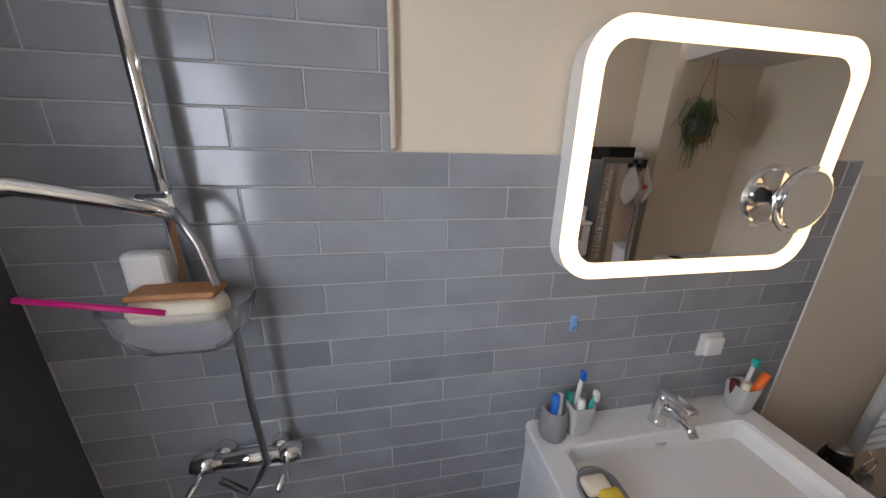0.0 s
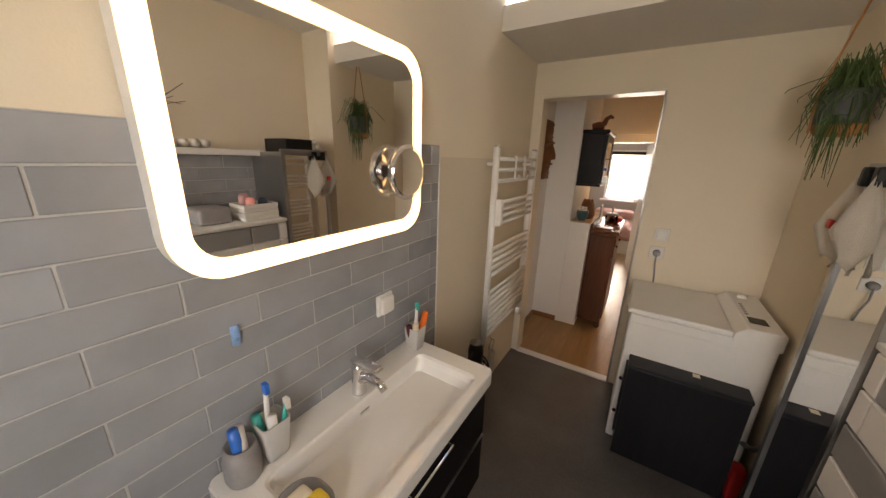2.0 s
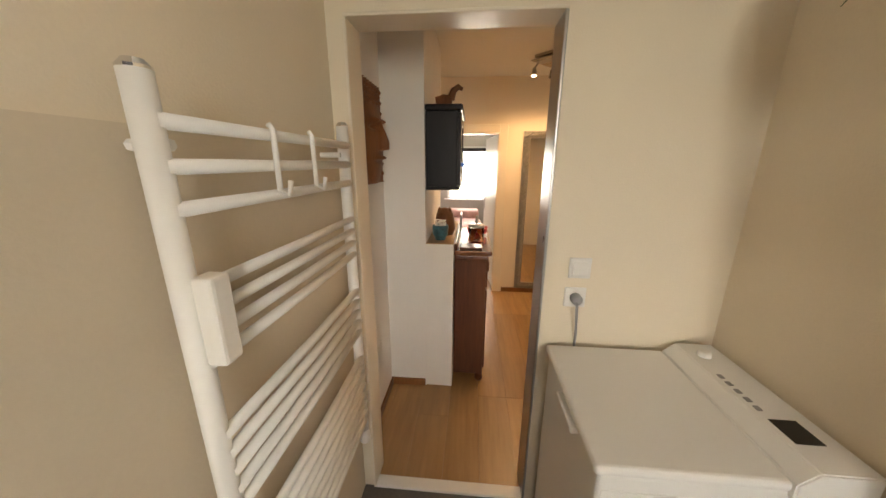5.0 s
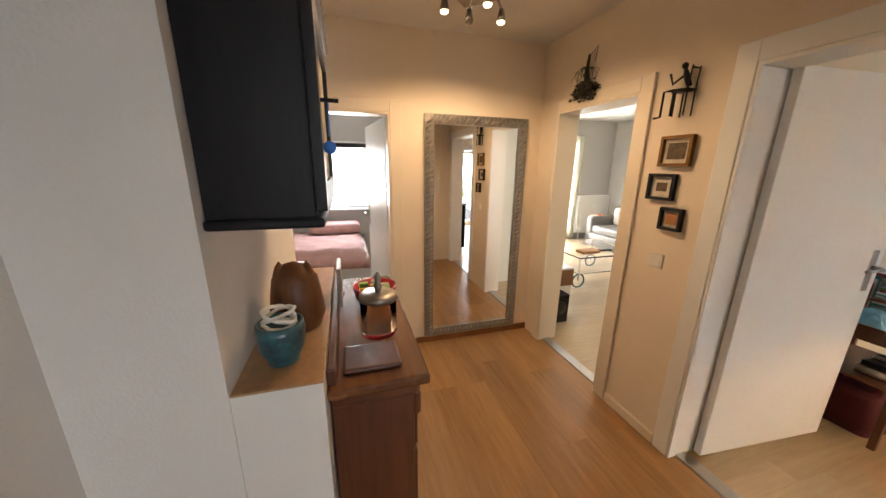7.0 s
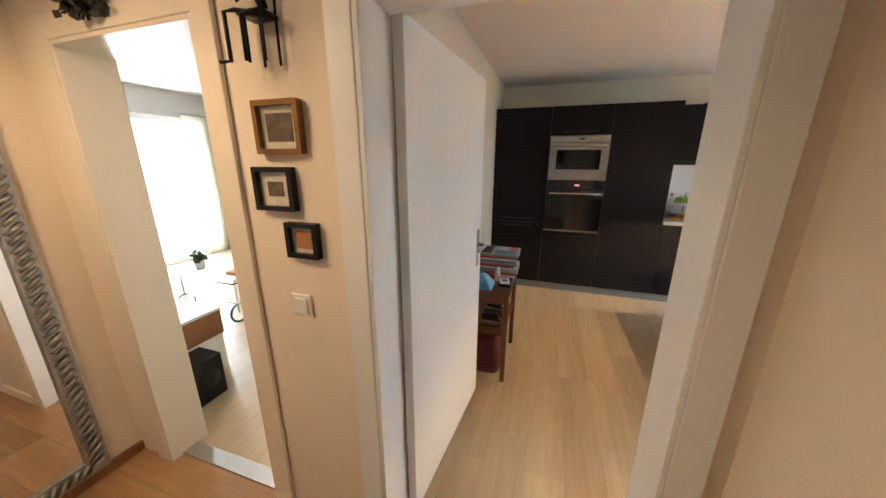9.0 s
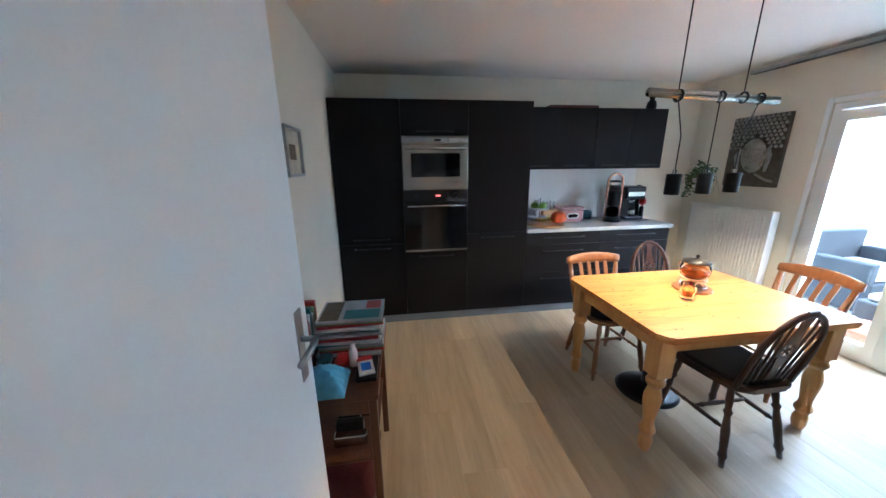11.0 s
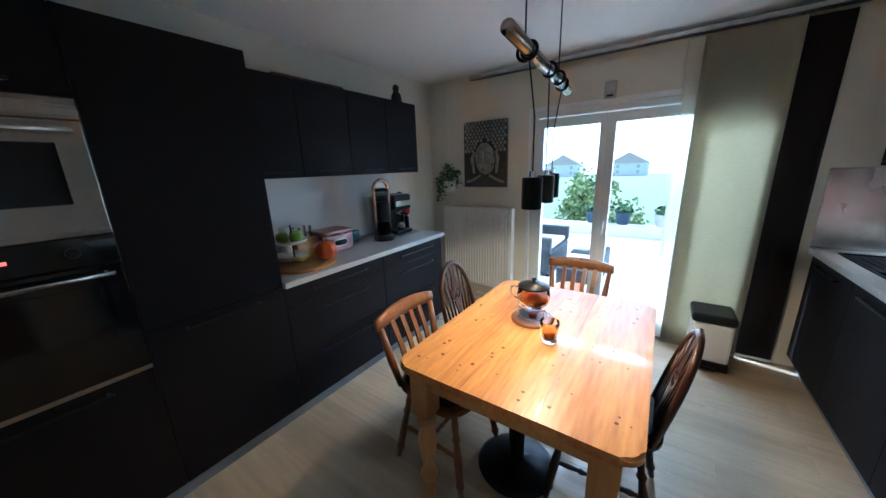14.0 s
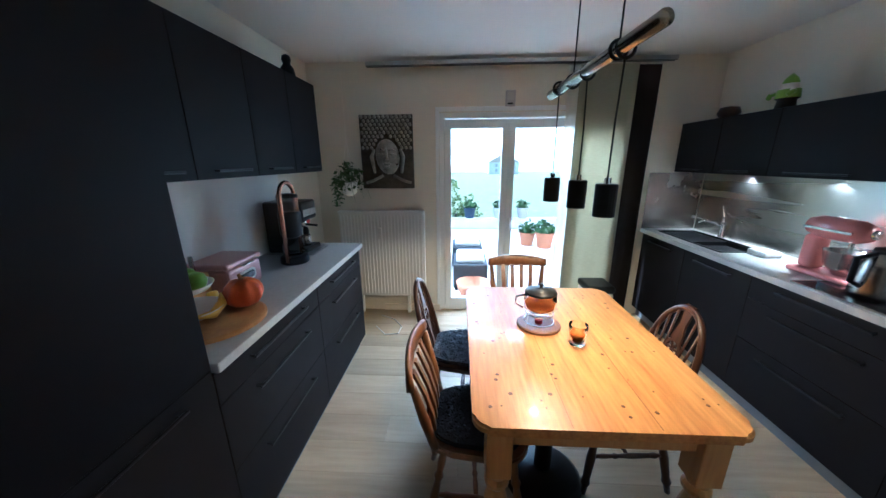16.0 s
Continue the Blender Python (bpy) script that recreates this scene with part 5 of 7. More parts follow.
part("red_end", boxed((0.03, -0.0325, -0.0002), (0.0655, 0.0325, 0.0086), 0.001, 1), RED, lf)
part("blue_field", boxed((-0.04, -0.02, 0.008), (0.015, 0.02, 0.0086), 0), BLUE, lf)
tagged(part("spray_bottle", lathe(B(), (3.43, 0.905, 0.701), [(0.018, 0), (0.018, 0.07), (0.01, 0.085), (0.01, 0.1)], 12), WHITEPLASTIC, None, "", True), "small white bottle on the side table", "bottle")
bag = thing("shopping_bag", "maroon fabric bag standing on the floor", "bag", (3.52, 0.98, 0))
bm = B()
rings = []
for z, w, d in ((0.002, 0.2, 0.13), (0.1, 0.215, 0.145), (0.22, 0.2, 0.12), (0.3, 0.21, 0.1), (0.29, 0.19, 0.08)):
    rings.append([bm.verts.new((x * w * 2, y * d * 2, z + 0.012 * math.sin(x * 30))) for x, y in outline(1, 1, 0.2, 4)])
skin(bm, rings)
part("sack", bm, MAROON, bag, "", True)
for y in (-0.07, 0.07):
    part("strap", tube(B(), [(-0.09, y, 0.28), (-0.07, y, 0.335), (0.05, y, 0.34), (0.09, y, 0.28)], 0.008, 6), MAROON, bag, "", True)
rnd = random.Random(3)
for i in range(7):
    tagged(part("camera_part", boxed((3.32 + i * 0.055, 0.86 + 0.02 * (i % 3), 0.377), (3.36 + i * 0.055, 1.0, 0.42 + rnd.uniform(0, 0.05)), 0.008), BLACK if i % 3 else STEEL), "black and silver gadget on the lower shelf", "gadget", "gadgets on shelf")


def picture(name, label, at, turn, w, h, frame_m, mount_w, art=INK, depth=0.025):
    """Hangs facing local -y."""
    p = thing(name, label, "picture", at, turn)
    m = Matrix.Rotation(radians(90), 4, "X")
    part("frame", border(B(), outline(w, h, 0.002, 1), outline(w - 0.03, h - 0.03, 0.002, 1), m, depth), frame_m, p)
    part("mount", boxed((-w / 2 + 0.012, -0.008, -h / 2 + 0.012), (w / 2 - 0.012, -0.002, h / 2 - 0.012), 0), PAPER, p)
    part("print", boxed((-w / 2 + mount_w, -0.0105, -h / 2 + mount_w), (w / 2 - mount_w, -0.0082, h / 2 - mount_w), 0), art, p)
    return p


picture("framed_picture", "small square picture in silver frame", (4.07, 1.247, 1.615), 0, 0.28, 0.26, ALU, 0.09)
picture("framed_picture", "larger picture in dark frame over side table", (3.645, 1.247, 1.67), 0, 0.32, 0.42, BLACK, 0.115)

# ---- hall ----
mr = thing("tall_mirror", "full-length mirror in ornate silver frame", "mirror", (1.5, 2.62, 0.06))
m90 = Matrix.Rotation(radians(90), 4, "X")
MW, MH = 0.88, 1.86
part("glass", boxed((-MW / 2 + 0.07, -0.012, 0.07), (MW / 2 - 0.07, -0.005, MH - 0.07), 0), MIRROR, mr, "clear mirror glass")
part("frame", border(B(), outline(MW, MH, 0.003, 1), outline(MW - 0.15, MH - 0.15, 0.003, 1), Matrix.Translation((0, 0, MH / 2)) @ m90, 0.03), SILVER, mr, "silver frame with twisted moulding")
bm = B()
for x in (-MW / 2 + 0.038, MW / 2 - 0.038):
    for i in range(48):
        z = 0.05 + i * (MH - 0.1) / 47
        tube(bm, [(x - 0.024, -0.032, z - 0.02), (x, -0.04, z), (x + 0.024, -0.032, z + 0.02)], 0.009, 5)
for z in (0.038, MH - 0.038):
    for i in range(22):
        x = -MW / 2 + 0.06 + i * (MW - 0.12) / 21
        tube(bm, [(x - 0.02, -0.032, z - 0.024), (x, -0.04, z), (x + 0.02, -0.032, z + 0.024)], 0.009, 5)
part("twisted_moulding", bm, SILVER, mr, "", True)
# spotlight
sp = thing("ceiling_spotlight", "square brushed steel ceiling light with four spots", "ceiling light", (1.19, 1.93, 2.48), 45)
part("ceiling_plate", boxed((-0.13, -0.13, -0.025), (0.13, 0.13, 0), 0.004), STEEL, sp)
part("lower_plate", boxed((-0.15, -0.15, -0.05), (0.15, 0.15, -0.042), 0.002), STEEL, sp)
for i, p in enumerate(HALL_BULBS + [(1.19, 2.06, 2.335)]):
    q = Matrix.Rotation(radians(-45), 4, "Z") @ (Vector(p) - Vector((1.19, 1.93, 2.48)))
    part("arm", tube(B(), [(q.x * 0.8, q.y * 0.8, -0.05), (q.x, q.y, q.z + 0.05)], 0.008, 8), STEEL, sp)
    spot = part("spot", lathe(B(), (q.x, q.y, q.z - 0.005), [(0.026, 0), (0.02, 0.03), (0.014, 0.06), (0.006, 0.062)], 14), STEEL, sp, "", True)
    part("bulb", lathe(B(), (q.x, q.y, q.z - 0.018), [(0.004, 0), (0.016, 0.003), (0.021, 0.012)], 14), BULB if i < 3 else GLASS, spot, "warm lit bulb" if i < 3 else "unlit bulb", True)
# small pictures, figure, dried bunch, switch on the east wall
EX = 2.078
picture("framed_picture", "small antique print in bronze frame", (EX, 1.38, 1.625), -90, 0.165, 0.15, GOLD, 0.035)
picture("framed_picture", "small ink drawing in black frame", (EX, 1.425, 1.445), -90, 0.15, 0.135, BLACK, 0.045)
picture("framed_picture", "tiny landscape in dark box frame", (EX, 1.34, 1.285), -90, 0.12, 0.115, BLACK, 0.03, TAN)
fg = B()
X0 = EX - 0.02
tube(fg, [(X0, 1.37, 1.92), (X0 - 0.01, 1.385, 1.97), (X0 - 0.01, 1.395, 2.0)], [0.012, 0.014, 0.008], 8)
lathe(fg, (X0 - 0.01, 1.4, 2.0), [(0.004, 0), (0.014, 0.008), (0.014, 0.022), (0.003, 0.03)], 10)
tube(fg, [(X0, 1.395, 1.98), (X0 - 0.02, 1.44, 1.94), (X0 - 0.02, 1.46, 1.99)], 0.006, 6)
tube(fg, [(X0, 1.37, 1.91), (X0 - 0.05, 1.42, 1.905), (X0 - 0.05, 1.455, 1.905), (X0 - 0.05, 1.455, 1.79), (X0 - 0.07, 1.475, 1.785)], 0.006, 6)
tube(fg, [(X0, 1.37, 1.91), (X0 - 0.04, 1.41, 1.905), (X0 - 0.04, 1.41, 1.79)], 0.006, 6)
box(fg, (X0 - 0.045, 1.34, 1.895), (X0 + 0.015, 1.42, 1.905))
for y in (1.345, 1.4):
    for x in (X0 - 0.04, X0 + 0.01):
        tube(fg, [(x, y, 1.9), (x, y, 1.785)], 0.004, 5)
for x in (X0 - 0.04, X0 + 0.01):
    tube(fg, [(x, 1.345, 1.9), (x, 1.338, 2.0)], 0.004, 5)
tube(fg, [(X0 - 0.04, 1.338, 1.99), (X0 + 0.01, 1.338, 1.99)], 0.004, 5)
tagged(part("wall_sculpture", fg, BLACKMETAL, None, "", True), "dark metal stick figure seated on a chair", "sculpture")
db = thing("dried_bunch", "bunch of dried leaves hanging over door", "dried plant", (2.05, 2.08, 2.06))
bm = B()
leaves(bm, (0, 0, 0.0), (0.045, 0.13, 0.075), 330, 0.032, 0.06, 11, 0.4)
strands(bm, (0, 0, 0.12), 30, 0.09, 0.16, 12, 0.0015, 0.0)
part("leaves", bm, LEAF_DRY, db)
part("stalk", tube(B(), [(0, 0, 0.2), (0, 0.01, 0.12), (0, 0, 0.03)], [0.008, 0.012, 0.02], 8), LEAF_DRY, db)
part("hanger", tube(B(), [(0.02, -0.035, 0.15), (0.025, -0.04, 0.24), (0.02, -0.015, 0.22), (0, 0, 0.19)], 0.002, 5), BLACKMETAL, db)


def switch(label, at, turn, socket=False):
    w = thing("wall_socket" if socket else "light_switch", label, "socket" if socket else "switch", at, turn)
    part("plate", boxed((-0.041, -0.009, -0.041), (0.041, 0, 0.041), 0.004), WHITEPLASTIC, w)
    if socket:
        part("plug", lathe(B(), (0, -0.008, 0), [(0.021, 0), (0.021, 0.03), (0.012, 0.035)], 16, (0, -1, 0)), GREYPOT, w, "grey plug", True)
    else:
        part("rocker", boxed((-0.028, -0.014, -0.028), (0.028, -0.008, 0.028), 0.003), WHITEPLASTIC, w)


switch("cream rocker switch in the hall", (2.079, 1.385, 1.05), -90)
switch("cream rocker switch above the washing machine", (0.92, -0.001, 1.19), 0)
switch("cream wall socket with a grey plug", (0.913, -0.001, 1.07), 0, True)
tagged(part("power_cable", tube(B(), [(0.913, -0.04, 1.065), (0.915, -0.045, 1.0), (0.925, -0.03, 0.93), (0.93, -0.018, 0.86)], 0.005, 6), GREYPOT, None, "", True), "grey power cable from socket to washing machine", "cable")
# carved face panel on the west hall wall
mk = B()
bmesh.ops.create_grid(mk, x_segments=60, y_segments=88, size=0.5)
for v in mk.verts:
    u, w = v.co.x * 2, v.co.y * 2
    d = 0.035
    e = 1 - (u / 0.8) ** 2 - ((w + 0.1) / 0.95) ** 2
    if e > 0:
        d += 0.045 * e ** 0.7
    d += 0.042 * math.exp(-(u / 0.12) ** 2) * max(0, min(1, (0.35 - w) * 2)) * (1 if w > -0.3 else 0)
    for s in (-1, 1):
        d -= 0.03 * math.exp(-((u - s * 0.36) / 0.2) ** 2 - ((w - 0.12) / 0.05) ** 2)
        d += 0.025 * math.exp(-((u - s * 0.36) / 0.24) ** 2 - ((w - 0.26) / 0.04) ** 2)
    d += 0.03 * math.exp(-(u / 0.26) ** 2 - ((w + 0.46) / 0.045) ** 2) - 0.025 * math.exp(-(u / 0.3) ** 2 - ((w + 0.52) / 0.02) ** 2)
    if w > 0.55 or abs(u) > 0.8:
        d += 0.012 * math.sin(u * 26) * math.sin(w * 30)
    if abs(u) > 0.985 or abs(w) > 0.985:
        d = 0.0
    v.co = Vector((-0.049 + d, 0.47 - v.co.x * 0.34, 1.715 + v.co.y * 0.5))
tagged(part("carved_mask", mk, CARVED, None, "", True), "carved brown wooden panel of a serene face", "wall carving")
# wall cabinet
wc = thing("wall_cabinet", "black painted wall cabinet with glazed door", "cabinet", (0.32, 1.06, 1.418))
part("body", boxed((-0.108, -0.26, 0.012), (0.085, 0.26, 0.455), 0.004), BLACKWOOD, wc)
part("cornice", boxed((-0.11, -0.285, 0.455), (0.115, 0.285, 0.49), 0.012, 3), BLACKWOOD, wc)
part("base_board", boxed((-0.11, -0.27, -0.006), (0.1, 0.27, 0.014), 0.006), BLACKWOOD, wc)
dr = part("door", border(B(), outline(0.5, 0.42, 0.002, 1), outline(0.39, 0.31, 0.002, 1), Matrix.Translation((0.086, 0, 0.235)) @ FACE_X, 0.02), BLACKWOOD, wc)
part("pane", boxed((0.09, -0.2, 0.075), (0.095, 0.2, 0.395), 0), PAPER, dr, "pale curtained glass pane")
part("key", tube(B(), [(0.1, -0.215, 0.24), (0.14, -0.215, 0.24)], 0.004, 6), BLACKMETAL, dr)
part("blue_charm", lathe(B(), (0.118, -0.222, 0.15), [(0.004, 0), (0.013, 0.003), (0.013, 0.007), (0.004, 0.01)], 14, (0, -1, 0)), BLUE, dr, "round blue glass charm", True)
part("charm_cord", tube(B(), [(0.12, -0.215, 0.24), (0.118, -0.22, 0.172)], 0.0015, 4), BLUE, dr)
hs = B()
tube(hs, [(0.26, 0.95, 1.945), (0.31, 0.95, 1.955), (0.36, 0.95, 1.95)], [0.03, 0.036, 0.03], 10)
tube(hs, [(0.35, 0.95, 1.96), (0.37, 0.95, 2.01), (0.4, 0.95, 2.03), (0.425, 0.95, 2.015)], [0.026, 0.02, 0.018, 0.01], 10)
tagged(part("horse_figurine", hs, CARVED, None, "", True), "reclining brown horse figurine on wall cabinet", "figurine")
# pot with cable, cat
tp2 = thing("teal_pot", "mottled teal pottery jar holding coiled cable", "pot", (0.295, 0.885, 1.0756))
part("jar", lathe(B(), (0, 0, 0), [(0.036, 0), (0.038, 0.015), (0.05, 0.035), (0.055, 0.08), (0.052, 0.1), (0.046, 0.1), (0.048, 0.045)], 20), TEAL, tp2, "", True)
part("coiled_cable", tube(B(), [(0.035 * math.cos(i * 0.8), 0.03 * math.sin(i * 0.8), 0.11 + 0.02 * math.sin(i * 0.5)) for i in range(26)], 0.005, 5), WHITEPLASTIC, tp2, "white coiled cable", True)
ct = B()
lathe(ct, (0.31, 1.06, 1.0756), [(0.06, 0), (0.075, 0.04), (0.068, 0.1), (0.06, 0.15), (0.035, 0.185), (0.004, 0.195)], 18)
for s in (-1, 1):
    lathe(ct, (0.31 + s * 0.035, 1.05, 1.235), [(0.02, 0), (0.012, 0.025), (0.002, 0.04)], 8)
tagged(part("cat_figurine", ct, CARVED, None, "", True), "round brown wooden cat figurine on ledge", "figurine")
# sideboard
sb = thing("sideboard", "dark mahogany sideboard with overhanging polished top", "sideboard", (0.515, 1.21, 0))
part("body", boxed((-0.12, -0.36, 0.06), (0.095, 0.36, 0.985), 0.006), DARKWOOD, sb)
part("top", boxed((-0.123, -0.4, 0.985), (0.13, 0.4, 1.015), 0.008, 3), DARKTOP, sb)
part("upstand", boxed((-0.123, -0.38, 1.015), (-0.1, 0.38, 1.06), 0.006), DARKWOOD, sb)
part("moulding", boxed((-0.12, -0.375, 0.94), (0.11, 0.375, 0.984), 0.012, 3), DARKWOOD, sb)
for y in (-0.34, 0.34):
    part("foot", lathe(B(), (0.07, y, 0), [(0.022, 0), (0.032, 0.02), (0.024, 0.06)], 12), DARKWOOD, sb, "", True)
    part("corbel", boxed((0.09, y - 0.018, 0.86), (0.115, y + 0.018, 0.94), 0.01), DARKWOOD, sb)
for y0, y1 in ((-0.34, -0.005), (0.005, 0.34)):
    d2 = part("door", boxed((0.094, y0, 0.1), (0.108, y1, 0.72), 0.006), DARKWOOD, sb)
    part("drawer", boxed((0.094, y0, 0.74), (0.108, y1, 0.92), 0.006), DARKWOOD, sb)
    part("knob", lathe(B(), (0.106, (y0 + y1) / 2, 0.83), [(0.006, 0), (0.014, 0.012), (0.004, 0.022)], 10, (1, 0, 0)), BLACKMETAL, d2, "", True)
gj = thing("glass_jar", "clear glass jar with white lid and silver knob", "jar", (0.54, 1.06, 1.016))
part("jar", lathe(B(), (0, 0, 0), [(0.05, 0), (0.056, 0.01), (0.056, 0.115), (0.052, 0.115), (0.051, 0.016), (0.045, 0.012)], 22), GLASS, gj, "", True)
part("lid", lathe(B(), (0, 0, 0.117), [(0.059, 0), (0.059, 0.014), (0.05, 0.02), (0.008, 0.022)], 22), SILVER, gj, "silver and white lid", True)
part("knob", lathe(B(), (0, 0, 0.138), [(0.008, 0), (0.014, 0.02), (0.008, 0.035), (0.014, 0.05), (0.003, 0.066)], 12), SILVER, gj, "", True)
rb = thing("red_bowl", "dark red bowl with wrapped sweets", "bowl", (0.55, 1.32, 1.016))
part("bowl", lathe(B(), (0, 0, 0), [(0.045, 0), (0.075, 0.02), (0.085, 0.065), (0.08, 0.065), (0.068, 0.024), (0.03, 0.01)], 24), RED, rb, "", True)
rnd = random.Random(5)
for i in range(9):
    x, y = rnd.uniform(-0.045, 0.045), rnd.uniform(-0.045, 0.045)
    part("sweet", boxed((x - 0.018, y - 0.012, 0.02 + 0.006 * i), (x + 0.018, y + 0.012, 0.04 + 0.006 * i), 0.006), (YELLOW, PAPER, APPLE)[i % 3], rb)
tagged(part("key_tray", boxed((0.43, 0.86, 1.016), (0.58, 0.98, 1.03), 0.012, 3), DARKWOOD), "dark wooden key tray on sideboard", "tray")
tagged(part("photo_frame", boxed((0.415, 1.18, 1.061), (0.43, 1.32, 1.2), 0.004), SILVER), "silver photo frame leaning on sideboard", "frame")
tagged(part("wall_plaque", boxed((0.211, 1.5, 1.38), (0.228, 1.6, 1.62), 0.004), TAN), "small wooden plaque hanging on wall pier", "plaque")

# ---- bathroom ----
lm = thing("led_mirror", "rounded wall mirror with glowing warm border", "mirror", (0.0, -1.863, 1.664))
LW, LH = 0.785, 0.598
part("backing", slab(B(), outline(LW, LH, 0.1, 8), Matrix.Translation((0.004, 0, 0)) @ FACE_X, 0.05), WHITEPLASTIC, lm)
part("glass", slab(B(), outline(LW - 0.075, LH - 0.075, 0.07, 8), Matrix.Translation((0.055, 0, 0)) @ FACE_X, 0.004), MIRROR, lm, "mirror glass")
part("light_border", border(B(), outline(LW, LH, 0.1, 8), outline(LW - 0.085, LH - 0.085, 0.065, 8), Matrix.Translation((0.0545, 0, 0)) @ FACE_X, 0.008), MIRROR_LED, lm, "glowing warm white border")
mm = thing("shaving_mirror", "round magnifying mirror with clear rim stuck on the mirror", "mirror", (0.06, -1.6, 1.575))
part("suction_base", lathe(B(), (0, 0, 0), [(0.035, 0), (0.03, 0.01), (0.018, 0.03)], 24, (1, 0, 0)), CHROME, mm, "", True)
part("clear_rim", lathe(B(), (0.03, 0, 0), [(0.07, 0), (0.088, 0.004), (0.09, 0.012), (0.086, 0.016), (0.07, 0.008)], 32, (1, 0, 0)), SEEPLASTIC, mm, "", True)
part("disc", lathe(B(), (0.036, 0, 0), [(0.074, 0), (0.078, 0.004), (0.076, 0.014)], 32, (1, 0, 0)), MIRROR, mm, "", False)

vu = thing("vanity_unit", "anthracite vanity unit with two drawers", "vanity unit", (0.0, -1.86, 0.3))
part("body", boxed((0.004, -0.39, 0), (0.37, 0.39, 0.42), 0.003), WHITE, vu)
for y in (-0.39, 0.375):
    part("side_panel", boxed((0.004, y, 0.42), (0.37, y + 0.015, 0.489), 0), WHITE, vu)
part("rear_rail", boxed((0.004, -0.375, 0.42), (0.02, 0.375, 0.489), 0), WHITE, vu)
for z0, z1 in ((0.0, 0.24), (0.245, 0.485)):
    d3 = part("drawer_front", boxed((0.37, -0.392, z0), (0.39, 0.392, z1), 0.003), ANTHRA, vu, "anthracite drawer front")
    part("handle", tube(B(), [(0.39, -0.1, z1 - 0.03), (0.412, -0.1, z1 - 0.03), (0.412, 0.1, z1 - 0.03), (0.39, 0.1, z1 - 0.03)], 0.005, 8), CHROME, d3)
    part("grip_strip", boxed((0.386, -0.39, z1 - 0.008), (0.394, 0.39, z1), 0.001), ALU, d3)
ws = thing("washbasin", "white ceramic washbasin with rectangular bowl", "washbasin", (0.0, -1.86, 0.79))
bm = B()
outer, inner = outline(0.405, 0.81, 0.02, 4), outline(0.262, 0.66, 0.025, 4)
C0 = Matrix.Translation((0.207, 0, 0))
C1 = Matrix.Translation((0.245, 0, 0))
loops = []
for pts, mt, z in ((outer, C0, 0.0), (outer, C0, 0.05), ([(x * 0.985, y * 0.992) for x, y in outer], C0, 0.058), (inner, C1, 0.058), ([(x * 0.97, y * 0.97) for x, y in inner], C1, 0.05)):
    loops.append([bm.verts.new(mt @ Vector((x, y, z))) for x, y in pts])
for k in range(1, 7):
    f = k / 6
    sx, sy = 0.97 - 0.16 * f, 0.97 - 0.62 * f * f
    z = 0.05 - 0.1 * math.sin(f * math.pi / 2)
    loops.append([bm.verts.new(C1 @ Vector((x * sx, y * sy, z))) for x, y in inner])
skin(bm, loops)
part("basin", bm, CERAMIC, ws)
part("drain", lathe(B(), (0.235, 0, -0.0465), [(0.034, 0), (0.034, 0.004), (0.026, 0.006), (0.02, 0.003), (0.008, 0.007)], 22), SILVER, ws, "", True)
part("overflow", boxed((0.128, -0.02, 0.02), (0.133, 0.02, 0.032), 0.003), CHROME, ws)
tap = thing("basin_tap", "chrome single-lever tap on washbasin", "tap", (0.075, -1.83, 0.848))
part("body", lathe(B(), (0, 0, 0), [(0.027, 0), (0.024, 0.01), (0.022, 0.085), (0.024, 0.095), (0.022, 0.115)], 20), CHROME, tap, "", True)
part("spout", tube(B(), [(0.0, 0, 0.05), (0.05, 0, 0.075), (0.1, 0, 0.07), (0.118, 0, 0.055)], [0.018, 0.016, 0.014, 0.013], 12), CHROME, tap, "", True)
part("lever", boxed((-0.02, -0.02, 0.115), (0.1, 0.02, 0.13), 0.008, 3), CHROME, tap, "", True)


def cup(label, at, r, h, material, square, sticks):
    c = thing("toothbrush_cup", label, "cup", at)
    if square:
        rings = []
        bm = B()
        for z, k in ((0, 0.72), (0.01, 0.8), (h, 1.0), (h, 0.9), (0.012, 0.68)):
            rings.append([bm.verts.new((x * k, y * k, z)) for x, y in outline(2 * r, 2 * r, r * 0.35, 4)])
        skin(bm, rings)
    else:
        bm = lathe(B(), (0, 0, 0), [(r * 0.9, 0), (r, 0.015), (r, h * 0.6), (r * 0.82, h), (r * 0.72, h), (r * 0.8, h * 0.5)], 22)
    part("beaker", bm, material, c, "", True)
    for x, y, lx, ly, top, m, head in sticks:
        br = part("toothbrush", tube(B(), [(x, y, 0.02), (x + lx * 0.6, y + ly * 0.6, top * 0.65), (x + lx, y + ly, top)], [0.008, 0.007, 0.005] if head else [0.013, 0.014, 0.012], 8), m, c, "", True)
        if head:
            part("bristles", boxed((x + lx - 0.007, y + ly - 0.006, top - 0.025), (x + lx + 0.012, y + ly + 0.006, top + 0.006), 0.002), head, br)
    return c


cup("grey stoneware tumbler with blue and white brush", (0.065, -2.2, 0.848), 0.042, 0.1, GREYPOT, False, [(0, 0, 0.015, -0.015, 0.16, BLUE, None), (0.012, 0.0, -0.005, 0.0, 0.155, WHITEPLASTIC, None)])
cup("square light grey tumbler with white toothbrushes", (0.06, -2.12, 0.848), 0.038, 0.11, PLASTERGREY, True, [(-0.01, -0.005, 0.005, 0.005, 0.21, WHITEPLASTIC, BLUE), (0.012, 0.014, 0.01, 0.02, 0.155, AQUA, WHITEPLASTIC), (-0.015, -0.018, 0.0, -0.01, 0.13, AQUA, None), (0.012, -0.005, 0.006, 0.0, 0.13, WHITEPLASTIC, None)])
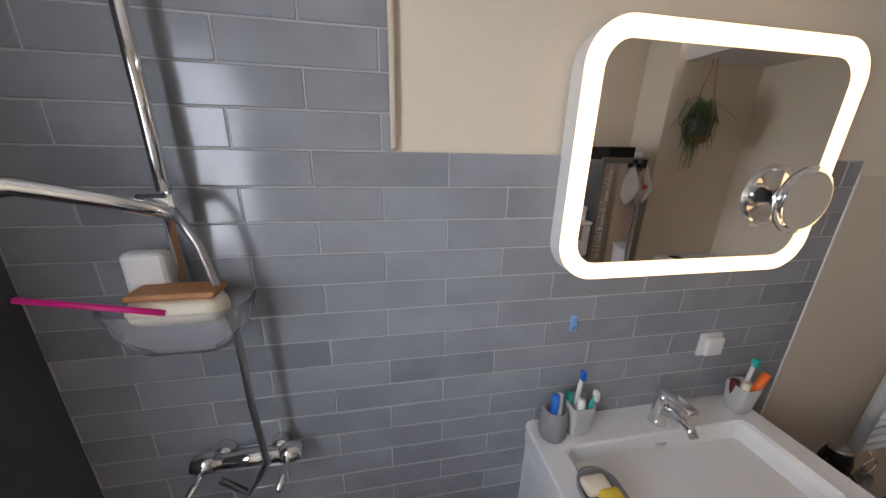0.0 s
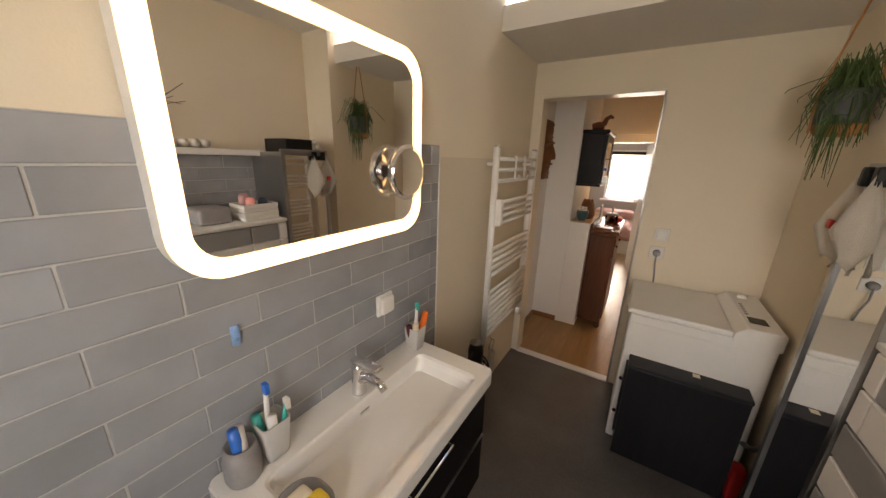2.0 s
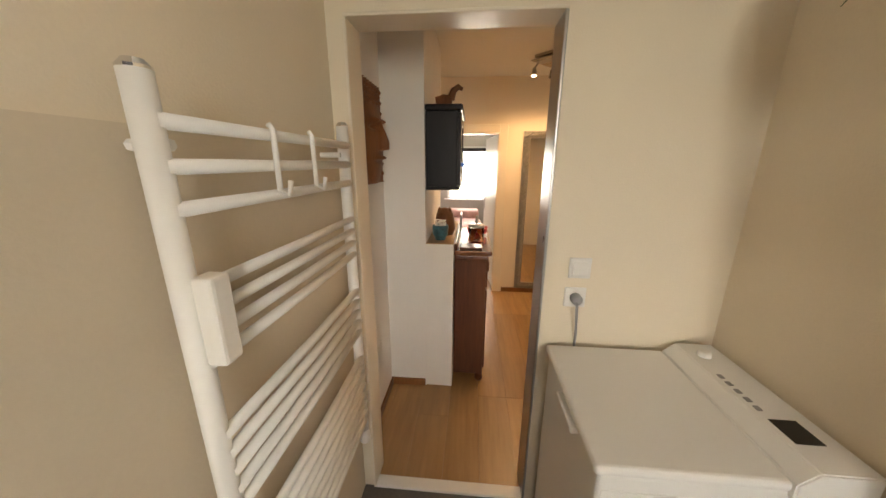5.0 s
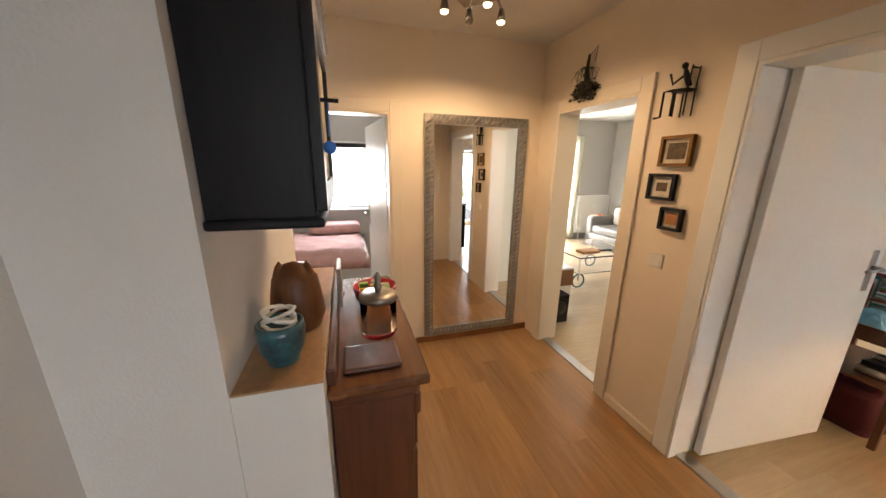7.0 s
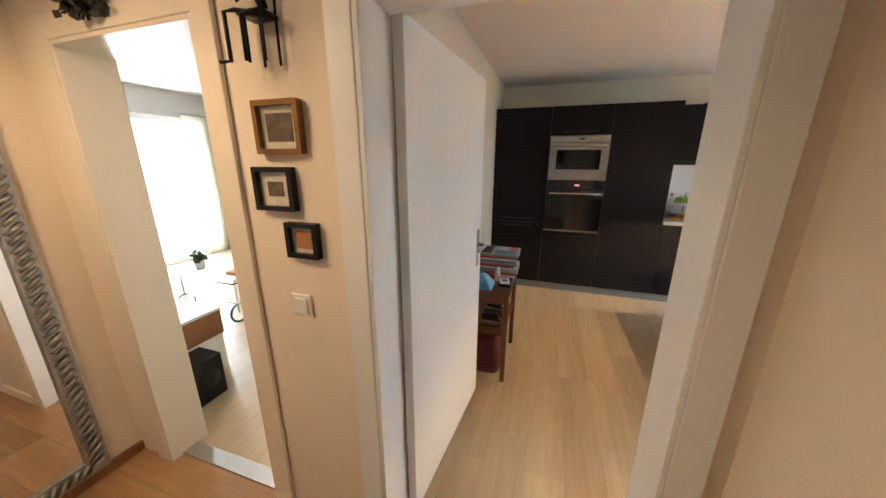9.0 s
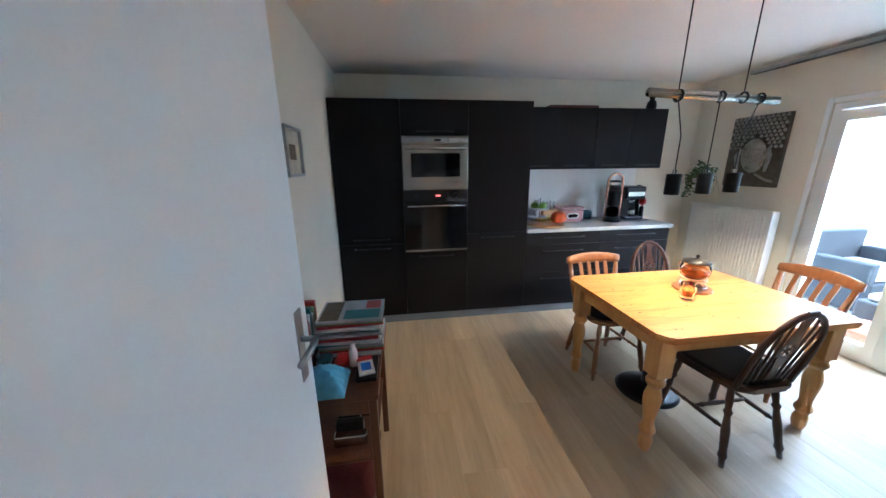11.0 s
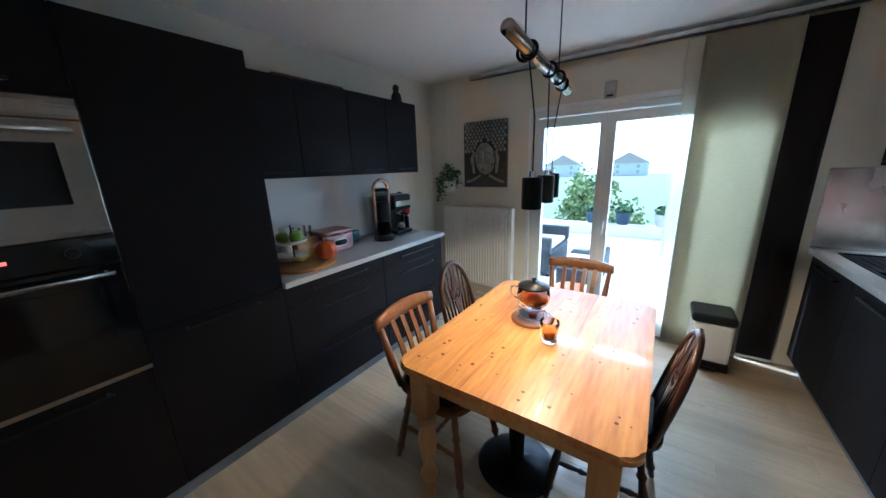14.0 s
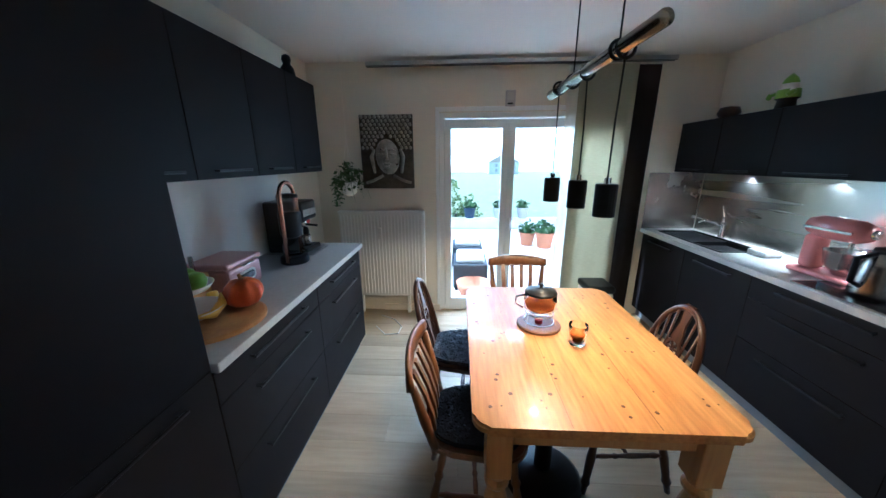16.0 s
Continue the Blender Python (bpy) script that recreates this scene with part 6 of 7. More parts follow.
cup("square light grey tumbler with orange toothbrush", (0.07, -1.51, 0.848), 0.036, 0.1, PLASTERGREY, True, [(0, 0, 0.0, 0.01, 0.195, WHITEPLASTIC, AQUA), (0.012, 0.01, 0.012, 0.03, 0.155, ORANGEP, None), (0.008, -0.01, 0.01, -0.01, 0.12, SOAP, None), (-0.01, -0.01, 0.0, -0.02, 0.11, MAROON, None)])
sd = thing("soap_dish", "grey oval soap dish with two soaps", "soap dish", (0.265, -2.17, 0.849))
bm = B()
rings = []
for z, k in ((0, 0.85), (0.012, 1.0), (0.024, 1.04), (0.024, 0.94), (0.01, 0.85)):
    rings.append([bm.verts.new((x * k, y * k, z)) for x, y in outline(0.13, 0.11, 0.054, 8)])
skin(bm, rings)
part("dish", bm, GREYPOT, sd, "", True)
for x, y, m, w in ((-0.015, -0.01, SOAP, 0.035), (0.022, 0.01, YELLOW, 0.03)):
    part("soap", boxed((x - 0.025, y - w, 0.014), (x + 0.022, y + w, 0.04), 0.012, 3), m, sd, "", True)
tagged(part("wall_hook", boxed((0.004, -2.158, 1.172), (0.018, -2.138, 1.225), 0.006), mat("pale blue plastic", (0.2, 0.35, 0.6), 0.3, 0, 0.5, 40, 0.0)), "small blue and clear adhesive hook on tiles", "hook")
wb = thing("alarm_box", "white rounded plastic box fixed on the tiles", "box", (0.006, -1.63, 1.08))
part("backplate", boxed((0, -0.042, -0.042), (0.012, 0.042, 0.042), 0.012, 3), WHITEPLASTIC, wb)
part("cover", boxed((0.01, -0.034, -0.034), (0.03, 0.034, 0.034), 0.01, 3), WHITEPLASTIC, wb)

# towel radiator
tr = thing("towel_radiator", "white ladder towel radiator with hooks", "radiator", (0.07, -0.46, 0.48))
for y in (-0.33, 0.33):
    part("upright", tube(B(), [(0, y, 0), (0, y, 1.21)], 0.019, 12), WHITE, tr, "", True)
    part("end_cap", lathe(B(), (0, y, 1.21), [(0.019, 0), (0.019, 0.004), (0.012, 0.012)], 12), CHROME, tr)
for z in [0.06 + 0.042 * i for i in range(8)] + [0.47 + 0.042 * i for i in range(5)] + [0.78 + 0.042 * i for i in range(4)] + [1.03, 1.09, 1.15]:
    part("rung", tube(B(), [(0.012, -0.33, z), (0.016, 0, z), (0.012, 0.33, z)], 0.0115, 8), WHITE, tr, "", True)
for y in (-0.1, 0.06):
    part("hook", tube(B(), [(0.022, y, 1.17), (0.03, y, 1.16), (0.03, y, 1.04), (0.05, y, 1.03), (0.055, y, 1.06)], 0.006, 6), WHITE, tr, "", True)
part("heat_meter", boxed((0.012, -0.335, 0.78), (0.05, -0.295, 0.93), 0.006), WHITEPLASTIC, tr)
part("thermostat", lathe(B(), (0.0, 0.33, -0.06), [(0.02, 0), (0.024, 0.01), (0.022, 0.045), (0.01, 0.06)], 16), WHITEPLASTIC, tr, "", True)
part("valve", tube(B(), [(-0.06, -0.33, -0.02), (0.0, -0.33, -0.02), (0, -0.33, 0.01)], 0.012, 8), CHROME, tr)
part("wall_flange", lathe(B(), (-0.065, -0.33, -0.02), [(0.04, 0), (0.036, 0.012)], 18, (1, 0, 0)), WHITEPLASTIC, tr)
for y, z in ((-0.3, 1.12), (0.3, 1.12), (0.3, 0.05)):
    part("bracket", tube(B(), [(-0.068, y, z), (0, y, z)], 0.009, 6), WHITE, tr)
cl = thing("hanging_cloth", "cream wash cloth hung on a chrome ring", "cloth", (0.1, -0.72, 0.42))
bm = B()
n = 10
for side in (-1, 1):
    rows = [[bm.verts.new((0.012 * side + 0.008 * math.sin(i * 1.3 + j), (i / n - 0.5) * (0.05 + 0.1 * j / 6), -0.17 * j / 6 - 0.03 * abs(i / n - 0.5))) for i in range(n + 1)] for j in range(7)]
    for j in range(6):
        for i in range(n):
            bm.faces.new((rows[j][i], rows[j][i + 1], rows[j + 1][i + 1], rows[j + 1][i]))
bmesh.ops.solidify(bm, geom=bm.faces[:], thickness=0.003)
part("cloth", bm, CLOTH, cl, "", True)
part("ring", tube(B(), arc((0, 0, 0.03), 0.04, 0, 360, 20, "yz"), 0.004, 6), CHROME, cl, "", True)
part("hook", tube(B(), [(0, 0, 0.068), (-0.01, 0, 0.085), (-0.03, 0, 0.11)], 0.004, 6), CHROME, cl, "", True)
hd = thing("hair_dryer", "black hair dryer resting in a wall holder", "hair dryer", (0.12, -1.0, 0.39))
part("barrel", lathe(B(), (0, 0, 0.08), [(0.028, 0), (0.042, 0.02), (0.045, 0.1), (0.034, 0.15), (0.03, 0.152)], 18), BLACK, hd, "", True)
part("rim", lathe(B(), (0, 0, 0.225), [(0.033, 0), (0.036, 0.008), (0.03, 0.014)], 18), STEEL, hd, "", True)
part("handle", tube(B(), [(0.0, 0.0, 0.12), (0.03, 0.05, 0.02), (0.035, 0.06, -0.05)], [0.024, 0.022, 0.018], 10), BLACK, hd, "", True)
part("cord", tube(B(), arc((0.0, -0.02, 0.12), 0.075, 0, 360, 24, "yz") + arc((0.02, 0.0, 0.1), 0.065, 0, 360, 24, "xz"), 0.005, 5), BLACK, hd, "", True)
part("holder", tube(B(), [(-0.115, 0, 0.1), (-0.05, 0, 0.1)] , 0.009, 8), CHROME, hd)
part("holder_ring", tube(B(), arc((0, 0, 0.1), 0.05, 0, 360, 22, "xy"), 0.005, 6), CHROME, hd, "", True)

# washing machine, black cabinet
wm = thing("washing_machine", "white top-loading washing machine with sloped panel", "washing machine", (1.13, -0.3, 0))
part("body", boxed((-0.3, -0.26, 0.01), (0.3, 0.27, 0.84), 0.012, 3), WHITE, wm)
part("lid", boxed((-0.316, -0.272, 0.8425), (0.128, 0.27, 0.872), 0.012, 3), WHITE, wm, "white lid")
bm = B()
prof = [(0.13, 0.868), (0.17, 0.905), (0.305, 0.905), (0.305, 0.82), (0.13, 0.82)]
skin(bm, [[bm.verts.new((x, y, z)) for x, z in prof] for y in (-0.274, 0.272)])
bmesh.ops.bevel(bm, geom=bm.edges[:], offset=0.004, segments=2, affect="EDGES")
cp = part("control_panel", bm, WHITE, wm)
part("dial", lathe(B(), (0.225, 0.19, 0.904), [(0.022, 0), (0.02, 0.018), (0.016, 0.02)], 18), WHITEPLASTIC, cp, "", True)
part("display", boxed((0.19, -0.19, 0.903), (0.26, -0.11, 0.907), 0.001), BLACKGLASS, cp)
for i in range(5):
    part("button", boxed((0.19, -0.08 + i * 0.035, 0.903), (0.205, -0.06 + i * 0.035, 0.908), 0.002), GREYPOT, cp)
part("front_seam", boxed((-0.29, -0.263, 0.7), (0.16, -0.259, 0.79), 0.004), WHITE, wm)
part("lid_handle", boxed((-0.328, -0.12, 0.815), (-0.3, 0.04, 0.835), 0.006), WHITE, wm)
bc = thing("black_cabinet", "low black cabinet with side knobs and notched lid", "cabinet", (1.12, -0.585, 0))
part("body", boxed((-0.25, -0.085, 0), (0.25, 0.022, 0.575), 0.003), BLACKWOOD, bc)
part("lid", boxed((-0.253, -0.09, 0.577), (0.253, 0.024, 0.597), 0.003), BLACKWOOD, bc)
part("lid_cutout", boxed((0.03, -0.02, 0.597), (0.06, 0.01, 0.599), 0.0), SOAP, bc)
for z in (0.24, 0.46):
    part("drawer_front", boxed((-0.262, -0.08, z - 0.1), (-0.25, 0.018, z + 0.1), 0.003), BLACKWOOD, bc)
    part("knob", lathe(B(), (-0.262, -0.03, z), [(0.006, 0), (0.012, 0.012), (0.004, 0.02)], 12, (-1, 0, 0)), BLACK, bc, "", True)
tagged(part("drain_hose", tube(B(), [(1.4, -0.5, 0.28), (1.43, -0.6, 0.3), (1.44, -0.68, 0.38), (1.44, -0.75, 0.5), (1.445, -0.79, 0.62)], 0.013, 10), GREYPOT, None, "", True), "grey washing machine drain hose", "hose")
tagged(part("detergent_bottle", boxed((1.385, -0.66, 0), (1.44, -0.58, 0.2), 0.018, 3), RED, None, "", True), "red and white detergent bottle on floor", "bottle")

# hanging plant
hg = thing("hanging_plant", "grey pot in leather straps with trailing stems", "plant", (1.37, -0.52, 1.765))
part("pot", lathe(B(), (0, 0, 0.03), [(0.07, 0), (0.072, 0.02), (0.078, 0.12), (0.072, 0.12), (0.06, 0.03)], 22), mat("dark grey pot glaze", (0.07, 0.075, 0.075), 0.5, 0, 0.15, 14, 0.05), hg, "", True)
part("pot_base", lathe(B(), (0, 0, -0.012), [(0.045, 0), (0.066, 0.015), (0.071, 0.042)], 22), TAN, hg, "tan lower half", True)
for s in (-1, 1):
    part("strap", tube(B(), [(s * 0.076, 0, 0.0), (s * 0.08, 0, 0.15), (s * 0.012, 0, 0.52)], 0.004, 5), TAN, hg, "brown leather strap")
bm = B()
strands(bm, (0, 0, 0.14), 120, 0.1, 0.2, 21, 0.0021, 0.12)
strands(bm, (0, 0, 0.15), 80, 0.1, 0.05, 22, 0.0019, 0.14)
strands(bm, (-0.03, -0.06, 0.06), 40, 0.045, 0.29, 23, 0.002, 0.0)
strands(bm, (0, 0, 0.16), 14, 0.2, 0.1, 24, 0.0018, 0.14)
part("foliage", bm, LEAF, hg, "thin trailing green stems")

# mirrored tall cabinet with cloth
mc = thing("mirror_cabinet", "tall narrow cabinet with mirrored front", "cabinet", (1.37, -1.04, 0))
part("body", boxed((0.012, -0.175, 0.02), (0.37, 0.175, 1.63), 0.004), ALU, mc)
part("mirror_front", boxed((0.004, -0.15, 0.04), (0.011, 0.15, 1.61), 0), MIRROR, mc, "mirror glass front")
part("frame", border(B(), outline(0.355, 1.65, 0.004, 1), outline(0.305, 1.6, 0.004, 1), Matrix.Translation((-0.004, 0, 0.825)) @ FACE_X, 0.02), ALU, mc, "brushed grey metal frame")
for y in (0.06, 0.13):
    part("hook", boxed((-0.03, y - 0.016, 1.58), (-0.005, y + 0.016, 1.64), 0.008), BLACK, mc)
hcl = thing("hand_towel", "white cotton cloth with a red star hung by its corner", "towel", (1.375, -0.925, 1.6))
for k, (y0, col) in enumerate(((0.03, CLOTH), (-0.07, CLOTH))):
    bm = B()
    rows = []
    for j in range(9):
        f = j / 8
        w = 0.015 + 0.2 * (f if f < 0.62 else 0.62 - (f - 0.62) * 1.3)
        rows.append([bm.verts.new((-0.03 - 0.012 * f * math.sin(i * 1.6 + k) - (i / 6 - 0.5) * w * 0.7, y0 + (i / 6 - 0.5) * w * 0.8, -0.27 * f - 0.02 * math.sin(i))) for i in range(7)])
    for j in range(8):
        for i in range(6):
            bm.faces.new((rows[j][i], rows[j][i + 1], rows[j + 1][i + 1], rows[j + 1][i]))
    bmesh.ops.solidify(bm, geom=bm.faces[:], thickness=0.004)
    cp2 = part("fold", bm, col, hcl, "", True)
part("red_star", boxed((-0.062, 0.015, -0.16), (-0.05, 0.045, -0.13), 0.004), RED, hcl, "red embroidered star")
part("loop", tube(B(), [(-0.06, 0.07, -0.17), (-0.065, 0.095, -0.16), (-0.065, 0.1, -0.175), (-0.06, 0.07, -0.18)], 0.004, 5), CLOTH, hcl, "", True)
tagged(part("black_box", boxed((1.42, -1.14, 1.632), (1.68, -0.94, 1.72), 0.004), BLACK), "flat black storage box on tall cabinet", "box")
wf = B()
rnd = random.Random(8)
for i in range(9):
    bmesh.ops.create_icosphere(wf, subdivisions=2, radius=0.022, matrix=Matrix.Translation((1.44 + rnd.uniform(0, 0.05), -0.89 + rnd.uniform(-0.025, 0.025), 1.655 + rnd.uniform(0, 0.05))))
tagged(part("white_ornament", wf, CERAMIC, None, "", True), "white openwork ceramic ornament on tall cabinet", "ornament")
# chest with grey and white fronts
ch = thing("drawer_chest", "chest with mixed grey and white narrow drawer fronts", "chest", (1.37, -1.556, 0))
part("body", boxed((0.015, -0.33, 0.02), (0.375, 0.33, 1.18), 0.004), WHITE, ch)
part("top", boxed((-0.005, -0.335, 1.18), (0.378, 0.335, 1.2), 0.004), WHITE, ch)
GREYFRONT = mat("mid grey lacquer", (0.3, 0.3, 0.3), 0.4, 0, 0.06, 6, 0.02)
rnd = random.Random(6)
for r in range(10):
    y = -0.33
    while y < 0.32:
        w = min(rnd.choice((0.18, 0.3, 0.42)), 0.33 - y)
        part("drawer_front", boxed((0.0, y + 0.002, 0.03 + r * 0.115), (0.015, y + w - 0.002, 0.138 + r * 0.115), 0.003, 1), rnd.choice((GREYFRONT, WHITE)), ch)
        y += w
bk = thing("woven_basket", "small white woven basket with toiletries", "basket", (1.5, -1.36, 1.2))
bm = B()
for lo, hi in (((-0.09, -0.11), (-0.08, 0.11)), ((0.08, -0.11), (0.09, 0.11)), ((-0.08, -0.11), (0.08, -0.1)), ((-0.08, 0.1), (0.08, 0.11))):
    for i in range(4):
        box(bm, (lo[0] - 0.002 * (i % 2), lo[1] - 0.002 * (i % 2), 0.002 + i * 0.026), (hi[0] + 0.002 * (i % 2), hi[1] + 0.002 * (i % 2), 0.027 + i * 0.026), 0.004, 1)
box(bm, (-0.08, -0.1, 0.0), (0.08, 0.1, 0.006))
part("weave", bm, WHITEPLASTIC, bk)
for x, y, m, h in ((-0.04, -0.04, PINK, 0.14), (0.02, -0.05, PINKMETAL, 0.16), (-0.02, 0.05, POTBLUE, 0.13)):
    part("toiletry", lathe(B(), (x, y, 0.006), [(0.03, 0), (0.03, h - 0.02), (0.02, h)], 14), m, bk, "", True)
tagged(part("grey_case", boxed((1.45, -1.7, 1.201), (1.66, -1.52, 1.3), 0.02, 3), GREYPOT), "grey toiletry case on the chest", "case")

# tiled panel and shelf over the chests
EAST_TILES = tagged(part("wall_tiling_east", boxed((1.738, -2.62, 1.2), (1.749, -1.17, 1.6), 0), GROUT), "grey glazed brick tiles over the chests", "tiling", kind="structure")
tagged(part("wall_shelf", boxed((1.62, -2.62, 1.602), (1.749, -1.17, 1.64), 0.004), WHITE), "white shelf board over grey tiles", "shelf")
low = thing("drawer_chest", "long chest with mixed grey and white drawer fronts", "chest", (1.37, -2.254, 0))
part("body", boxed((0.015, -0.36, 0.02), (0.375, 0.36, 1.18), 0.004), WHITE, low)
part("top", boxed((-0.005, -0.362, 1.18), (0.378, 0.362, 1.2), 0.004), WHITE, low)
for r in range(10):
    y = -0.36
    while y < 0.35:
        w = min(rnd.choice((0.18, 0.3, 0.42)), 0.36 - y)
        part("drawer_front", boxed((0.0, y + 0.002, 0.03 + r * 0.115), (0.015, y + w - 0.002, 0.138 + r * 0.115), 0.003, 1), rnd.choice((GREYFRONT, WHITE)), low)
        y += w
tw = thing("twig_vase", "clear vase with bare spreading twigs on shelf", "vase", (1.68, -1.86, 1.641))
part("vase", lathe(B(), (0, 0, 0), [(0.025, 0), (0.03, 0.02), (0.024, 0.11), (0.02, 0.11), (0.022, 0.02)], 16), GLASS, tw, "", True)
bm = B()
rt = random.Random(15)
for i in range(9):
    a, sp2 = rt.uniform(-1, 1), rt.uniform(0.1, 0.3)
    tube(bm, [(0, 0, 0.02), (0, a * 0.05, 0.15), (-0.03, a * sp2 * 0.6, 0.2 + rt.uniform(0, 0.06)), (-0.02, a * sp2 * 1.3, 0.22 + rt.uniform(-0.02, 0.14))], [0.004, 0.004, 0.003, 0.0015], 5)
part("twigs", bm, DARKCHAIR, tw, "bare brown twigs", True)
for y, rr, h, m in ((-1.96, 0.026, 0.07, SOAP), (-2.02, 0.022, 0.1, WHITEPLASTIC), (-2.1, 0.024, 0.09, GREYPOT), (-1.75, 0.03, 0.03, BLACK)):
    tagged(part("shelf_jar", lathe(B(), (1.68, y, 1.641), [(rr, 0), (rr, h * 0.75), (rr * 0.6, h * 0.85), (rr * 0.6, h)], 14), m, None, "", True), "small toiletry jar on the wall shelf", "jar")
for i in range(4):
    tagged(part("rolled_cloth", tube(B(), [(1.63, -1.69 + i * 0.055, 1.667), (1.74, -1.69 + i * 0.055, 1.667)], 0.025, 12), CLOTH, None, "", True), "small rolled white cloth on the wall shelf", "cloth", "rolled cloths")
st2 = B()
lathe(st2, (1.58, -1.98, 1.201), [(0.09, 0), (0.1, 0.03), (0.07, 0.06), (0.055, 0.12), (0.06, 0.16), (0.025, 0.19), (0.035, 0.22), (0.038, 0.25), (0.02, 0.29), (0.008, 0.31)], 18)
tagged(part("seated_statue", st2, TAN, None, "", True), "small bronze-brown seated statue on the chest", "statue")

# shower
sh = thing("shower_rail", "chrome shower rail with hand shower and hose", "shower", (0.0, -3.1, 0.9))
part("rail", tube(B(), [(0.06, 0, 0.42), (0.06, 0, 1.35)], 0.0125, 12), CHROME, sh, "", True)
for z in (0.44, 1.32):
    part("wall_bracket", tube(B(), [(0.0, 0, z), (0.06, 0, z)], 0.012, 10), CHROME, sh)
part("slider", boxed((0.04, -0.03, 0.66), (0.1, 0.035, 0.7), 0.01), CHROME, sh)
part("hand_shower", tube(B(), [(0.1, 0.03, 0.66), (0.13, -0.04, 0.69), (0.17, -0.13, 0.72), (0.2, -0.18, 0.72)], [0.013, 0.014, 0.016, 0.02], 10), CHROME, sh, "", True)
part("spray_head", lathe(B(), (0.2, -0.19, 0.735), [(0.02, 0), (0.05, 0.02), (0.052, 0.03), (0.0, 0.031)], 22, (0.35, -0.1, -1)), CHROME, sh, "", True)
part("hose", tube(B(), [(0.1, 0.03, 0.67), (0.1, 0.06, 0.6), (0.09, 0.09, 0.4), (0.09, 0.09, 0.2), (0.09, 0.1, 0.02), (0.1, 0.05, -0.06), (0.08, -0.02, -0.03)], 0.008, 8), ALU, sh, "ribbed metal hose", True)
mxr = thing("shower_mixer", "chrome two-handle shower mixer on tiled wall", "mixer tap", (0.05, -3.06, 0.9))
part("bar", tube(B(), [(0, -0.09, 0), (0, 0.09, 0)], 0.02, 14), CHROME, mxr, "", True)
for y in (-0.1, 0.1):
    part("knob", lathe(B(), (0, y, 0), [(0.024, -0.02), (0.026, 0.0), (0.022, 0.03)], 16, (0, 1 if y > 0 else -1, 0)), CHROME, mxr, "", True)
    part("lever", tube(B(), [(0.0, y, 0.0), (0.05, y, 0.0), (0.1, y, -0.005)], 0.008, 8), CHROME, mxr, "", True)
    part("wall_flange", lathe(B(), (-0.05, y * 0.7, 0), [(0.03, 0), (0.025, 0.03), (0.015, 0.05)], 14, (1, 0, 0)), CHROME, mxr, "", True)
bs = thing("shower_basket", "clear plastic shower basket with sponge and brush", "basket", (0.09, -3.1, 1.28))
bm = B()
rings = []
for z, k in ((0, 0.6), (0.04, 0.85), (0.1, 1.0), (0.1, 0.95), (0.042, 0.8), (0.006, 0.55)):
    rings.append([bm.verts.new((x * k, y * k, z)) for x, y in outline(0.13, 0.27, 0.06, 6)])
skin(bm, rings)
part("tub", bm, SEEPLASTIC, bs, "", True)
part("sponge", boxed((-0.02, -0.08, 0.06), (0.05, 0.09, 0.12), 0.025, 3), SOAP, bs, "", True)
part("brush_back", boxed((-0.02, -0.07, 0.12), (0.045, 0.085, 0.135), 0.007), TAN, bs)
part("pink_handle", tube(B(), [(0.05, 0.0, 0.1), (0.06, -0.1, 0.125), (0.07, -0.2, 0.15)], 0.006, 8), MAGENTA, bs, "", True)
part("bottle", boxed((-0.05, -0.1, 0.05), (-0.01, -0.02, 0.2), 0.014, 3), WHITEPLASTIC, bs)
lb = thing("laundry_basket", "white laundry basket with dark clothes on top", "basket", (0.16, -2.5, 0))
part("tub", lathe(B(), (0, 0, 0), [(0.12, 0), (0.15, 0.48), (0.158, 0.5), (0.146, 0.5), (0.13, 0.3)], 28), WHITEPLASTIC, lb, "", True)
for k, (z, m, dx) in enumerate(((0.47, BLACKWOOD, -0.02), (0.5, MAROON, 0.02))):
    bm = B()
    bmesh.ops.create_grid(bm, x_segments=10, y_segments=10, size=0.11)
    for v in bm.verts:
        v.co = Vector((v.co.x * 0.8 + dx, v.co.y, z + 0.02 * math.sin(v.co.x * 40 + k) * math.cos(v.co.y * 35)))
    bmesh.ops.solidify(bm, geom=bm.faces[:], thickness=0.012)
    part("garment", bm, m, lb, "", True)
# frame without glass; the added area lamp behind it gives the brightness
bwn = tagged(new("window_2"), "white bathroom window frame with an area lamp behind it", "window", kind="structure")
part("window_frame", border(B(), outline(0.7, 1.0, 0.003, 1), outline(0.58, 0.88, 0.003, 1), Matrix.Translation((1.05, -3.45, 1.6)) @ m90, 0.05), TRIM_WHITE, bwn)

# ---- bedroom ----
bw3 = tagged(new("window_3"), "white bedroom window with dark blind box", "window", kind="structure")
part("window_frame", border(B(), outline(0.88, 1.06, 0.003, 1), outline(0.76, 0.94, 0.003, 1), Matrix.Translation((0.42, 5.64, 1.37)) @ m90, 0.05), TRIM_WHITE, bw3)
part("window_sill", boxed((-0.08, 5.5, 0.82), (0.92, 5.6, 0.85), 0.006), TRIM_WHITE, bw3)
part("blind_box", boxed((-0.0, 5.56, 1.8), (0.84, 5.598, 1.87), 0.006), BLACK, bw3)
bed = thing("bed", "made bed with dusty rose covers", "bed", (0.0, 4.85, 0))
part("frame", boxed((-0.95, -0.72, 0), (0.72, 0.72, 0.26), 0.01), PLASTERGREY, bed)
bm = B()
bmesh.ops.create_grid(bm, x_segments=24, y_segments=24, size=0.5)
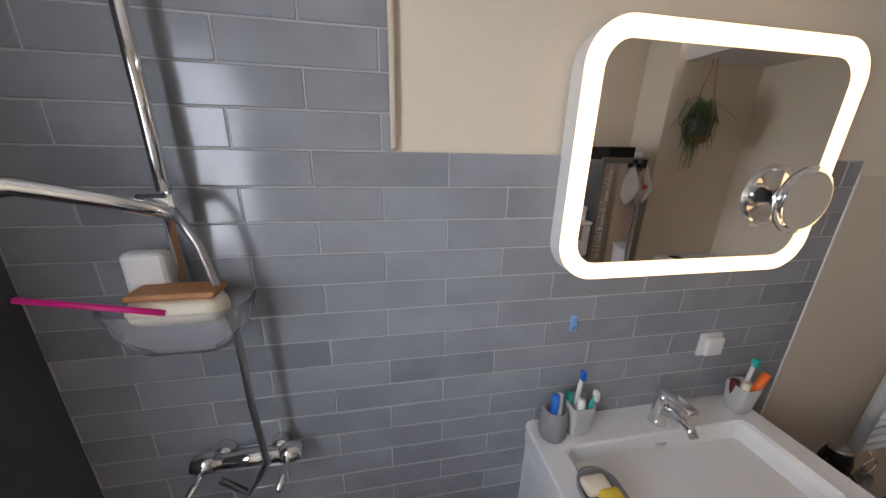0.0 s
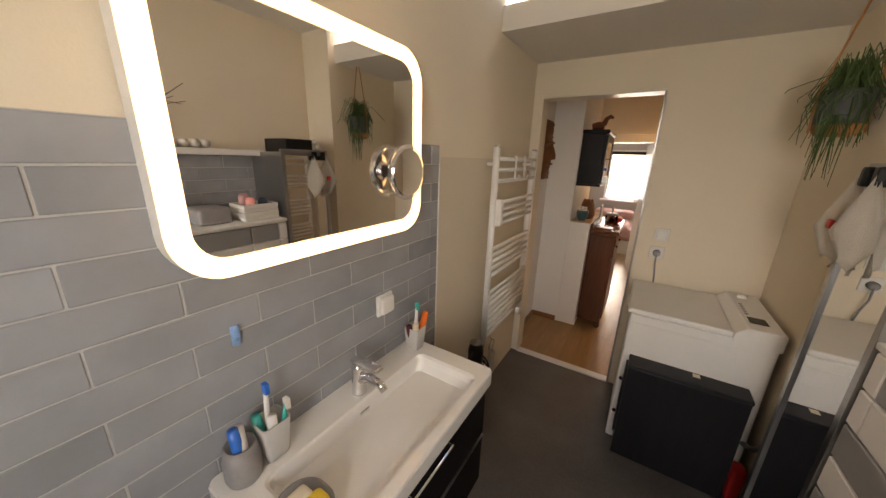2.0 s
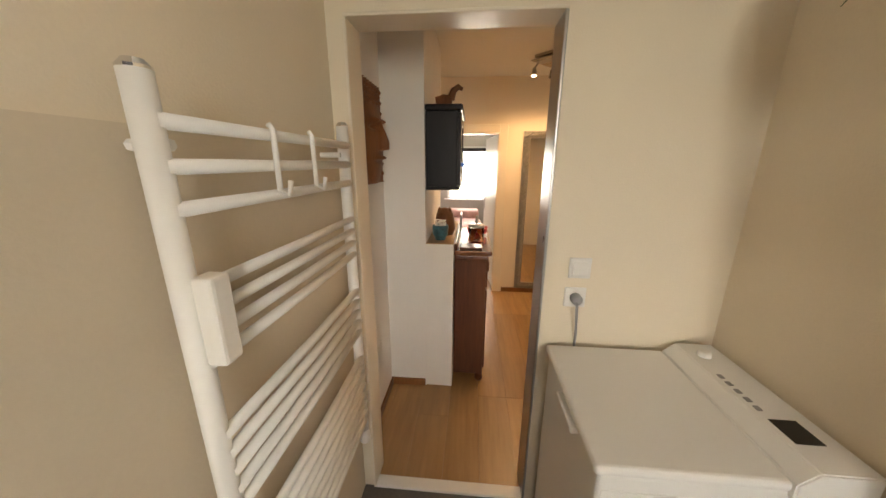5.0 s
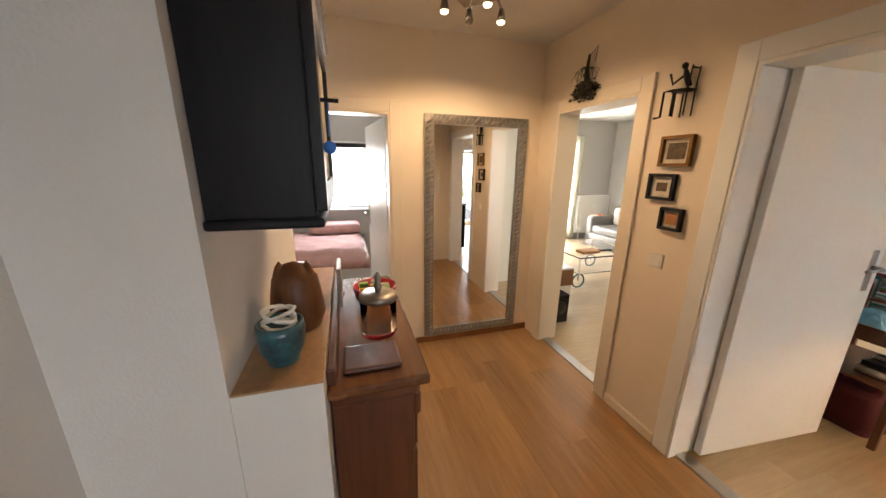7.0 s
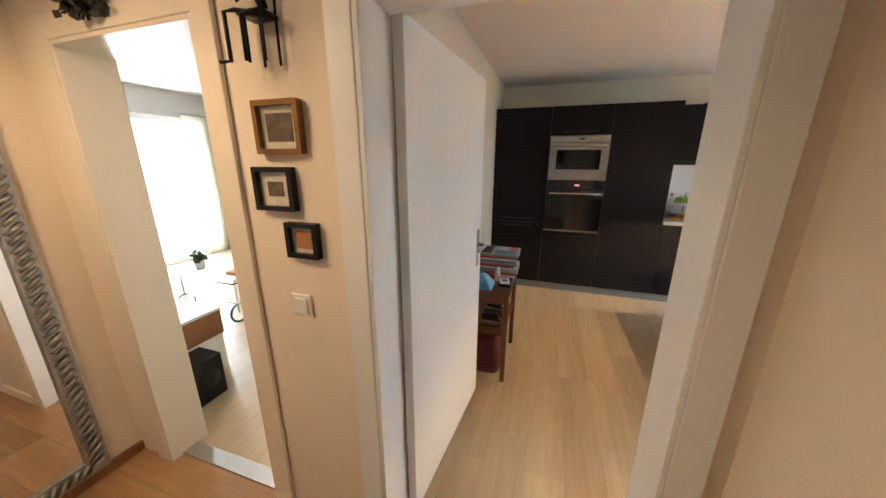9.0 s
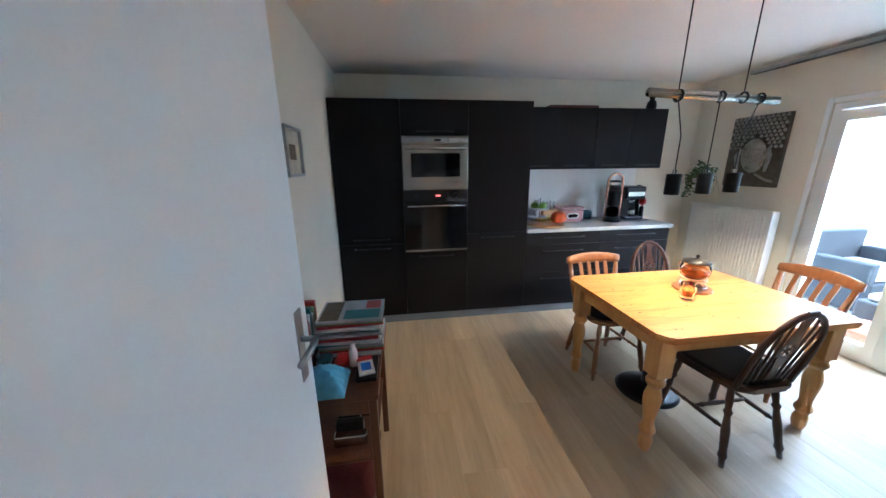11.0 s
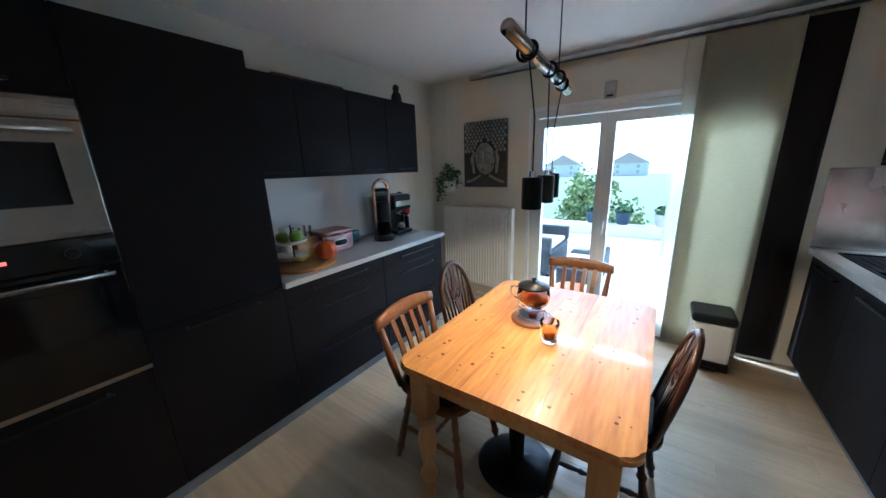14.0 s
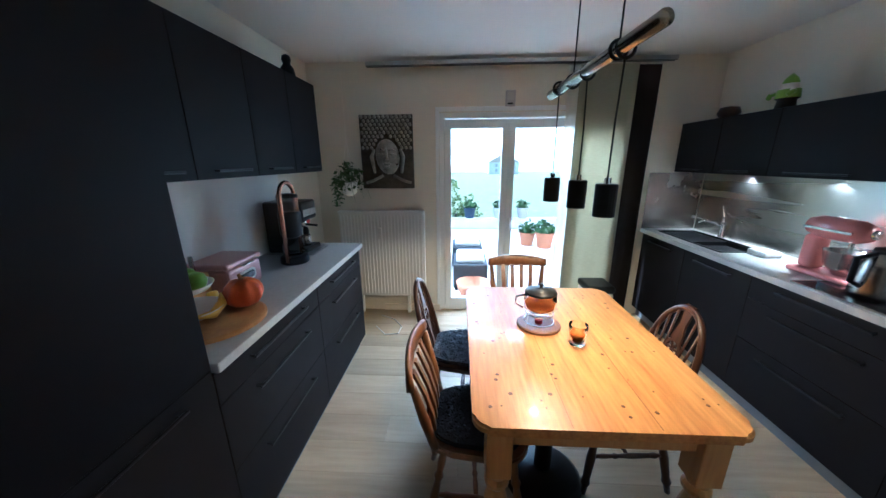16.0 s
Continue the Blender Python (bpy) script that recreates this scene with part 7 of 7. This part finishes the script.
for v in bm.verts:
    e = min(0.5 - abs(v.co.x), 0.5 - abs(v.co.y))
    v.co = Vector((-0.115 + v.co.x * 1.66, v.co.y * 1.46, 0.5 - 0.14 * max(0, 1 - e * 14) + 0.015 * math.sin(v.co.x * 23) * math.sin(v.co.y * 19)))
bmesh.ops.solidify(bm, geom=bm.faces[:], thickness=0.1)
part("duvet", bm, BEDLINEN, bed, "", True)
part("mattress", boxed((-0.92, -0.7, 0.26), (0.7, 0.7, 0.42), 0.04, 3), WHITEPLASTIC, bed)
part("pillow", boxed((-0.1, 0.3, 0.5), (0.65, 0.7, 0.66), 0.07, 4), BEDLINEN, bed, "", True)
bl = thing("ceiling_light", "round white bedroom ceiling light", "ceiling light", (0.3, 3.9, 2.38))
part("bowl", lathe(B(), (0, 0, -0.05), [(0.05, 0), (0.13, 0.03), (0.15, 0.06), (0.15, 0.11)], 24), WHITEPLASTIC, bl, "", True)

# emission stands in for sunlit leaves and bright sky beyond the north windows
GLOW_GREEN = glow("glowing foliage backdrop", (0.95, 0.9, 0.55), 0.55)
GLOW_SKY = glow("bright sky backdrop", (1.0, 1.0, 0.97), 0.6)
tagged(part("backdrop_bedroom", boxed((-6, 12, -3.2), (7, 12.1, 6), 0), GLOW_GREEN), "glowing plane standing in for sunlit foliage outside the bedroom", "backdrop", kind="structure")
# far emissive plane added for sky haze, glare and extra kitchen light
tagged(part("backdrop_garden", boxed((-170, -150, -3.2), (180, -149.8, 55), 0), glow("hazy bright sky", (0.97, 0.99, 1.0), 1.6)), "glowing plane added as hazy bright sky behind the far houses", "backdrop", kind="structure")
tagged(part("backdrop_living", boxed((7.1, 12, -3.2), (30, 12.1, 6), 0), GLOW_SKY), "bright sky outside the living room", "backdrop", kind="structure")
# ---- living room ----
bw4 = tagged(new("window_4"), "white living room balcony window", "window", kind="structure")
part("window_frame", border(B(), outline(1.14, 2.14, 0.003, 1), outline(1.0, 1.98, 0.003, 1), Matrix.Translation((4.625, 6.0, 1.075)) @ m90, 0.06), TRIM_WHITE, bw4)


def drape(label, x0, x1, y):
    d = thing("curtain", label, "curtain", ((x0 + x1) / 2, y, 0.02))
    bm = B()
    w, n = x1 - x0, 36
    rows = [[bm.verts.new((-w / 2 + w * i / n, 0.025 * math.sin(i * 1.15), z)) for i in range(n + 1)] for z in (0, 0.7, 1.5, 2.16)]
    for a, b in zip(rows, rows[1:]):
        for i in range(n):
            bm.faces.new((a[i], a[i + 1], b[i + 1], b[i]))
    bmesh.ops.solidify(bm, geom=bm.faces[:], thickness=0.003)
    part("fabric", bm, SHEER, d, "", True)
    part("rod", tube(B(), [(-w / 2 - 0.1, 0, 2.17), (w / 2 + 0.05, 0, 2.17)], 0.01, 8), ALU, d)


drape("sheer cream floor-length curtain", 4.85, 5.24, 5.88)
r4 = thing("panel_radiator", "white flat panel radiator on living room wall", "radiator", (5.68, 5.88, 0.15))
part("panel", boxed((-0.4, -0.04, 0), (0.4, 0.04, 0.82), 0.008), WHITE, r4)
part("heat_meter", boxed((-0.02, -0.06, 0.5), (0.02, -0.04, 0.6), 0.005), WHITEPLASTIC, r4)
part("valve", lathe(B(), (0.42, 0, 0.74), [(0.025, 0), (0.025, 0.06)], 12, (1, 0, 0)), WHITEPLASTIC, r4)
for x in (-0.3, 0.3):
    part("foot", boxed((x - 0.015, -0.01, -0.15), (x + 0.015, 0.02, 0), 0), WHITE, r4)
so = thing("sofa", "grey leather sofa with striped cushion", "sofa", (5.6, 4.95, 0))
part("base", boxed((-0.42, -0.8, 0.0), (0.42, 0.5, 0.28), 0.03, 3), GREYSOFA, so, "", True)
part("seat_cushion", boxed((-0.42, -0.78, 0.28), (0.25, 0.34, 0.43), 0.05, 4), GREYSOFA, so, "", True)
part("armrest", boxed((-0.42, 0.34, 0.05), (0.42, 0.52, 0.6), 0.06, 4), GREYSOFA, so, "", True)
part("backrest", boxed((0.2, -0.8, 0.28), (0.42, 0.5, 0.8), 0.08, 4), GREYSOFA, so, "", True)
part("cushion", boxed((0.02, -0.1, 0.42), (0.18, 0.3, 0.78), 0.07, 4), CLOTH, so, "", True)
tagged(part("newspaper", boxed((5.25, 5.3, 0.602), (5.6, 5.46, 0.612), 0.003), PAPER), "folded newspaper on sofa armrest", "newspaper")
tagged(part("red_dish", lathe(B(), (5.4, 5.36, 0.613), [(0.03, 0), (0.05, 0.02), (0.048, 0.02), (0.025, 0.005)], 14), ORANGEP, None, "", True), "small orange-red dish on sofa armrest", "dish")
gt = thing("coffee_table", "glass coffee table with wheels", "table", (3.75, 3.75, 0))
part("glass_top", boxed((-0.5, -0.45, 0.42), (0.5, 0.45, 0.435), 0.004), GLASS, gt)
part("lower_glass", boxed((-0.42, -0.37, 0.18), (0.42, 0.37, 0.19), 0.004), GLASS, gt)
for x in (-0.42, 0.42):
    for y in (-0.37, 0.37):
        part("leg", tube(B(), [(x, y, 0.1), (x, y, 0.42)], 0.012, 8), CHROME, gt)
        part("wheel", tube(B(), arc((x, y, 0.1), 0.09, 0, 360, 20, "xz"), 0.011, 6), TEAL, gt, "turquoise rimmed wheel", True)
tagged(part("leather_tray", boxed((3.4, 3.42, 0.436), (3.68, 3.58, 0.475), 0.014, 3), TAN), "brown tray on glass table", "tray")
tagged(part("remote_control", boxed((3.75, 3.5, 0.436), (3.95, 3.56, 0.455), 0.006), BLACK), "black remote control on glass table", "remote control")
pp = thing("potted_plant", "small green plant in white pot on glass table", "plant", (3.45, 3.98, 0.436))
part("pot", lathe(B(), (0, 0, 0), [(0.04, 0), (0.055, 0.1), (0.05, 0.1), (0.036, 0.01)], 16), WHITEPLASTIC, pp, "", True)
bm = B()
leaves(bm, (0, 0, 0.16), (0.07, 0.07, 0.07), 60, 0.06, 0.03, 31)
part("foliage", bm, LEAF, pp)
tv = thing("media_cabinet", "low white media cabinet with wooden side", "cabinet", (2.62, 3.02, 0))
part("body", boxed((-0.3, -0.18, 0), (0.15, 0.7, 0.48), 0.005), WHITE, tv)
part("wood_panel", boxed((-0.3, -0.2, 0.3), (0.15, -0.181, 0.48), 0.003), OAKCHAIR, tv)
part("top", boxed((-0.31, -0.2, 0.48), (0.16, 0.71, 0.5), 0.004), WHITE, tv)
spk = thing("loudspeaker", "black loudspeaker standing on floor", "loudspeaker", (2.47, 2.7, 0))
part("cabinet", boxed((-0.1, -0.1, 0), (0.1, 0.1, 0.3), 0.008), BLACK, spk)
part("cone", lathe(B(), (0.0, -0.1, 0.16), [(0.07, 0), (0.068, 0.006), (0.02, 0.002)], 20, (0, -1, 0)), BLACKMETAL, spk, "", True)
ll = thing("ceiling_light", "chrome living room ceiling light with three shades", "ceiling light", (4.1, 3.7, 2.42))
part("plate", lathe(B(), (0, 0, 0.04), [(0.08, 0), (0.08, 0.04)], 20), CHROME, ll)
for a in (0, 120, 240):
    part("shade", lathe(B(), (0.1 * math.cos(radians(a)), 0.1 * math.sin(radians(a)), -0.04), [(0.05, 0), (0.04, 0.05), (0.015, 0.07)], 16), BULB, ll, "lit white shade", True)
    part("arm", tube(B(), [(0, 0, 0.05), (0.1 * math.cos(radians(a)), 0.1 * math.sin(radians(a)), 0.025)], 0.006, 6), CHROME, ll)

# ---- balcony and distance ----
tagged(part("ground", boxed((-900, -900, -3.4), (900, 900, -3.2), 0), GRASS), "green lawn reaching to the horizon", "ground", kind="structure")
tagged(part("terrace", boxed((0.5, -7.4, -0.3), (8, -3.0, -0.06), 0), TERRACE), "pale slab terrace outside the door", "terrace", kind="structure")
tagged(part("parapet", boxed((0.5, -7.6, -0.3), (8, -7.4, 0.2), 0.01), RENDERWALL), "white rendered terrace parapet", "parapet", kind="structure")


def pot_plant(label, at, r, h, m, seed, n=90):
    p = thing("potted_plant", label, "plant", at)
    part("pot", lathe(B(), (0, 0, 0), [(r * 0.7, 0), (r, h), (r * 1.05, h), (r * 0.9, h * 0.96), (r * 0.6, h * 0.2)], 18), m, p, "", True)
    bm = B()
    leaves(bm, (0, 0, h + r * 0.5), (r * 1.1, r * 1.1, r * 0.8), n, r * 0.7, 0.02, seed, 0.35)
    part("foliage", bm, LEAF, p)


for i, (x, m) in enumerate(((4.64, POTBLUE), (4.04, POTBLUE), (3.33, PLASTERGREY), (2.75, PLASTERGREY))):
    pot_plant("flower pot with small plant on the parapet", (x, -7.5, 0.2), 0.15, 0.26, m, 40 + i)
pot_plant("terracotta pot with plant on terrace", (2.95, -5.9, -0.06), 0.16, 0.26, TERRACOTTA, 51)
pot_plant("terracotta pot with plant on terrace", (2.66, -5.7, -0.06), 0.18, 0.3, TERRACOTTA, 52)
tagged(part("planter_saucer", lathe(B(), (4.12, -3.32, -0.06), [(0.14, 0), (0.2, 0.16), (0.21, 0.2), (0.19, 0.2), (0.17, 0.1)], 26), TERRACOTTA, None, "", True), "wide pale terracotta planter on terrace", "planter")
for k, (x, y, w, d, back) in enumerate(((5.0, -4.6, 0.4, 0.5, True), (4.17, -4.62, 0.23, 0.27, False), (4.15, -3.78, 0.22, 0.27, False))):
    f = thing("rattan_seat", "dark grey rattan garden seat with pale cushion" if back else "dark grey rattan stool with glass top", "garden seat", (x, y, -0.06))
    part("base", boxed((-w, -d, 0.03), (w, d, 0.36), 0.02), RATTAN, f)
    part("cushion", boxed((-w + 0.04, -d + 0.04, 0.36), (w - 0.04, d - 0.04, 0.43), 0.03, 3), PLASTERGREY, f)
    if back:
        part("backrest", boxed((w - 0.12, -d, 0.36), (w, d, 0.78), 0.02), RATTAN, f)
        for s in (-1, 1):
            part("armrest", boxed((-w, s * d - 0.05, 0.36), (w - 0.12, s * d + 0.05, 0.58), 0.02), RATTAN, f)
    for x1 in (-w + 0.04, w - 0.04):
        for y1 in (-d + 0.04, d - 0.04):
            part("foot", boxed((x1 - 0.02, y1 - 0.02, 0), (x1 + 0.02, y1 + 0.02, 0.03), 0), BLACK, f)


def tree(at, h, spread, seed):
    t = thing("tree", "leafy green garden tree beyond the terrace", "tree", at)
    rnd = random.Random(seed)
    bm = B()
    tube(bm, [(0, 0, 0), (0.05, 0, h * 0.3), (0, 0.05, h * 0.6), (0.03, 0, h * 0.9)], [0.16, 0.12, 0.08, 0.02], 8)
    tips = []
    for i in range(9):
        a, z = rnd.uniform(0, 6.28), h * rnd.uniform(0.35, 0.75)
        e = (spread * math.cos(a) * rnd.uniform(0.5, 0.9), spread * math.sin(a) * rnd.uniform(0.5, 0.9), z + h * rnd.uniform(0.1, 0.25))
        tube(bm, [(0, 0, z), (e[0] * 0.5, e[1] * 0.5, z + 0.1 * h), e], [0.06, 0.04, 0.012], 6)
        tips.append(e)
    part("trunk", bm, DARKCHAIR, t)
    bm = B()
    for i, e in enumerate(tips + [(0, 0, h * 0.9), (0.3, 0.2, h * 0.75), (-0.4, 0, h * 0.7)]):
        leaves(bm, e, (spread * 0.45, spread * 0.45, h * 0.15), 420, 0.11, 0.15, seed * 20 + i, 0.38)
    part("crown", bm, LEAF_TREE, t)


tree((4.75, -9.3, -3.2), 4.5, 0.95, 1)


def house(at, w, d, h, label):
    hh = thing("house", label, "house", at)
    part("wall", boxed((-w / 2, -d / 2, 0), (w / 2, d / 2, h), 0), RENDERWALL, hh)
    bm = B()
    skin(bm, [[bm.verts.new((x, y, z)) for x, z in ((-w / 2 - 0.4, h), (0, h + w * 0.3), (w / 2 + 0.4, h))] for y in (-d / 2 - 0.4, d / 2 + 0.4)])
    part("roof", bm, ROOF, hh)
    for x in (-w / 4, w / 4):
        for z in (0.7, 2.5):
            wdw = part("window", boxed((x - 0.6, d / 2, z), (x + 0.6, d / 2 + 0.05, z + 1.3), 0), TRIM_WHITE, hh)
            part("pane", boxed((x - 0.5, d / 2 + 0.05, z + 0.1), (x + 0.5, d / 2 + 0.06, z + 1.2), 0), PLASTERGREY, wdw)


house((-12, -125, -3.2), 11, 9, 4.2, "white house with brown gable roof far away")
house((14, -130, -3.2), 12, 9, 4.2, "white house with brown gable roof far away")
house((34, -125, -3.2), 12, 9, 4.2, "white house with brown gable roof far away")

# ---- planks and tiles ----
PIECES = {}


def piece(name, size, material, parent, at, bevel=0.0015):
    key = (name, material.name, tuple(round(v, 4) for v in size))
    if key not in PIECES:
        bm = boxed([-v / 2 for v in size], [v / 2 for v in size], bevel, 1)
        me = bpy.data.meshes.new(name)
        bm.to_mesh(me)
        bm.free()
        me.materials.append(material)
        PIECES[key] = me
    ob = new(name, PIECES[key])
    ob.location = at
    ob.parent = parent
    return ob


def planks(parent, x0, x1, y0, y1, along, width, length, material, seed):
    rnd = random.Random(seed)
    a0, a1, b0, b1 = (x0, x1, y0, y1) if along == "x" else (y0, y1, x0, x1)
    b = b0
    while b < b1 - 0.002:
        w = min(width, b1 - b)
        a = a0 - rnd.choice((0.0, 0.33, 0.66, 0.5)) * length
        while a < a1 - 0.002:
            s, e = max(a, a0), min(a + length, a1)
            if e - s > 0.01:
                size = (e - s - 0.0006, w - 0.0006, 0.012) if along == "x" else (w - 0.0006, e - s - 0.0006, 0.012)
                c = ((s + e) / 2, b + w / 2) if along == "x" else (b + w / 2, (s + e) / 2)
                piece("plank", size, material, parent, (*c, -0.006), 0.0008)
            a += length
        b += w


planks(FLOOR_HALL, -0.2, 2.16, 0.05, 2.68, "y", 0.195, 1.28, PLANK_HALL, 1)
planks(FLOOR_KIT, 2.16, 5.7, -2.9, 1.31, "x", 0.195, 1.28, PLANK_KIT, 2)

TILED = tagged(part("wall_tiling", boxed((-0.012, -3.45, 0), (0.0048, -1.262, 1.677), 0), GROUT), "grey glazed brick tiles in running bond", "tiling", kind="structure")
TILED_UP = tagged(part("wall_tiling_shower", boxed((-0.012, -3.45, 1.677), (0.0048, -2.668, 2.49), 0), GROUT), "grey glazed brick tiles above the shower", "tiling", kind="structure")
PITCH, COURSE = 0.3035, 0.0785
rnd = random.Random(12)
for r in range(32):
    zt = 1.677 + 10 * COURSE - r * COURSE
    y_end = -1.262 if zt < 1.69 else -2.668
    if zt - COURSE < 0:
        break
    row = r - 10
    start = (-2.535 if row % 2 == 0 else -2.385) - 4 * PITCH
    k = 0
    while start + k * PITCH < y_end:
        a, b = max(start + k * PITCH, -3.45), min(start + (k + 1) * PITCH, y_end)
        k += 1
        if b - a < 0.012:
            continue
        ob = piece("tile", (0.008, b - a - 0.0035, COURSE - 0.0035), TILE, TILED if y_end > -2 else TILED_UP, (0.003, (a + b) / 2, zt - COURSE / 2), 0.002)
        ob.rotation_euler = (0, radians(rnd.uniform(-0.5, 0.5)), radians(rnd.uniform(-0.35, 0.35)))
for r in range(5):
    zt = 1.598 - r * COURSE
    start = -2.62 - (0 if r % 2 == 0 else PITCH / 2)
    for k in range(6):
        a, b = max(start + k * PITCH, -2.62), min(start + (k + 1) * PITCH, -1.17)
        if b - a > 0.012:
            piece("tile", (0.008, b - a - 0.0035, COURSE - 0.0035), TILE, EAST_TILES, (1.738, (a + b) / 2, zt - COURSE / 2), 0.002)
